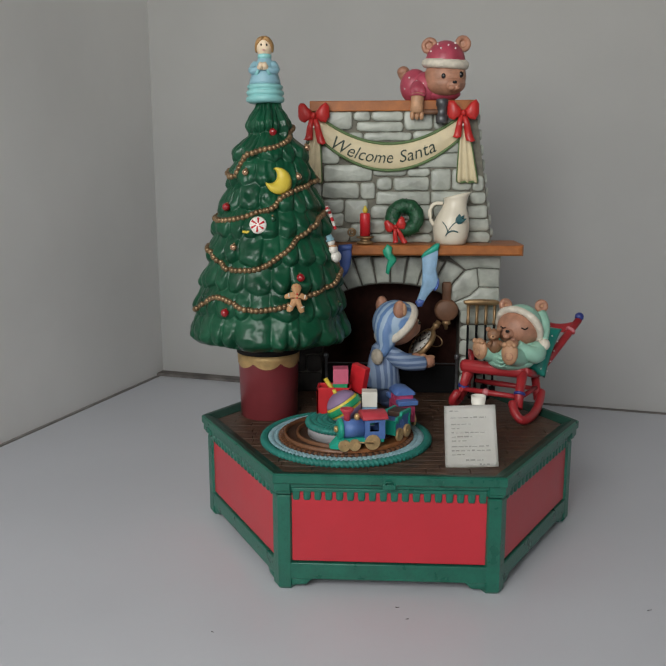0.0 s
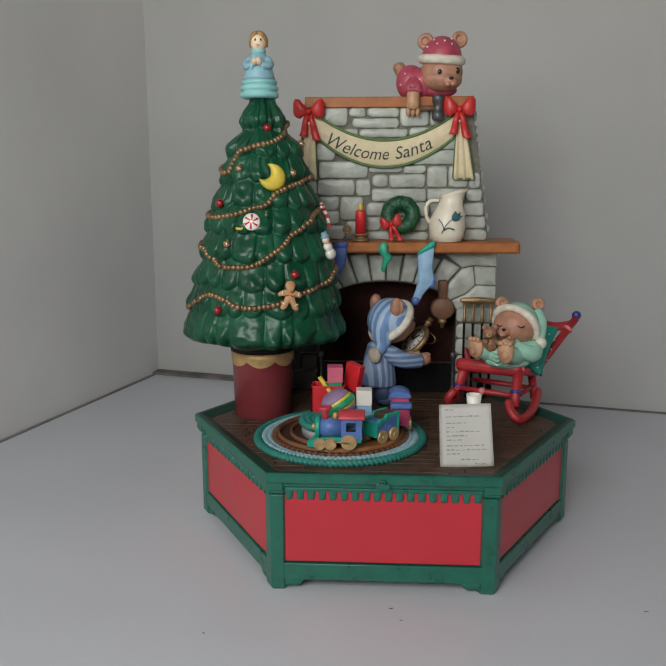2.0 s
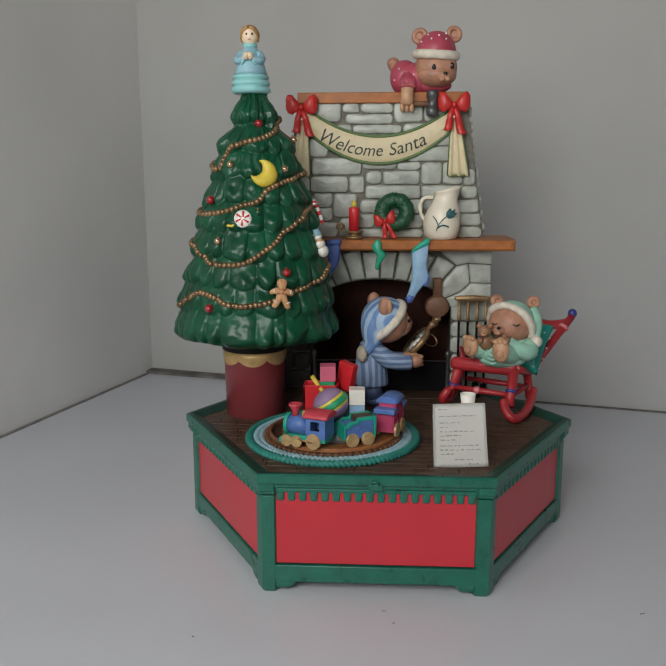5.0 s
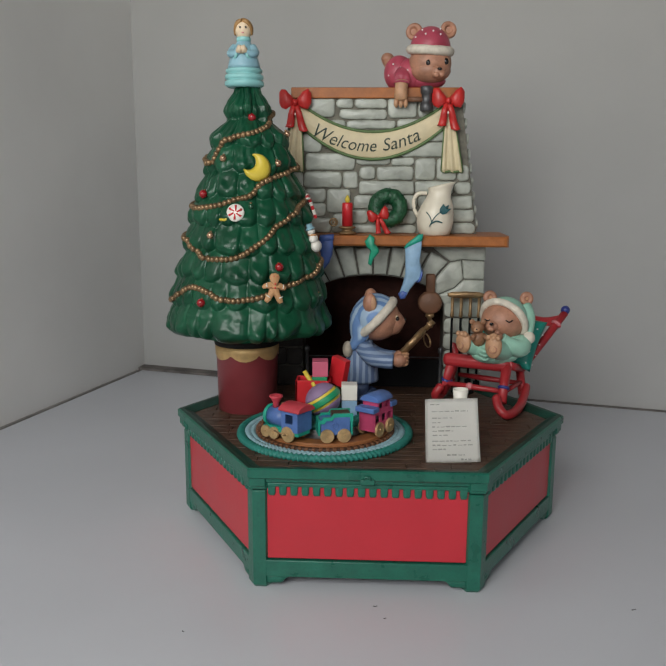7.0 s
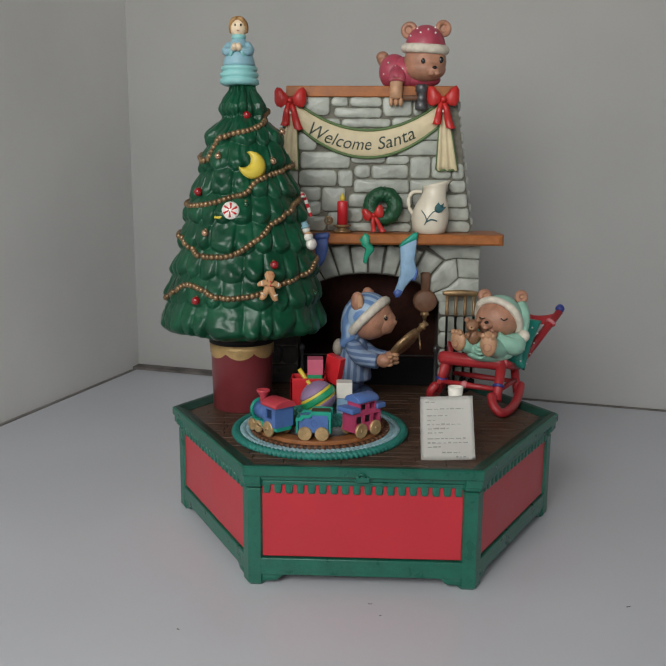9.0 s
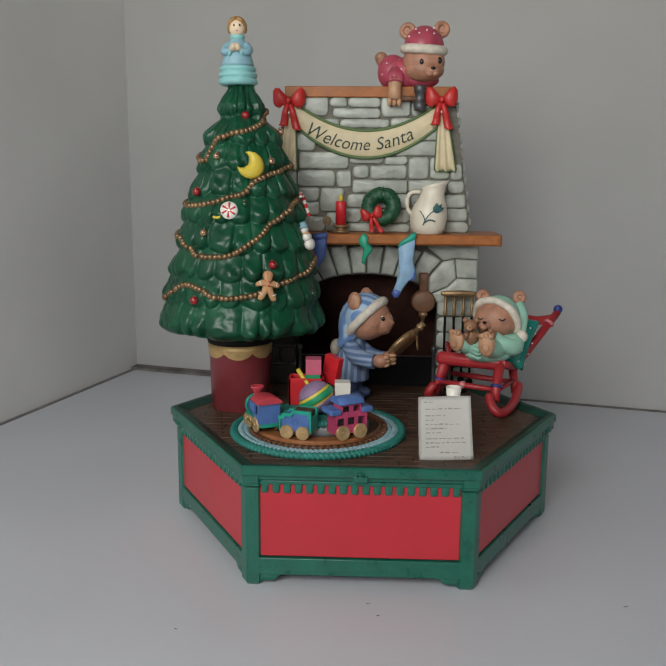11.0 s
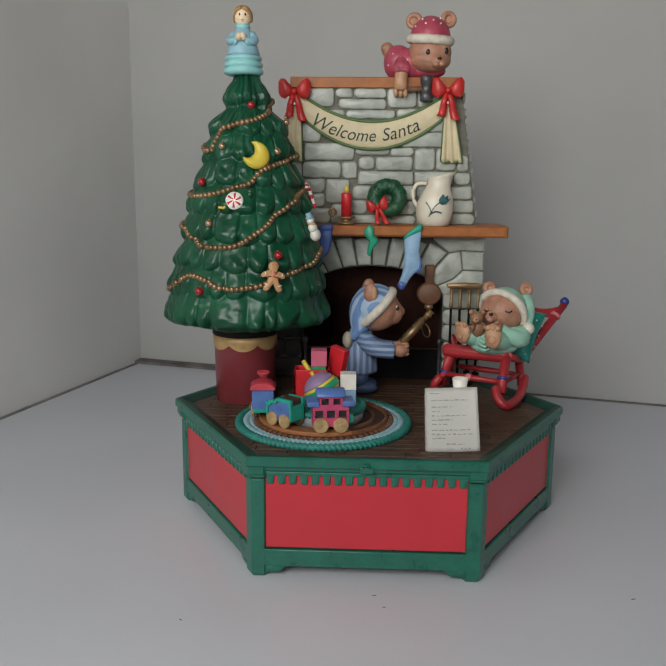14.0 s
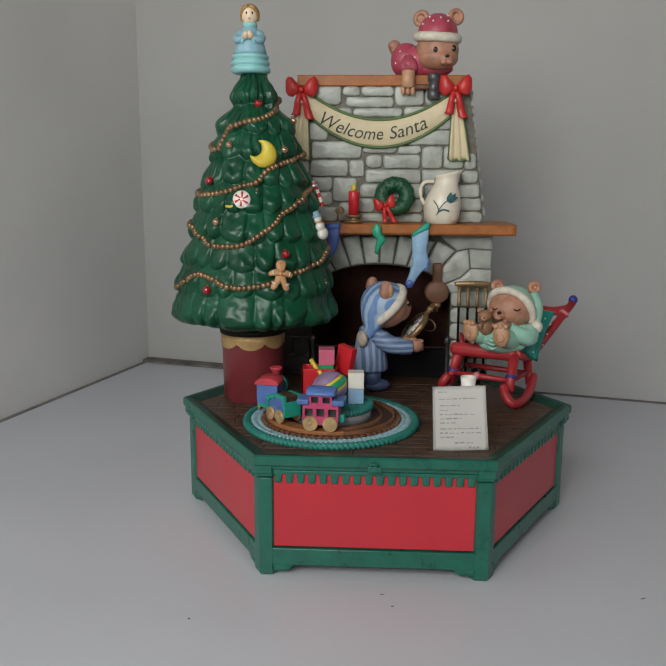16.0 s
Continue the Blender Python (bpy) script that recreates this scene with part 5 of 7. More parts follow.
def build_hearth_things():
    # bellows
    bel = thing("bellows", "brown wooden bellows with a brass nozzle", "bellows", at=pose(0.0395, LOW_FRONT - 0.0024, 0.1100))
    bm = bmesh.new()
    slab(bm, [(0.0080 * math.cos(a), 0.0092 + 0.0076 * math.sin(a)) for a in [2 * math.pi * i / 26 for i in range(26)]], 0.0050, bulge=0.0006, inset=0.0014)
    part("paddle", bm, DARKWOOD, bel)
    bm = bmesh.new()
    slab(bm, [(-0.0028, 0.0150), (0.0028, 0.0150), (0.0032, 0.0270), (0.0024, 0.0282), (-0.0024, 0.0282), (-0.0032, 0.0270)], 0.0036, inset=0.0008)
    part("handle", bm, DARKWOOD, bel)
    bm = bmesh.new()
    lathe(bm, [(0.0010, -0.0040), (0.0016, -0.0010), (0.0030, 0.0000), (0.0026, 0.0022)], pose(0, -0.0022, 0), 16)
    part("nozzle", bm, BRASS, bel)
    # fire irons on a stand
    irons = thing("fire_irons", "set of black fire irons hung from a brass bar", "fire irons", at=pose(0.0620, 0.0590, DECK))
    bm = bmesh.new()
    slab(bm, [(-0.0115, 0.0640), (-0.0085, 0.0632), (0.0085, 0.0632), (0.0115, 0.0640), (0.0118, 0.0660), (0.0085, 0.0668), (0.0, 0.0672), (-0.0085, 0.0668), (-0.0118, 0.0660)], 0.0030, pose(0, 0.0015, 0), inset=0.0006)
    part("bar", bm, BRASS, irons)
    for x, low in ((-0.0085, 0.004), (-0.0028, 0.0015), (0.0032, 0.004), (0.0088, 0.003)):
        bm = bmesh.new()
        tube(bm, [(x, 0, low), (x, 0, 0.052)], 0.0008, 10, 0)
        lathe(bm, [(0.0008, 0.050), (0.0014, 0.0515), (0.0010, 0.054), (0.0011, 0.0632)], pose(x, 0, 0), 12, 1)
        if low > 0.002:
            box(bm, (0.0042, 0.0012, 0.006), pose(x, 0, low - 0.001), 0, bevel=0.0003)
        part("fire_tool", bm, [BLACK, BRASS], irons)
    bm = bmesh.new()
    lathe(bm, [(0.0075, 0.0), (0.0075, 0.0008), (0.0030, 0.0016)], n=24)
    part("stand_foot", bm, BLACK, irons)
    # grate
    grate = thing("fire_grate", "black iron fire grate standing in the hearth", "grate", at=pose(0.002, 0.0660, DECK))
    for x in (-0.044, 0.0455):
        bm = bmesh.new()
        lathe(bm, [(0.0016, 0.0), (0.0012, 0.0012), (0.0010, 0.0240), (0.0018, 0.0250), (0.0018, 0.0275), (0.0004, 0.0290)], pose(x, 0, 0), 14)
        part("post", bm, STEEL, grate)
    bm = bmesh.new()
    tube(bm, [(-0.044, 0, 0.0215), (0.0455, 0, 0.0215)], 0.0005, 8)
    part("top_rail", bm, STEEL, grate)
    # Plain black sheet added to fill the dark area below the rail.
    bm = bmesh.new()
    box(bm, (0.089, 0.0015, 0.0190), pose(0.0008, 0.0010, 0.001))
    part("black_sheet", bm, BLACK, grate)


def build_chimney_bear():
    bm = bmesh.new()
    # 0 fur, 1 raspberry, 2 fleece, 3 black, 4 light fur, 5 dots
    ball(bm, (0.0165, 0.0825, 0.2665), (0.0098, 0.0088, 0.0112), 1)
    ball(bm, (0.0235, 0.0785, 0.2655), (0.0095, 0.0085, 0.0100), 1)
    ball(bm, (0.0340, 0.0785, 0.2612), (0.0125, 0.0080, 0.0052), 1)
    tube(bm, curve_points([(0.0130, 0.0860, 0.2700), (0.0100, 0.0880, 0.2745), (0.0085, 0.0880, 0.2775)], 8), [0.0045, 0.0045, 0.0044, 0.0042, 0.0042, 0.0042, 0.0040, 0.0030], 14, 0)
    ball(bm, (0.0090, 0.0875, 0.2765), (0.0042, 0.0038, 0.0036), 0)
    ball(bm, (0.0358, 0.0740, 0.2716), (0.0136, 0.0117, 0.0120), 0)
    ball(bm, (0.0362, 0.0725, 0.2668), (0.0128, 0.0105, 0.0075), 0)
    ball(bm, (0.0402, 0.0650, 0.2654), (0.0054, 0.0042, 0.0042), 0)
    ball(bm, (0.0390, 0.0618, 0.2634), (0.0022, 0.0016, 0.0017), 0, n=12, k=8)
    ball(bm, (0.0424, 0.0624, 0.2636), (0.0022, 0.0016, 0.0017), 0, n=12, k=8)
    ball(bm, (0.0410, 0.0607, 0.2666), (0.0015, 0.0011, 0.0010), 3, n=12, k=8)
    for x, z in ((0.0340, 0.2708), (0.0450, 0.2718)):
        ball(bm, (x, 0.0642 if x < 0.04 else 0.0668, z), (0.0024, 0.0013, 0.0026), 4, n=14, k=8)
        ball(bm, (x + 0.0001, 0.0634 if x < 0.04 else 0.0660, z), (0.0018, 0.0012, 0.0021), 3, n=14, k=8)
    axis = (0.06, -0.10, 1)
    dome(bm, (0.0357, 0.0755, 0.2800), axis, 0.0130, 0.0142, 1)
    torus(bm, (0.0358, 0.0750, 0.2794), axis, 0.0125, 0.0030, 2, 40, 10, wobble=0.10)
    for s, x, z in ((-1, 0.0254, 0.2912), (1, 0.0470, 0.2922)):
        torus(bm, (x, 0.0765, z), (s * 0.25, -1, 0.1), 0.0037, 0.0017, 0, 26, 10)
        ball(bm, (x + s * 0.0004, 0.0778, z), (0.0040, 0.0014, 0.0040), 0)
    for lon, lat in ((-112, 34), (-86, 44), (-62, 33), (-135, 50), (-45, 55), (-150, 28)):
        lon, lat = math.radians(lon), math.radians(lat)
        ball(bm, (0.0361 + 0.0131 * math.cos(lat) * math.cos(lon), 0.0748 + 0.0131 * math.cos(lat) * math.sin(lon), 0.2800 + 0.0143 * math.sin(lat)), (0.0006, 0.0004, 0.0006), 5, n=8, k=6)
    tube(bm, curve_points([(0.0190, 0.0760, 0.2650), (0.0180, 0.0700, 0.2610), (0.0178, 0.0690, 0.2585)], 6), [0.0056, 0.0056, 0.0054, 0.0052, 0.0050, 0.0048], 16, 1)
    tube(bm, curve_points([(0.0178, 0.0690, 0.2600), (0.0177, 0.0680, 0.2540), (0.0176, 0.0690, 0.2490)], 6), [0.0043, 0.0042, 0.0041, 0.0042, 0.0044, 0.0040], 14, 4)
    for dx in (-0.0030, 0, 0.0030):
        ball(bm, (0.0176 + dx, 0.0680, 0.2468), (0.0016, 0.0022, 0.0030), 4, n=12, k=8)
    for p in ((0.0125, 0.0745, 0.2712), (0.0172, 0.0732, 0.2690), (0.0215, 0.0706, 0.2670), (0.0098, 0.0768, 0.2645), (0.0150, 0.0738, 0.2615)):
        ball(bm, p, 0.0006, 5, n=8, k=6)
    single("teddy_bear", bm, [FUR, PINK_RED, FLEECE, NIGHT_BLACK, FUR_LIGHT, DOT, SKIN], "brown bear figurine in raspberry pyjamas leaning over the chimney", "bear figurine", "bear figurines", (0.022, 0.082, 0.2570))
    ham = thing("hammer", "small hammer with a dark grey head", "hammer", at=pose(0.0338, 0.0685, 0.2495))
    bm = bmesh.new()
    lathe(bm, [(0.0034, -0.0080), (0.0040, -0.0074), (0.0040, -0.0034), (0.0032, -0.0026), (0.0032, 0.0026), (0.0040, 0.0034), (0.0040, 0.0070), (0.0034, 0.0076)], n=20)
    part("head", bm, STEEL, ham)
    bm = bmesh.new()
    tube(bm, [(-0.0120, 0, -0.0005), (0.0, 0, -0.0005)], 0.0017, 12)
    part("handle", bm, DARKWOOD, ham, "brown wooden handle")


def build_rocking_chair():
    base = Matrix.Translation((0.0642, 0.0215, DECK)) @ pose(0, 0, 0, 0, 0, -24)
    chair = thing("rocking_chair", "crimson painted rocking chair tipped back beside the hearth", "rocking chair", at=base)

    def seat_z(y):
        return 0.0298 - 0.30 * y

    bm = bmesh.new()
    box(bm, (0.0424, 0.0068, 0.0084), pose(0.0013, 0, seat_z(0) - 0.0050), bevel=0.0032)
    part("front_rail", bm, CHAIR_RED, chair)
    bm = bmesh.new()
    box(bm, (0.038, 0.031, 0.003), pose(0.0015, 0.0165, seat_z(0.0165) - 0.001, math.degrees(math.atan(-0.31)), 0, 0), bevel=0.0008)
    part("seat", bm, CHAIR_RED, chair)
    for s in (-1, 1):
        bm = bmesh.new()
        tube(bm, [(s * 0.0212 if s > 0 else -0.0165, -0.001, seat_z(0)), (s * 0.0212, 0.0330, seat_z(0.033))], 0.0026, 12)
        part("side_rail", bm, CHAIR_RED, chair)
        bm = bmesh.new()
        top, knee, foot = (((-0.0146, 0.0010, 0.0275), (-0.0174, 0.0010, 0.0155), (-0.0204, 0.0020, 0.0070)), ((0.0203, 0.0000, 0.0290), (0.0204, -0.0060, 0.0165), (0.0208, -0.0108, 0.0085)))[s > 0]
        tube(bm, [top, knee, foot], [0.0032, 0.0028, 0.0030], 14)
        leg = part("front_leg", bm, CHAIR_RED, chair)
        bm = bmesh.new()
        torus(bm, knee, Vector(foot) - Vector(top), 0.0026, 0.0011, 0, 22, 8)
        part("ring", bm, BLUE_RING, leg, "dark blue painted ring")
        bm = bmesh.new()
        tube(bm, [(s * 0.0210, 0.0300, seat_z(0.030)), (s * 0.0250, 0.0230, 0.0060)], [0.0027, 0.0025], 14)
        part("back_leg", bm, CHAIR_RED, chair)
        bm = bmesh.new()
        line = (((-0.0206, -0.0030, 0.0110), (-0.0226, -0.0040, 0.0078), (-0.0236, -0.0010, 0.0042), (-0.0240, 0.0080, 0.0030), (-0.0245, 0.0200, 0.0050), (-0.0240, 0.0300, 0.0090)),
                ((0.0186, -0.0140, 0.0115), (0.0208, -0.0170, 0.0075), (0.0252, -0.0176, 0.0036), (0.0278, -0.0090, 0.0030), (0.0284, 0.0050, 0.0042), (0.0275, 0.0180, 0.0075), (0.0262, 0.0270, 0.0105)))[s > 0]
        tube(bm, curve_points(line, 34), 0.0027, 12)
        ball(bm, line[0], 0.0028, n=14, k=10)
        part("rocker", bm, CHAIR_RED, chair)
        bm = bmesh.new()
        top = Vector((s * 0.0410, 0.0620, 0.0535))
        low = Vector((s * 0.0215, 0.0320, seat_z(0.032)))
        tube(bm, [low, low.lerp(top, 0.5), top], [0.0026, 0.0026, 0.0024], 12)
        post = part("back_post", bm, CHAIR_RED, chair)
        bm = bmesh.new()
        ball(bm, top + Vector((0, 0.001, 0.0018)), 0.0030)
        part("finial", bm, BLUE_RING, post, "dark blue ball finial")
        bm = bmesh.new()
        q = low.lerp(top, 0.80)
        torus(bm, q, top - low, 0.0024, 0.0012, 0, 18, 8)
        part("ring", bm, PINK_RING, post, "pink painted ring")
    bm = bmesh.new()
    rows = []
    for i in range(25):
        f = i / 24 * 2 - 1
        x = f * 0.0400
        hi = 0.0540 + 0.0030 * math.cos(f * math.pi * 1.5) - 0.001
        lo = 0.0455
        rows.append([bm.verts.new((x, 0.0585 + 0.0035 * (1 - f * f) + (z - 0.051) * 0.75 + d, z)) for z, d in ((lo, -0.0012), (hi, -0.0012), (hi, 0.0012), (lo, 0.0012))])
    grid_faces(bm, rows, smooth=False)
    bm.faces.new(rows[0][::-1]), bm.faces.new(rows[-1])
    bmesh.ops.recalc_face_normals(bm, faces=bm.faces)
    part("top_rail", bm, CHAIR_RED, chair)
    for f in (-0.5, 0.0, 0.5):
        bm = bmesh.new()
        tube(bm, [(f * 0.040, 0.0325, seat_z(0.0325)), (f * 0.060, 0.0585, 0.0480)], 0.0013, 8)
        part("spindle", bm, CHAIR_RED, chair)
    for y, z in ((-0.0030, 0.0140), (0.0260, 0.0130)):
        bm = bmesh.new()
        tube(bm, [(-0.0180, y + 0.002, z), (0.0, y, z), (0.0215, y - 0.002, z)], [0.0014, 0.0019, 0.0014], 10)
        part("stretcher", bm, CHAIR_RED, chair)
    for s in (-1, 1):
        bm = bmesh.new()
        tube(bm, [(s * 0.0210 if s > 0 else -0.0178, -0.0030, 0.0140), (s * 0.0232, 0.0262, 0.0135)], 0.0015, 10)
        part("stretcher", bm, CHAIR_RED, chair)
    bm = bmesh.new()
    ball(bm, (-0.0015, -0.0032, 0.0142), 0.0024)
    part("stretcher_bead", bm, PINK_RING, chair, "pink bead")

    # cushion, leaning on the back
    cushion = thing("cushion", "teal cushion with small white dots on the rocking chair", "cushion", at=base @ pose(0.0125, 0.0325, 0.0392, -30, 11, 0))
    bm = bmesh.new()
    k = 22
    pts = []
    for j in range(k + 1):
        row = []
        for i in range(k + 1):
            u, v = i / k * 2 - 1, j / k * 2 - 1
            t = max(0, (1 - u ** 4) * (1 - v ** 4)) ** 0.5
            row.append((u * (0.0195 - 0.0012 * (1 - v * v)), t, v * (0.0172 - 0.0012 * (1 - u * u))))
        pts.append(row)
    for side in (-1, 1):
        vr = [[bm.verts.new((x, side * 0.0062 * t, z)) for x, t, z in row] for row in pts]
        grid_faces(bm, vr, closed_u=False)
    bmesh.ops.remove_doubles(bm, verts=bm.verts, dist=0.00005)
    bmesh.ops.recalc_face_normals(bm, faces=bm.faces)
    part("pillow", bm, TEAL, cushion)
    bm = bmesh.new()
    for u in (-0.7, -0.2, 0.35, 0.85):
        for v in (-0.8, -0.35, 0.15, 0.6):
            t = max(0, (1 - u ** 4) * (1 - v ** 4)) ** 0.5
            ball(bm, (u * 0.0185, -0.0062 * t, v * 0.0163), 0.0006, n=8, k=6)
            ball(bm, (0.0190, -0.002 + 0.004 * (u > 0), v * 0.0150), 0.0005, n=8, k=6) if u > 0.5 else None
    part("dots", bm, DOT, cushion, "raised white dots")

    # sleeping bear
    bm = bmesh.new()
    # 0 fur, 1 mint, 2 fleece, 3 black, 4 light fur
    ball(bm, (0.0820, 0.0260, 0.1000), (0.0125, 0.0125, 0.0115), 1)
    ball(bm, (0.0745, 0.0170, 0.0955), (0.0125, 0.0105, 0.0068), 1)
    ball(bm, (0.0760, 0.0180, 0.0918), (0.0142, 0.0098, 0.0052), 1)
    for k in range(4):
        tube(bm, curve_points([(0.0655, 0.0072 + 0.0006 * k, 0.0925 + 0.0022 * k), (0.0685, 0.0050 + 0.0007 * k, 0.0915 + 0.0022 * k), (0.0712, 0.0060 + 0.0006 * k, 0.0928 + 0.0022 * k)], 7), [0.0003, 0.0005, 0.0007, 0.0007, 0.0007, 0.0005, 0.0003], 8, 1)
    c = Vector((0.0808, 0.0230, 0.1120))
    ball(bm, c, (0.0134, 0.0124, 0.0122), 0)
    ball(bm, c + Vector((-0.0076, -0.0084, -0.0016)), (0.0048, 0.0040, 0.0035), 0)
    ball(bm, c + Vector((-0.0090, -0.0122, -0.0028)), (0.0022, 0.0016, 0.0016), 0)
    ball(bm, c + Vector((-0.0088, -0.0130, 0.0003)), (0.0013, 0.0009, 0.0010), 3, n=12, k=8)
    for dx, dy in ((0.0016, -0.0123), (-0.0104, -0.0082)):
        eye = c + Vector((dx, dy, 0.0022))
        tube(bm, curve_points([eye + Vector((-0.0020, 0.0002, 0.0003)), eye + Vector((0, -0.0004, -0.0007)), eye + Vector((0.0020, 0.0004, 0.0003))], 8), 0.0004, 6, 3)
    axis = Vector((0.50, 0.64, 0.46))
    hc = c + axis.normalized() * 0.0012
    dome(bm, hc, axis, 0.0138, 0.0150, 1)
    torus(bm, hc - axis.normalized() * 0.0004, axis, 0.0139, 0.0023, 2, 44, 10, wobble=0.16)
    tube(bm, curve_points([c + Vector((0.0128, 0.0060, 0.0070)), c + Vector((0.0158, 0.0010, 0.0010)), c + Vector((0.0150, -0.0050, -0.0070))], 8), [0.0056, 0.0054, 0.0048, 0.0042, 0.0036, 0.0030, 0.0026, 0.0022], 14, 1)
    ball(bm, c + Vector((0.0148, -0.0062, -0.0090)), (0.0037, 0.0036, 0.0038), 2)
    for p in (c + Vector((-0.0074, 0.0070, 0.0134)), c + Vector((0.0146, 0.0060, 0.0130))):
        torus(bm, p, (0.1, -1, 0.2), 0.0025, 0.0018, 0, 22, 10)
        ball(bm, p + Vector((0, 0.0008, 0)), (0.0034, 0.0014, 0.0034), 4)
    for k, (a, b, e) in enumerate((((0.0750, 0.0200, 0.0960), (0.0640, 0.0170, 0.0975), (0.0578, 0.0140, 0.0990)), ((0.0800, 0.0140, 0.0960), (0.0760, 0.0060, 0.0980), (0.0728, 0.0010, 0.0995)))):
        tube(bm, curve_points([a, b, e], 8), [0.0070, 0.0068, 0.0066, 0.0062, 0.0058, 0.0054, 0.0050, 0.0045], 14, 1)
        d = Vector((-0.75, -0.66, 0)) if k == 0 else Vector((-0.35, -0.93, 0))
        m = axis_pose(Vector(e) + d * 0.0022 + Vector((0, 0, 0.0018)), d)
        ball(bm, (0, 0, 0), (0.0054 - 0.0004 * k, 0.0068 + 0.0008 * k, 0.0032), 4, m)
        torus(bm, m @ Vector((0, -0.0016, 0.0027)), d, 0.0022, 0.0005, 0, 20, 8)
        ball(bm, (0, -0.0016, 0.0023), (0.0022, 0.0026, 0.0010), 4, m)
        for dx in (-0.0028, 0, 0.0028):
            ball(bm, (dx, 0.0050, 0.0016), (0.0016, 0.0017, 0.0016), 4, m, 12, 8)
    tube(bm, curve_points([c + Vector((0.0110, -0.0040, -0.0120)), c + Vector((0.0090, -0.0110, -0.0145)), c + Vector((0.0030, -0.0140, -0.0120)), c + Vector((-0.0030, -0.0142, -0.0085))], 12), [0.0054, 0.0057, 0.0058, 0.0057, 0.0055, 0.0052, 0.0048, 0.0045, 0.0042, 0.0040, 0.0040, 0.0041], 16, 1)
    ball(bm, c + Vector((-0.0058, -0.0146, -0.0075)), (0.0038, 0.0034, 0.0032), 0)
    for dx in (-0.0022, 0.0, 0.0022):
        ball(bm, c + Vector((-0.0070 + dx * 0.6, -0.0166, -0.0062 + dx)), (0.0016, 0.0014, 0.0013), 0, n=12, k=8)
    single("teddy_bear", bm, [FUR, MINT, FLEECE, NIGHT_BLACK, FUR_LIGHT], "sleeping brown bear figurine in mint pyjamas and nightcap", "bear figurine", "bear figurines", (0.0790, 0.0220, 0.0900)).location.z += 0.0030
    bm = bmesh.new()
    ball(bm, (0.0640, 0.0112, 0.1130), (0.0040, 0.0036, 0.0038), 0)
    ball(bm, (0.0630, 0.0070, 0.1122), (0.0018, 0.0016, 0.0014), 1)
    ball(bm, (0.0628, 0.0055, 0.1128), 0.0005, 2, n=8, k=6)
    for dx in (-0.0034, 0.0032):
        ball(bm, (0.0640 + dx, 0.0104, 0.1165), (0.0016, 0.0010, 0.0016), 0)
    ball(bm, (0.0650, 0.0120, 0.1060), (0.0042, 0.0036, 0.0048), 0)
    for dx in (-0.0040, 0.0040):
        tube(bm, [(0.0650 + dx * 0.6, 0.0105, 0.1085), (0.0650 + dx * 1.2, 0.0075, 0.1070)], [0.0015, 0.0014], 10, 0)
    single("toy_bear", bm, [TOY_FUR, FUR_LIGHT, NIGHT_BLACK], "tiny brown toy bear hugged by the sleeping bear", "toy bear", at=(0.0650, 0.0120, 0.1012))


# ---- on the floor of the music box ----
RUG = Vector((-0.0240, -0.0345, 0))


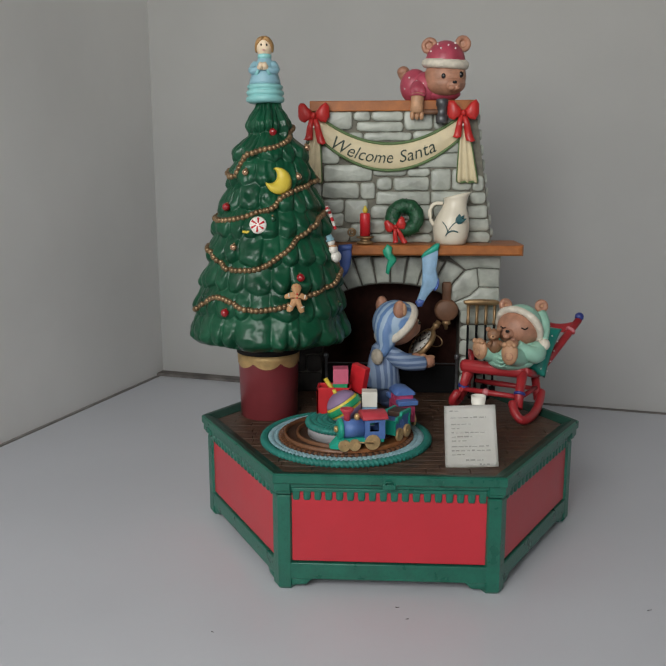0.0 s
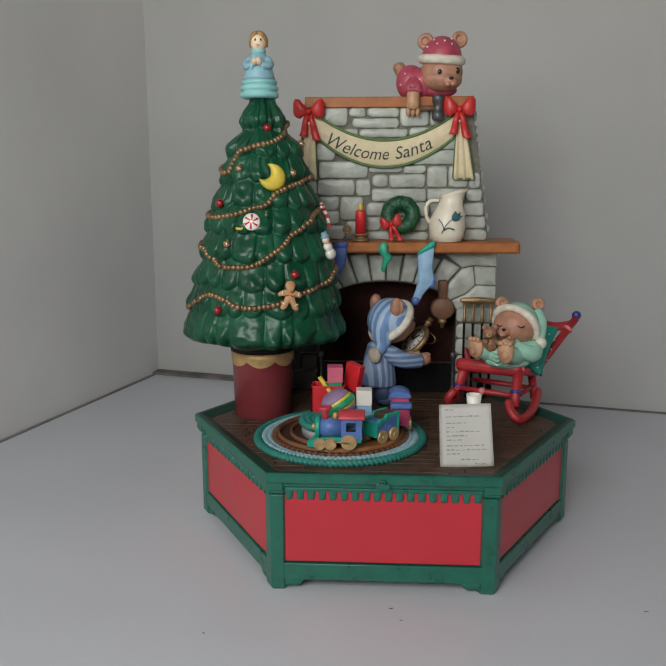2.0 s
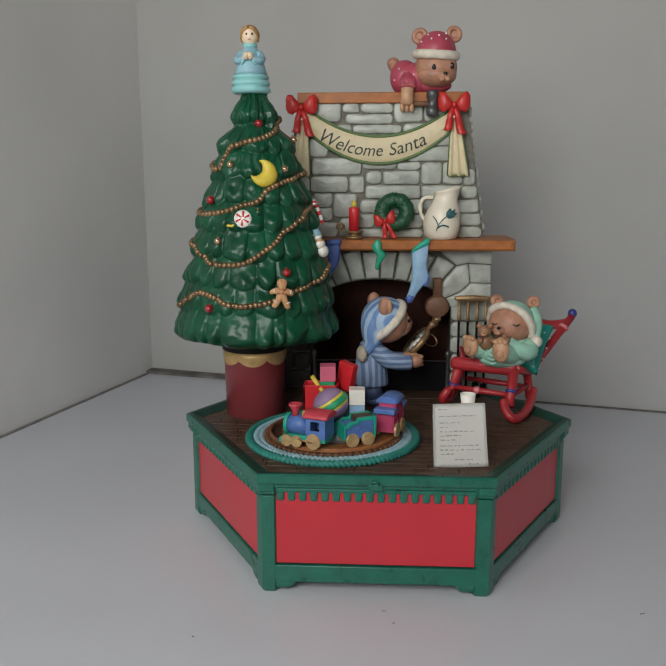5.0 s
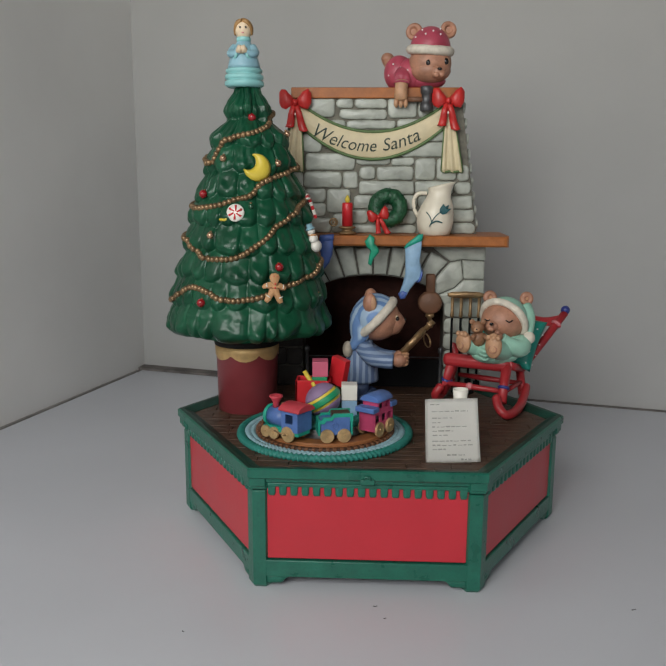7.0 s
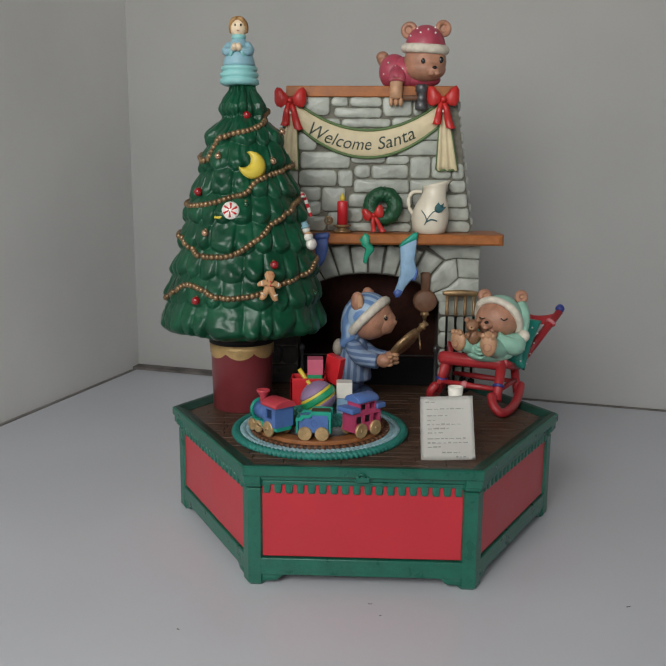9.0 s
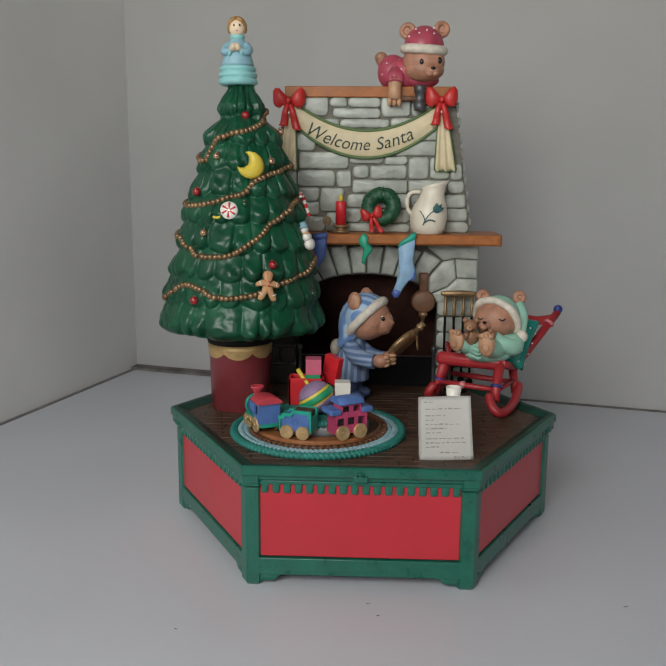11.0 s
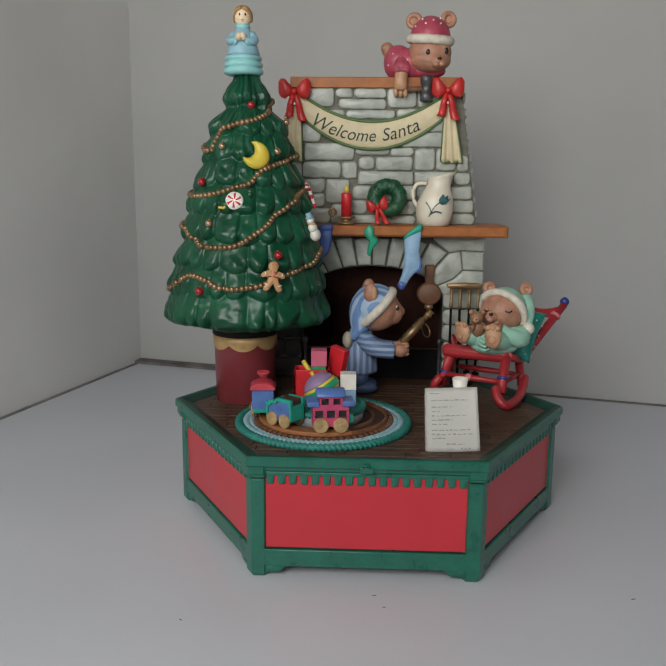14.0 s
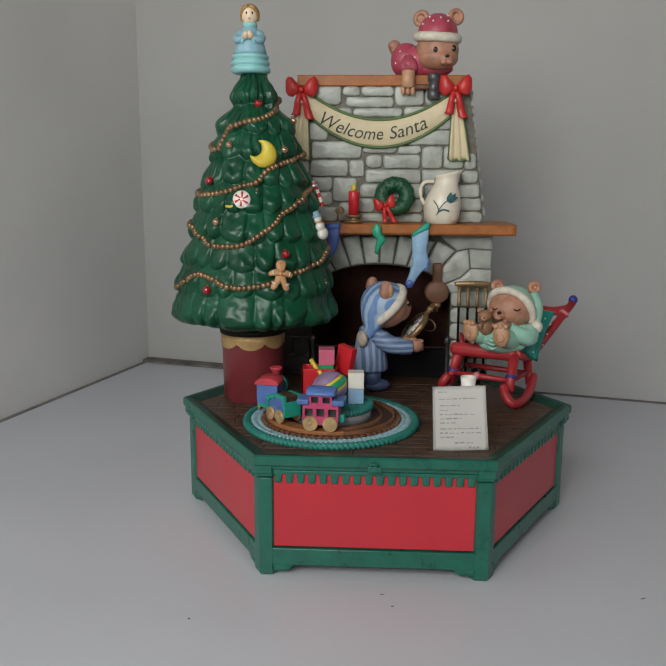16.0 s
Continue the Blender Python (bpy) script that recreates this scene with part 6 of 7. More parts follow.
def build_rug():
    rug = thing("braided_rug", "round braided rug in teal and pale blue", "rug", at=pose(RUG.x, RUG.y, DECK))
    bm = bmesh.new()
    lathe(bm, [(0.0470, 0.0), (0.0475, 0.0008), (0.0002, 0.0010)], n=72)
    part("backing", bm, RUG_TEAL, rug)
    for r, thick, mat, lab in ((0.0462, 0.0022, RUG_TEAL, "teal braid"), (0.0424, 0.0019, RUG_BLUE, "pale blue braid"), (0.0396, 0.0016, RUG_BLUE, "pale blue braid")):
        bm = bmesh.new()
        waves = int(2 * math.pi * r / 0.0026)
        n, k = waves * 6, 9
        rows = []
        for i in range(n):
            a = 2 * math.pi * i / n
            row = []
            for j in range(k):
                b = 2 * math.pi * j / k
                s = thick * (1 + 0.24 * math.sin(waves * a + 2.2 * b))
                rr = r + s * math.cos(b)
                row.append(bm.verts.new((rr * math.cos(a), rr * math.sin(a), 0.0014 + s * 0.85 * math.sin(b))))
            rows.append(row)
        grid_faces(bm, rows, closed_v=True)
        part("braid", bm, mat, rug, lab)
    track = thing("toy_track", "round wooden toy railway track on the rug", "toy track", at=pose(RUG.x, RUG.y, DECK + 0.0010))
    bm = bmesh.new()
    lathe(bm, [(0.0372, 0.0), (0.0374, 0.0020), (0.0368, 0.0024), (0.0236, 0.0026), (0.0230, 0.0024)], n=90)
    bed = part("bed", bm, TRACK_BED, track, "dark brown track bed")
    for r in (0.0345, 0.0275):
        bm = bmesh.new()
        lathe(bm, [(r - 0.0007, 0.0020), (r - 0.0007, 0.0044), (r + 0.0007, 0.0044), (r + 0.0007, 0.0020)], n=90, cap=False)
        part("rail", bm, TRACK_RAIL, track, "brown rail")
    bm = bmesh.new()
    box(bm, (0.0032, 0.0019, 0.0020), pose(0.0368, 0, 0.0008), bevel=0.0004)
    mesh = None
    for i in range(64):
        if mesh is None:
            ob = part("tie", bm, TRACK_RAIL, bed)
            mesh = ob.data
        else:
            ob = new("tie", mesh)
            ob.parent = bed
        ob.rotation_euler = (0, 0, 2 * math.pi * i / 64)
    disc = thing("round_stand", "low round stand with a teal braided top", "stand", at=pose(RUG.x, RUG.y, DECK + 0.0030))
    bm = bmesh.new()
    lathe(bm, [(0.0218, 0.0), (0.0218, 0.0068), (0.0002, 0.0070)], n=60)
    part("drum", bm, DISC_GREY, disc, "plain grey side")
    for r in (0.0212, 0.0180, 0.0148, 0.0116, 0.0084, 0.0052):
        bm = bmesh.new()
        torus(bm, (0, 0, 0.0072), (0, 0, 1), r, 0.0019, 0, int(r * 2 * math.pi / 0.0005) // 4 * 4, 8, wobble=0.18, waves=int(2 * math.pi * r / 0.0020))
        part("braid", bm, RUG_TEAL, disc, "teal braid")


def build_toys():
    top_z = DECK + 0.0030 + 0.0088
    chest = thing("toy_box", "open red toy box full of blocks", "toy box", at=pose(-0.0315, -0.0190, top_z))
    for sx, sy, w, d in ((-1, 0, 0.0012, 0.0126), (1, 0, 0.0012, 0.0126), (0, -1, 0.0198, 0.0012), (0, 1, 0.0198, 0.0012)):
        bm = bmesh.new()
        box(bm, (w, d, 0.0155), pose(sx * 0.0093, sy * 0.0057, 0), bevel=0.0002)
        part("side", bm, RED, chest)
    bm = bmesh.new()
    box(bm, (0.0190, 0.0118, 0.0010), pose(0, 0, 0.0002))
    part("bottom", bm, RED, chest)
    bm = bmesh.new()
    box(bm, (0.0105, 0.0048, 0.0160), pose(0.0130, 0.0065, 0.0108, 0, 12, -38), bevel=0.0004)
    part("lid", bm, RED, chest, "raised red lid")

    def block(x, y, z, s, mat, label, turn=0, tilt=0):
        bm = bmesh.new()
        box(bm, (s, s, s), Matrix(), bevel=0.0003)
        ob = part("toy_block", bm, mat)
        ob.matrix_world = pose(x, y, z, tilt, 0, turn)
        tagged(ob, label, "toy block", "toy blocks")

    block(-0.0280, -0.0180, top_z + 0.0085, 0.0086, GREEN, "small green toy block in the toy box")
    block(-0.0278, -0.0182, top_z + 0.0173, 0.0088, ROSE, "small rose pink toy block in the toy box", 4, 2)
    block(-0.0107, -0.0360, top_z, 0.0084, STOCK_LIGHT, "small light blue toy block on the stand", 3)
    block(-0.0107, -0.0360, top_z + 0.0086, 0.0086, WHITE, "small white toy block stacked on a blue block", 2)
    bm = bmesh.new()
    tube(bm, [(-0.0366, -0.0215, top_z + 0.0202), (-0.0312, -0.0240, top_z + 0.0125)], 0.0013, 10)
    single("drumstick", bm, YELLOW, "short yellow stick leaning in the toy box", "stick", at=(-0.0312, -0.0240, top_z + 0.0125))
    # spinning top lying on its side
    spin = thing("spinning_top", "striped mauve, green and yellow spinning top lying tilted", "spinning top", at=Matrix.Translation((-0.0248, -0.0410, top_z + 0.0092)) @ pose(0, 0, 0, -4, -33, 0))
    bands = ((-0.0088, -0.0030, PURPLE), (-0.0030, -0.0016, YELLOW), (-0.0016, 0.0018, GREEN), (0.0018, 0.0032, YELLOW), (0.0032, 0.0088, PURPLE))
    for z0, z1, mat in bands:
        bm = bmesh.new()
        prof = []
        for i in range(7):
            z = z0 + (z1 - z0) * i / 6
            r = 0.0098 * max(1 - (z / 0.0090) ** 2, 0.001) ** 0.5 + (0.0006 if mat is GREEN else 0)
            prof.append((r, z))
        lathe(bm, prof, n=36)
        part("band", bm, mat, spin)
    bm = bmesh.new()
    tube(bm, [(0, 0, 0.0080), (0, 0, 0.0110)], [0.0012, 0.0010], 10)
    part("peg", bm, YELLOW, spin)
    # note and cup
    note = thing("letter", "white handwritten letter propped upright", "letter", at=Matrix.Translation((0.0426, -0.0785, DECK)) @ pose(0, 0, 0, -14, -2.4, 0))
    bm = bmesh.new()
    n = 14
    rows = [[bm.verts.new(((-0.0134 + 0.0268 * i / n) * (1.02 - 0.04 * j / n), 0.0006 * math.sin(j / n * 3.1) - 0.0004 * math.cos(i / n * 3), 0.0002 + 0.0318 * j / n)) for i in range(n + 1)] for j in range(n + 1)]
    grid_faces(bm, rows, closed_u=False)
    bmesh.ops.solidify(bm, geom=bm.faces[:], thickness=0.0005)
    part("sheet", bm, PAPER, note)
    rng = random.Random(9)
    lines = ((0.0290, -0.0105, 0.0045), (0.0255, -0.0100, 0.0180), (0.0222, -0.0098, 0.0100), (0.0200, -0.0098, 0.0040), (0.0178, -0.0098, 0.0170), (0.0157, -0.0098, 0.0105), (0.0136, -0.0098, 0.0080), (0.0107, -0.0100, 0.0195), (0.0086, -0.0100, 0.0200), (0.0066, -0.0100, 0.0065), (0.0037, -0.0030, 0.0090), (0.0015, 0.0040, 0.0050))
    for z, x, w in lines:
        bm = bmesh.new()
        end = x + w
        while x < end:
            u = min(x + rng.uniform(0.0010, 0.0030), end)
            v = 0.0002 + (z - 0.0002)
            yy = 0.0006 * math.sin(v / 0.0318 * 3.1) - 0.0004 * math.cos((x + 0.0134) / 0.0268 * 3)
            box(bm, (max(u - x, 0.0004), 0.0003, 0.0003 + rng.uniform(0, 0.0004)), pose((x + u) / 2, yy - 0.00042, z))
            x = u + rng.uniform(0.0005, 0.0010)
        part("writing_line", bm, PENCIL, note, "faint line of handwriting")
    cup = thing("cup", "tall white cup standing behind the letter", "cup", at=pose(0.0470, -0.0605, DECK))
    bm = bmesh.new()
    lathe(bm, [(0.0028, 0.0), (0.0030, 0.0004), (0.0033, 0.0270), (0.0040, 0.0334), (0.0036, 0.0334), (0.0031, 0.0290), (0.0003, 0.0286)], n=30, cap=False)
    part("beaker", bm, WHITE, cup)
    bm = bmesh.new()
    lathe(bm, [(0.0002, 0.0), (0.0033, 0.0001)], pose(0, 0, 0.0312), 24, cap=False)
    part("milk", bm, WHITE, cup, "milk")


BEAR_PIVOT = Vector((-0.0081, 0.0394, DECK))


def build_standing_bear():
    bm = bmesh.new()
    # 0 fur, 1 cap stripes, 2 pyjamas, 3 fleece, 4 black, 5 slipper, 6 light
    lathe(bm, [(0.0085, 0.0140), (0.0120, 0.0135), (0.0122, 0.0150), (0.0112, 0.0230), (0.0098, 0.0320), (0.0075, 0.0395), (0.0040, 0.0425)], pose(0.0030, -0.0050, 0) @ Matrix.Diagonal((0.92, 1, 1, 1)), 32, 2)
    c = Vector((0.0126, -0.0050, 0.0533))
    ball(bm, c, (0.0146, 0.0140, 0.0140), 0)
    ball(bm, c + Vector((0.0078, 0, -0.0022)), (0.0092, 0.0092, 0.0084), 0)
    ball(bm, c + Vector((0.0142, 0, -0.0018)), (0.0036, 0.0040, 0.0034), 0)
    ball(bm, c + Vector((0.0174, 0, -0.0004)), (0.0009, 0.0015, 0.0010), 4, n=14, k=8)
    ball(bm, c + Vector((0.0108, 0, -0.0066)), (0.0044, 0.0046, 0.0034), 0)
    for s in (-1, 1):
        e = c + Vector((0.0122, s * 0.0072, 0.0012))
        ball(bm, e, (0.0012, 0.0012, 0.0019), 7, n=14, k=8)
        ball(bm, e + Vector((0.0004, s * 0.0004, 0)), (0.0012, 0.0012, 0.0015), 4, n=14, k=8)
        ball(bm, c + Vector((-0.0044, s * 0.0114, 0.0112)), (0.0042, 0.0034, 0.0060), 0)
        ball(bm, c + Vector((-0.0024, s * 0.0128, 0.0112)), (0.0022, 0.0022, 0.0044), 6)
    axis = Vector((-0.72, 0, 0.69))
    dome(bm, c + axis.normalized() * 0.0008, axis, 0.0150, 0.0152, 1)
    torus(bm, c + axis.normalized() * 0.0004, axis, 0.0145, 0.0029, 3, 44, 10, wobble=0.12)
    tube(bm, curve_points([c + Vector((-0.0020, -0.0005, 0.0050)), c + Vector((-0.0075, -0.0022, 0.0005)), c + Vector((-0.0100, -0.0050, -0.0080)), c + Vector((-0.0118, -0.0070, -0.0135)), (-0.0030, -0.0125, 0.0355)], 14), [0.0100, 0.0104, 0.0102, 0.0097, 0.0090, 0.0082, 0.0074, 0.0066, 0.0058, 0.0050, 0.0043, 0.0036, 0.0030, 0.0024], 20, 1)
    ball(bm, (-0.0052, -0.0120, 0.0346), (0.0032, 0.0056, 0.0052), 9)
    for s, pts in ((-1, ((0.0040, -0.0120, 0.0360), (0.0110, -0.0185, 0.0312), (0.0180, -0.0215, 0.0300), (0.0232, -0.0222, 0.0296))), (1, ((0.0040, 0.0020, 0.0340), (0.0110, 0.0010, 0.0290), (0.0180, -0.0030, 0.0280), (0.0240, -0.0070, 0.0285)))):
        tube(bm, curve_points(pts, 12), [0.0050, 0.0054, 0.0056, 0.0056, 0.0055, 0.0053, 0.0051, 0.0050, 0.0049, 0.0048, 0.0047, 0.0046], 16, 8)
        w = Vector(pts[-1])
        ball(bm, w + Vector((0.0035, 0.0004, 0.0006)), (0.0046, 0.0042, 0.0042), 0)
        for dz in (-0.0022, 0.0002, 0.0026):
            ball(bm, w + Vector((0.0066, 0.0018 if s < 0 else -0.0018, dz + 0.0004)), (0.0026, 0.0030, 0.0014), 6, n=12, k=8)
    for s in (-1, 1):
        ball(bm, (0.0060, -0.0050 + s * 0.0058, 0.0040), (0.0080, 0.0054, 0.0040), 5)
        lathe(bm, [(0.0050, 0.0030), (0.0052, 0.0160)], pose(0.0031, -0.0050 + s * 0.0052, 0), 20, 5)
    bear = part("teddy_bear", bm, [FUR, CAP_STRIPE, PAJAMA, FLEECE, NIGHT_BLACK, SLIPPER, FUR_LIGHT, EYE_WHITE, SLEEVE, POMPOM])
    tagged(bear, "brown bear figurine in blue striped pyjamas and nightcap", "bear figurine", "bear figurines")
    watch = thing("pocket_watch", "brass pocket watch held in the bear's paws", "pocket watch")
    m = axis_pose((0.0352, -0.0015, 0.0378), (-0.74, 0.14, 0.66))
    bm = bmesh.new()
    lathe(bm, [(0.0080, -0.0024), (0.0106, -0.0016), (0.0118, -0.0002), (0.0118, 0.0010), (0.0110, 0.0020), (0.0098, 0.0022), (0.0096, 0.0016), (0.0003, 0.0016)], m, 44)
    case = part("case", bm, BRASS, watch)
    bm = bmesh.new()
    lathe(bm, [(0.0094, 0.0017), (0.0002, 0.0019)], m, 40)
    face = part("dial", bm, WHITE, watch, "white dial")
    bm = bmesh.new()
    for i in range(12):
        a = 2 * math.pi * i / 12
        box(bm, (0.0007, 0.0016, 0.0003), m @ pose(0.0077 * math.cos(a), 0.0077 * math.sin(a), 0.0019, 0, 0, math.degrees(a) + 90))
    box(bm, (0.0009, 0.0062, 0.0003), m @ pose(0.0018, 0.0018, 0.0021, 0, 0, -40))
    box(bm, (0.0010, 0.0044, 0.0003), m @ pose(-0.0018, 0.0008, 0.0021, 0, 0, 60))
    part("hour_marks", bm, NIGHT_BLACK, watch, "black hour marks and pointers")
    bm = bmesh.new()
    up = Vector((0.68, 0, 0.73))
    c0 = m.translation
    tube(bm, [c0 + up * 0.0115, c0 + up * 0.0142, c0 + up * 0.0147, c0 + up * 0.0160, c0 + up * 0.0164, c0 + up * 0.0186], [0.0017, 0.0017, 0.0024, 0.0024, 0.0017, 0.0021], 16)
    part("crown", bm, BRASS, watch)
    bm = bmesh.new()
    torus(bm, c0 + up * 0.0125 + Vector((0.0005, 0, -0.0080)), (1, 0.25, 0.1), 0.0075, 0.0005, 0, 30, 8, squash=0.55)
    part("bow_ring", bm, BRASS, watch, "thin brass ring")
    return bear, watch


# ---- the toy train ----
def wheel_mesh(bm, r, m):
    lathe(bm, [(r * 0.92, 0.0), (r, 0.0003), (r, 0.0012), (r * 0.93, 0.0016), (r * 0.22, 0.0016), (r * 0.18, 0.0019), (0.0002, 0.0020)], m, 28, smooth=False)


def wheels(parent, spots, half):
    for x, r in spots:
        for s in (-1, 1):
            bm = bmesh.new()
            wheel_mesh(bm, r, pose(x, s * half, r, -90 * s, 0, 0))
            part("wheel", bm, WHEEL_WOOD, parent, "round gold painted wheel")


def pierced(name, parent, mat, y, x0, x1, z0, z1, holes, t=0.0010):
    """A wall in x, z with square window holes."""
    bm = bmesh.new()
    xs = sorted({x0, x1, *[h for a in holes for h in a[:2]]})
    zs = sorted({z0, z1, *[h for a in holes for h in a[2:]]})
    for xa, xb in zip(xs, xs[1:]):
        for za, zb in zip(zs, zs[1:]):
            if not any(a <= (xa + xb) / 2 <= b and c <= (za + zb) / 2 <= d for a, b, c, d in holes):
                box(bm, (xb - xa, t, zb - za), pose((xa + xb) / 2, y, za))
    bmesh.ops.remove_doubles(bm, verts=bm.verts, dist=0.00001)
    return part(name, bm, mat, parent)


def build_engine():
    eng = thing("toy_locomotive", "blue toy locomotive with a rose red cab roof", "toy locomotive", "toy train")
    bm = bmesh.new()
    box(bm, (0.0230, 0.0096, 0.0028), pose(-0.0010, 0, 0.0036), bevel=0.0003)
    part("chassis", bm, TOY_TEAL, eng)
    bm = bmesh.new()
    vs = []
    for x, w, z0, z1 in ((0.0095, 0.0062, 0.0012, 0.0072), (0.0160, 0.0016, 0.0006, 0.0024)):
        vs.append([bm.verts.new(p) for p in ((x, -w, z0), (x, w, z0), (x, w, z1), (x, -w, z1))])
    grid_faces(bm, vs, smooth=False)
    bm.faces.new(vs[0][::-1]), bm.faces.new(vs[1])
    bmesh.ops.recalc_face_normals(bm, faces=bm.faces)
    part("cowcatcher", bm, TOY_TEAL, eng)
    bm = bmesh.new()
    lathe(bm, [(0.0050, 0.0), (0.0050, 0.0115)], pose(-0.0020, 0, 0.0108, 0, 90, 0), 30)
    part("boiler", bm, TOY_BLUE, eng)
    bm = bmesh.new()
    lathe(bm, [(0.0056, 0.0), (0.0058, 0.0004), (0.0058, 0.0018), (0.0050, 0.0024), (0.0004, 0.0026)], pose(0.0092, 0, 0.0108, 0, 90, 0), 30)
    part("smokebox", bm, TOY_TEAL, eng)
    bm = bmesh.new()
    lathe(bm, [(0.0016, 0.0), (0.0018, 0.0016), (0.0010, 0.0022)], pose(0.0114, 0, 0.0108, 0, 90, 0), 16)
    part("headlight", bm, GOLD, eng, "small gold lamp")
    for s in (-1, 1):
        cab = pierced("cab_wall", eng, TOY_BLUE, s * 0.0052, -0.0127, -0.0019, 0.0058, 0.0168, [(-0.0095, -0.0045, 0.0099, 0.0149)])
    for x in (-0.0026, -0.0121):
        bm = bmesh.new()
        box(bm, (0.0012, 0.0094, 0.0110), pose(x, 0, 0.0058))
        part("cab_end", bm, TOY_BLUE, eng)
    bm = bmesh.new()
    box(bm, (0.0084, 0.0090, 0.0006), pose(-0.0073, 0, 0.0070))
    part("cab_floor", bm, BLACK, eng)
    bm = bmesh.new()
    rows = []
    for x in (-0.0142, -0.0136, -0.0012, -0.0006):
        low = 0.0004 if x in (-0.0142, -0.0006) else 0
        rows.append([bm.verts.new((x, 0.0068 * math.cos(a) * (1 - 40 * low), 0.0166 + (0.0036 - low) * math.sin(a))) for a in [math.pi * i / 14 for i in range(15)]])
    grid_faces(bm, rows, closed_u=True)
    bm.faces.new(rows[0][::-1]), bm.faces.new(rows[-1])
    bmesh.ops.recalc_face_normals(bm, faces=bm.faces)
    part("roof", bm, TOY_RED, eng, "rose red cab roof")
    bm = bmesh.new()
    lathe(bm, [(0.0019, 0.0), (0.0017, 0.0026), (0.0026, 0.0042), (0.0036, 0.0056), (0.0036, 0.0064), (0.0026, 0.0066), (0.0018, 0.0056)], pose(0.0066, 0, 0.0154), 24)
    part("chimney", bm, TOY_RED, eng, "flared rose red chimney")
    bm = bmesh.new()
    lathe(bm, [(0.0016, 0.0), (0.0016, 0.0024), (0.0010, 0.0034), (0.0003, 0.0036)], pose(0.0012, 0, 0.0152), 16)
    part("steam_dome", bm, GOLD, eng, "gold steam dome")
    wheels(eng, ((0.0092, 0.0032), (0.0036, 0.0032), (-0.0060, 0.0042)), 0.0046)
    bm = bmesh.new()
    for s in (-1, 1):
        tube(bm, [(-0.0060, s * 0.0072, 0.0042), (0.0020, s * 0.0072, 0.0052)], 0.0004, 8)
    part("coupling_rod", bm, BRASS, eng)
    return eng


def build_tender():
    ten = thing("toy_tender", "blue toy tender with a stepped teal rim", "toy tender", "toy train")
    bm = bmesh.new()
    box(bm, (0.0160, 0.0092, 0.0085), pose(0, 0, 0.0040), bevel=0.0003)
    part("body", bm, TOY_BLUE, ten)
    for s in (-1, 1):
        bm = bmesh.new()
        out = [(-0.0094, 0.0118), (-0.0094, 0.0160), (0.0010, 0.0160), (0.0026, 0.0140), (0.0066, 0.0140), (0.0076, 0.0124), (0.0094, 0.0124), (0.0094, 0.0108), (0.0062, 0.0108), (0.0052, 0.0124), (0.0020, 0.0124), (0.0006, 0.0142), (-0.0078, 0.0142), (-0.0078, 0.0118)]
        rows = [[bm.verts.new((x, y, z)) for x, z in out] for y in (s * 0.0040, s * 0.0056)]
        grid_faces(bm, rows, smooth=False)
        for r in rows:
            bmesh.ops.triangle_fill(bm, edges=[e for e in bm.edges if e.verts[0] in r and e.verts[1] in r], use_beauty=True)
        bmesh.ops.recalc_face_normals(bm, faces=bm.faces)
        part("rim", bm, TOY_TEAL, ten, "stepped teal rim")
        bm = bmesh.new()
        box(bm, (0.0088, 0.0010, 0.0026), pose(-0.0034, s * 0.0045, 0.0120))
        box(bm, (0.0050, 0.0010, 0.0010), pose(0.0040, s * 0.0045, 0.0120))
        part("side_board", bm, TOY_BLUE, ten)
        bm = bmesh.new()
        torus(bm, (0, s * 0.0047, 0.0092), (0, 1, 0), 0.0016, 0.0003, 0, 20, 6)
        part("ring_mark", bm, TOY_BLUE, ten)
    bm = bmesh.new()
    box(bm, (0.0100, 0.0084, 0.0034), pose(-0.0034, 0, 0.0124), bevel=0.0006)
    part("coal", bm, TRACK_BED, ten, "dark brown load")
    for x in (-0.0088, 0.0088):
        bm = bmesh.new()
        box(bm, (0.0012, 0.0106, 0.0085), pose(x, 0, 0.0040), bevel=0.0003)
        part("end_board", bm, TOY_TEAL, ten)
    wheels(ten, ((-0.0046, 0.0038), (0.0046, 0.0038)), 0.0046)
    return ten


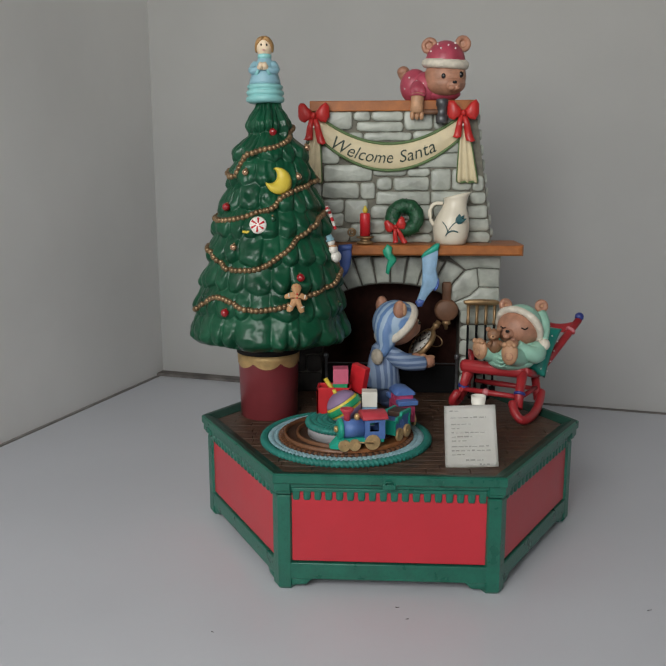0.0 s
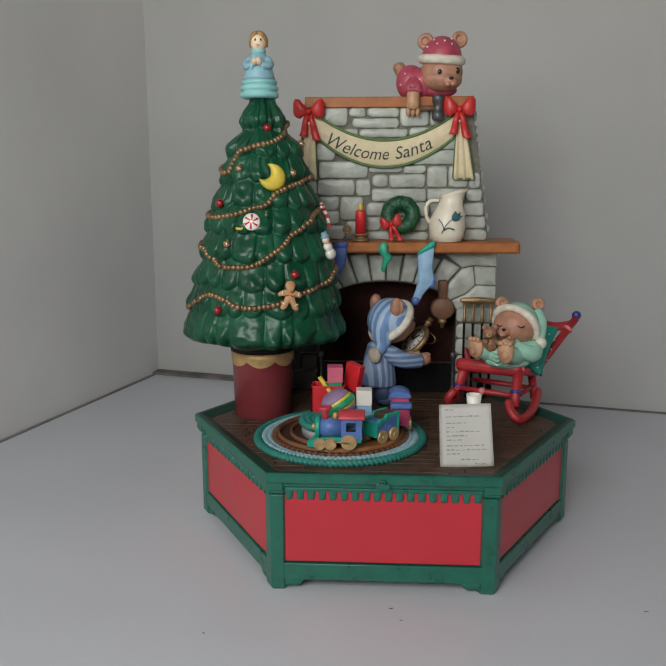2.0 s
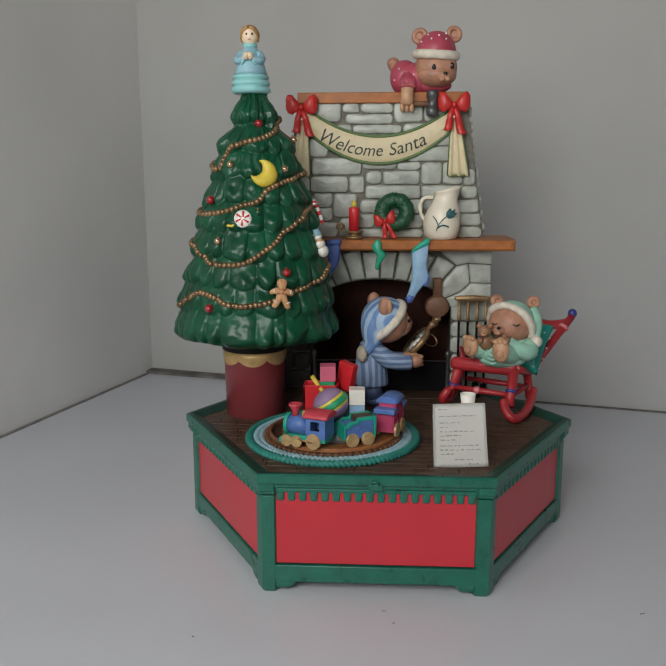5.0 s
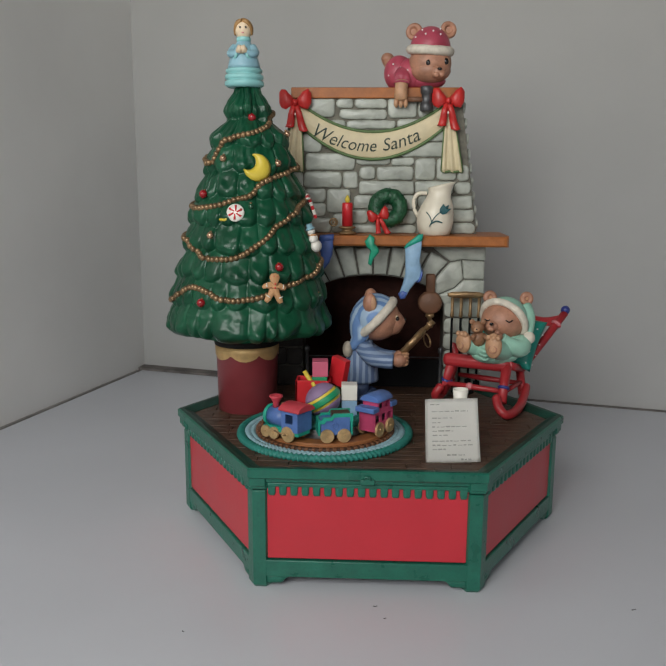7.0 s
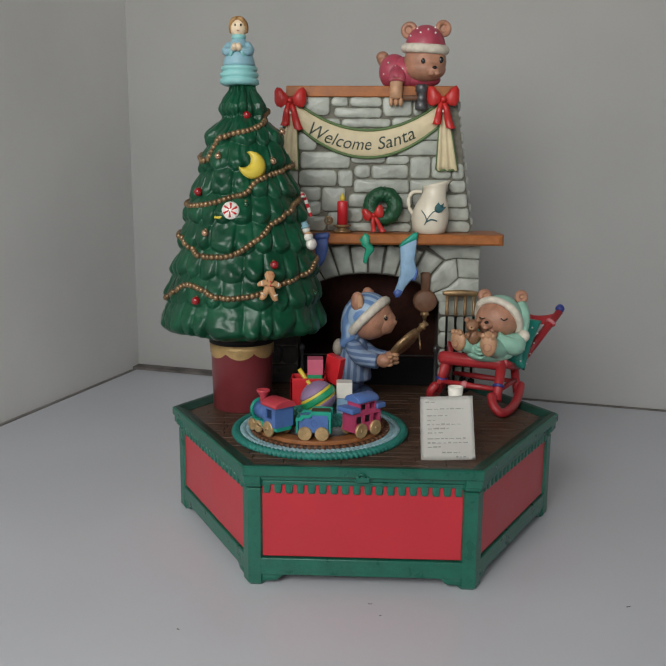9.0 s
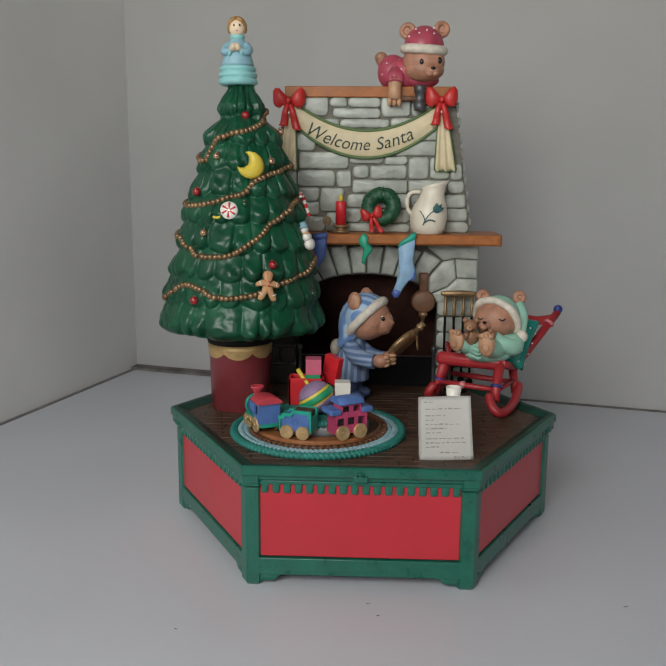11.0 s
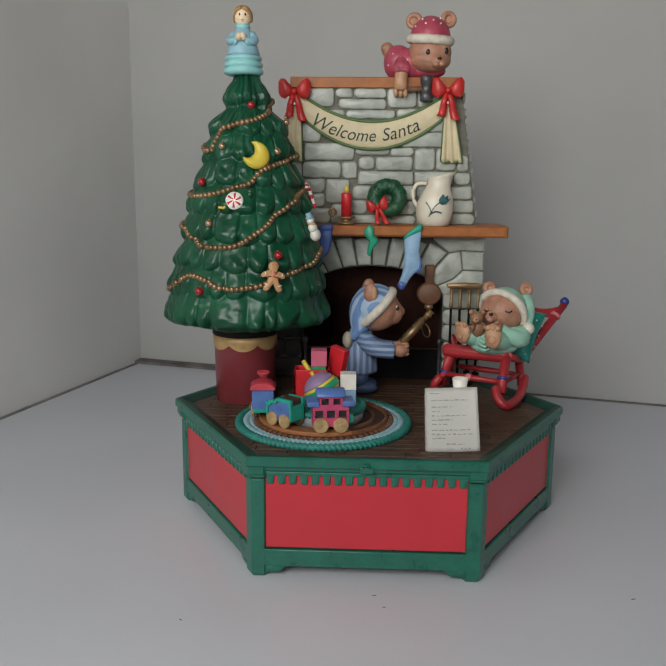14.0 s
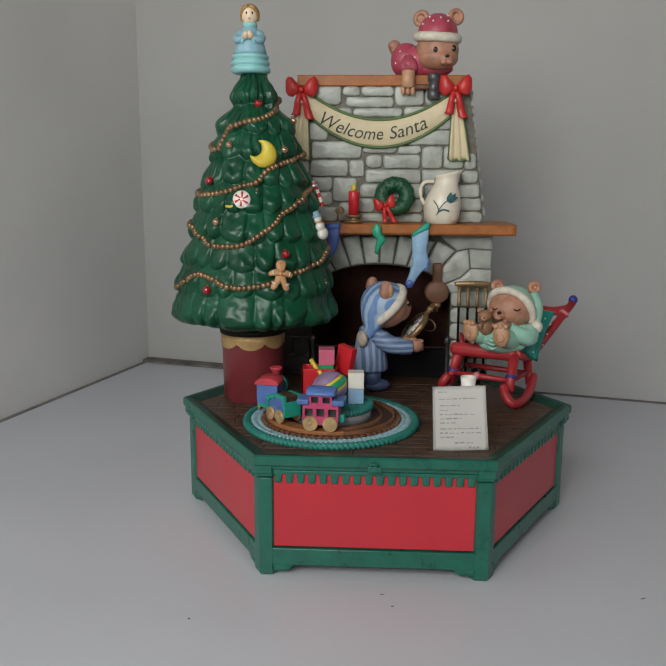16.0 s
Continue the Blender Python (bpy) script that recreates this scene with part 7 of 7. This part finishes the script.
def build_caboose():
    cab = thing("toy_caboose", "magenta toy caboose with blue roofs and open windows", "toy caboose", "toy train")
    t = 0.0010

    for s in (-1, 1):
        low = [(c - 0.0022, c + 0.0022, 0.0082, 0.0124) for c in (-0.0064, 0.0, 0.0064)]
        pierced("side_wall", cab, TOY_PINK, s * 0.0046, -0.0098, 0.0098, 0.0034, 0.0144, low)
        high = [(c - 0.0020, c + 0.0020, 0.0156, 0.0190) for c in (-0.0032, 0.0032)]
        pierced("side_wall", cab, TOY_PINK, s * 0.0046, -0.0062, 0.0062, 0.0144, 0.0203, high)
    for x in (-0.0093, 0.0093):
        bm = bmesh.new()
        box(bm, (t, 0.0090, 0.0110), pose(x, 0, 0.0034))
        part("end_wall", bm, TOY_PINK, cab)
    for x in (-0.0057, 0.0057):
        bm = bmesh.new()
        box(bm, (t, 0.0090, 0.0060), pose(x, 0, 0.0144))
        part("end_wall", bm, TOY_PINK, cab)
    bm = bmesh.new()
    box(bm, (0.0186, 0.0070, 0.0040), pose(0, 0, 0.0036))
    box(bm, (0.0186, 0.0012, 0.0105), pose(0, 0, 0.0036))
    box(bm, (0.0110, 0.0012, 0.0055), pose(0, 0, 0.0143))
    part("inside", bm, STEEL, cab, "dark grey inside")
    for x in (-0.0096, 0.0096):
        bm = bmesh.new()
        box(bm, (0.0066, 0.0124, 0.0030), pose(x, 0, 0.0146), bevel=0.0006)
        part("roof", bm, TOY_BLUE, cab, "blue end roof")
    bm = bmesh.new()
    rows = []
    for x, low in ((-0.0078, 0.0005), (-0.0072, 0), (0.0072, 0), (0.0078, 0.0005)):
        rows.append([bm.verts.new((x, (0.0064 - low) * math.cos(a), 0.0200 + (0.0038 - low) * math.sin(a))) for a in [math.pi * i / 14 for i in range(15)]])
    grid_faces(bm, rows)
    bm.faces.new(rows[0][::-1]), bm.faces.new(rows[-1])
    bmesh.ops.recalc_face_normals(bm, faces=bm.faces)
    part("cupola_roof", bm, TOY_BLUE, cab, "blue cupola roof")
    bm = bmesh.new()
    box(bm, (0.0030, 0.0040, 0.0042), pose(-0.0112, 0, 0.0044), bevel=0.0005)
    part("buffer", bm, TOY_TEAL, cab, "teal buffer")
    wheels(cab, ((-0.0054, 0.0042), (0.0054, 0.0042)), 0.0048)
    return cab


def build_carrier():
    car = thing("track_carrier", "curved orange-brown strip joining the toy train", "toy track")
    bm = bmesh.new()
    rows = []
    for i in range(41):
        a = math.radians(-10 + 122 * i / 40)
        rows.append([bm.verts.new((r * math.cos(a), r * math.sin(a), z)) for r, z in ((0.0284, 0.0), (0.0284, 0.0018), (0.0352, 0.0018), (0.0357, 0.0012), (0.0357, 0.0))])
    grid_faces(bm, rows, smooth=False)
    bm.faces.new(rows[0][::-1]), bm.faces.new(rows[-1])
    bmesh.ops.recalc_face_normals(bm, faces=bm.faces)
    part("strip", bm, TRACK_WOOD, car)
    return car


def build_specks():
    rng = random.Random(21)
    for p in ((-0.0811, -0.1386), (0.0047, -0.1115), (0.0090, -0.1214), (0.1265, -0.1079)):
        bm = bmesh.new()
        pts = [(p[0] + rng.uniform(-0.0012, 0.0012), p[1] + rng.uniform(-0.0012, 0.0012), 0.0004) for _ in range(3)]
        tube(bm, pts, 0.00015, 6)
        single("lint_speck", bm, STEEL, "tiny dark lint speck lying on the white table", "lint", "specks of lint", (p[0], p[1], 0.0))


build_tree_top()
build_garland()
build_ornaments()
build_banner()
bow_shape(pose(0.0474, FRONT - 0.0066, 0.2475), 0.0102, "ribbon_bow", "red ribbon bow pinned over the banner's end")
bow_shape(pose(-0.0496, FRONT - 0.0066, 0.2464), 0.0102, "ribbon_bow", "red ribbon bow pinned over the banner's end")
build_mantel_things()
build_hearth_things()
build_chimney_bear()
build_rocking_chair()
build_rug()
build_toys()
BEAR, WATCH = build_standing_bear()
ENGINE, TENDER, CABOOSE, CARRIER = build_engine(), build_tender(), build_caboose(), build_carrier()
for car, size in ((TENDER, 0.96), (CABOOSE, 0.94)):
    for piece in car.children_recursive:
        piece.data.transform(Matrix.Scale(size, 4))
build_specks()


# ---- what moves ----
def motions():
    times = [i * 0.5 for i in range(33)]
    # the bear swings to and fro on its pivot
    turn = [(t, 8 + 27 * math.cos(2 * math.pi * (t - 1.8) / 17.0)) for t in times]
    for ob in (BEAR, WATCH):
        walk(ob, [(t, pose(BEAR_PIVOT.x, BEAR_PIVOT.y, BEAR_PIVOT.z, 0, 0, a)) for t, a in turn])
    # the train runs clockwise round the stand
    rail_z = DECK + 0.0054
    for ob, start, radius, back in ((ENGINE, 284.5, 0.0334, 0.0018), (TENDER, 331.0, 0.0314, 0.0030), (CABOOSE, 377.0, 0.0334, 0.0036)):
        rows = []
        for t in times:
            a = math.radians(start - 7.05 * t)
            rows.append((t, pose(RUG.x + radius * math.cos(a), RUG.y + back + radius * math.sin(a), rail_z, 0, 0, math.degrees(a) - 90)))
        walk(ob, rows)
    walk(CARRIER, [(t, pose(RUG.x, RUG.y, rail_z - 0.0017, 0, 0, 284.0 - 7.05 * t)) for t in times])


motions()
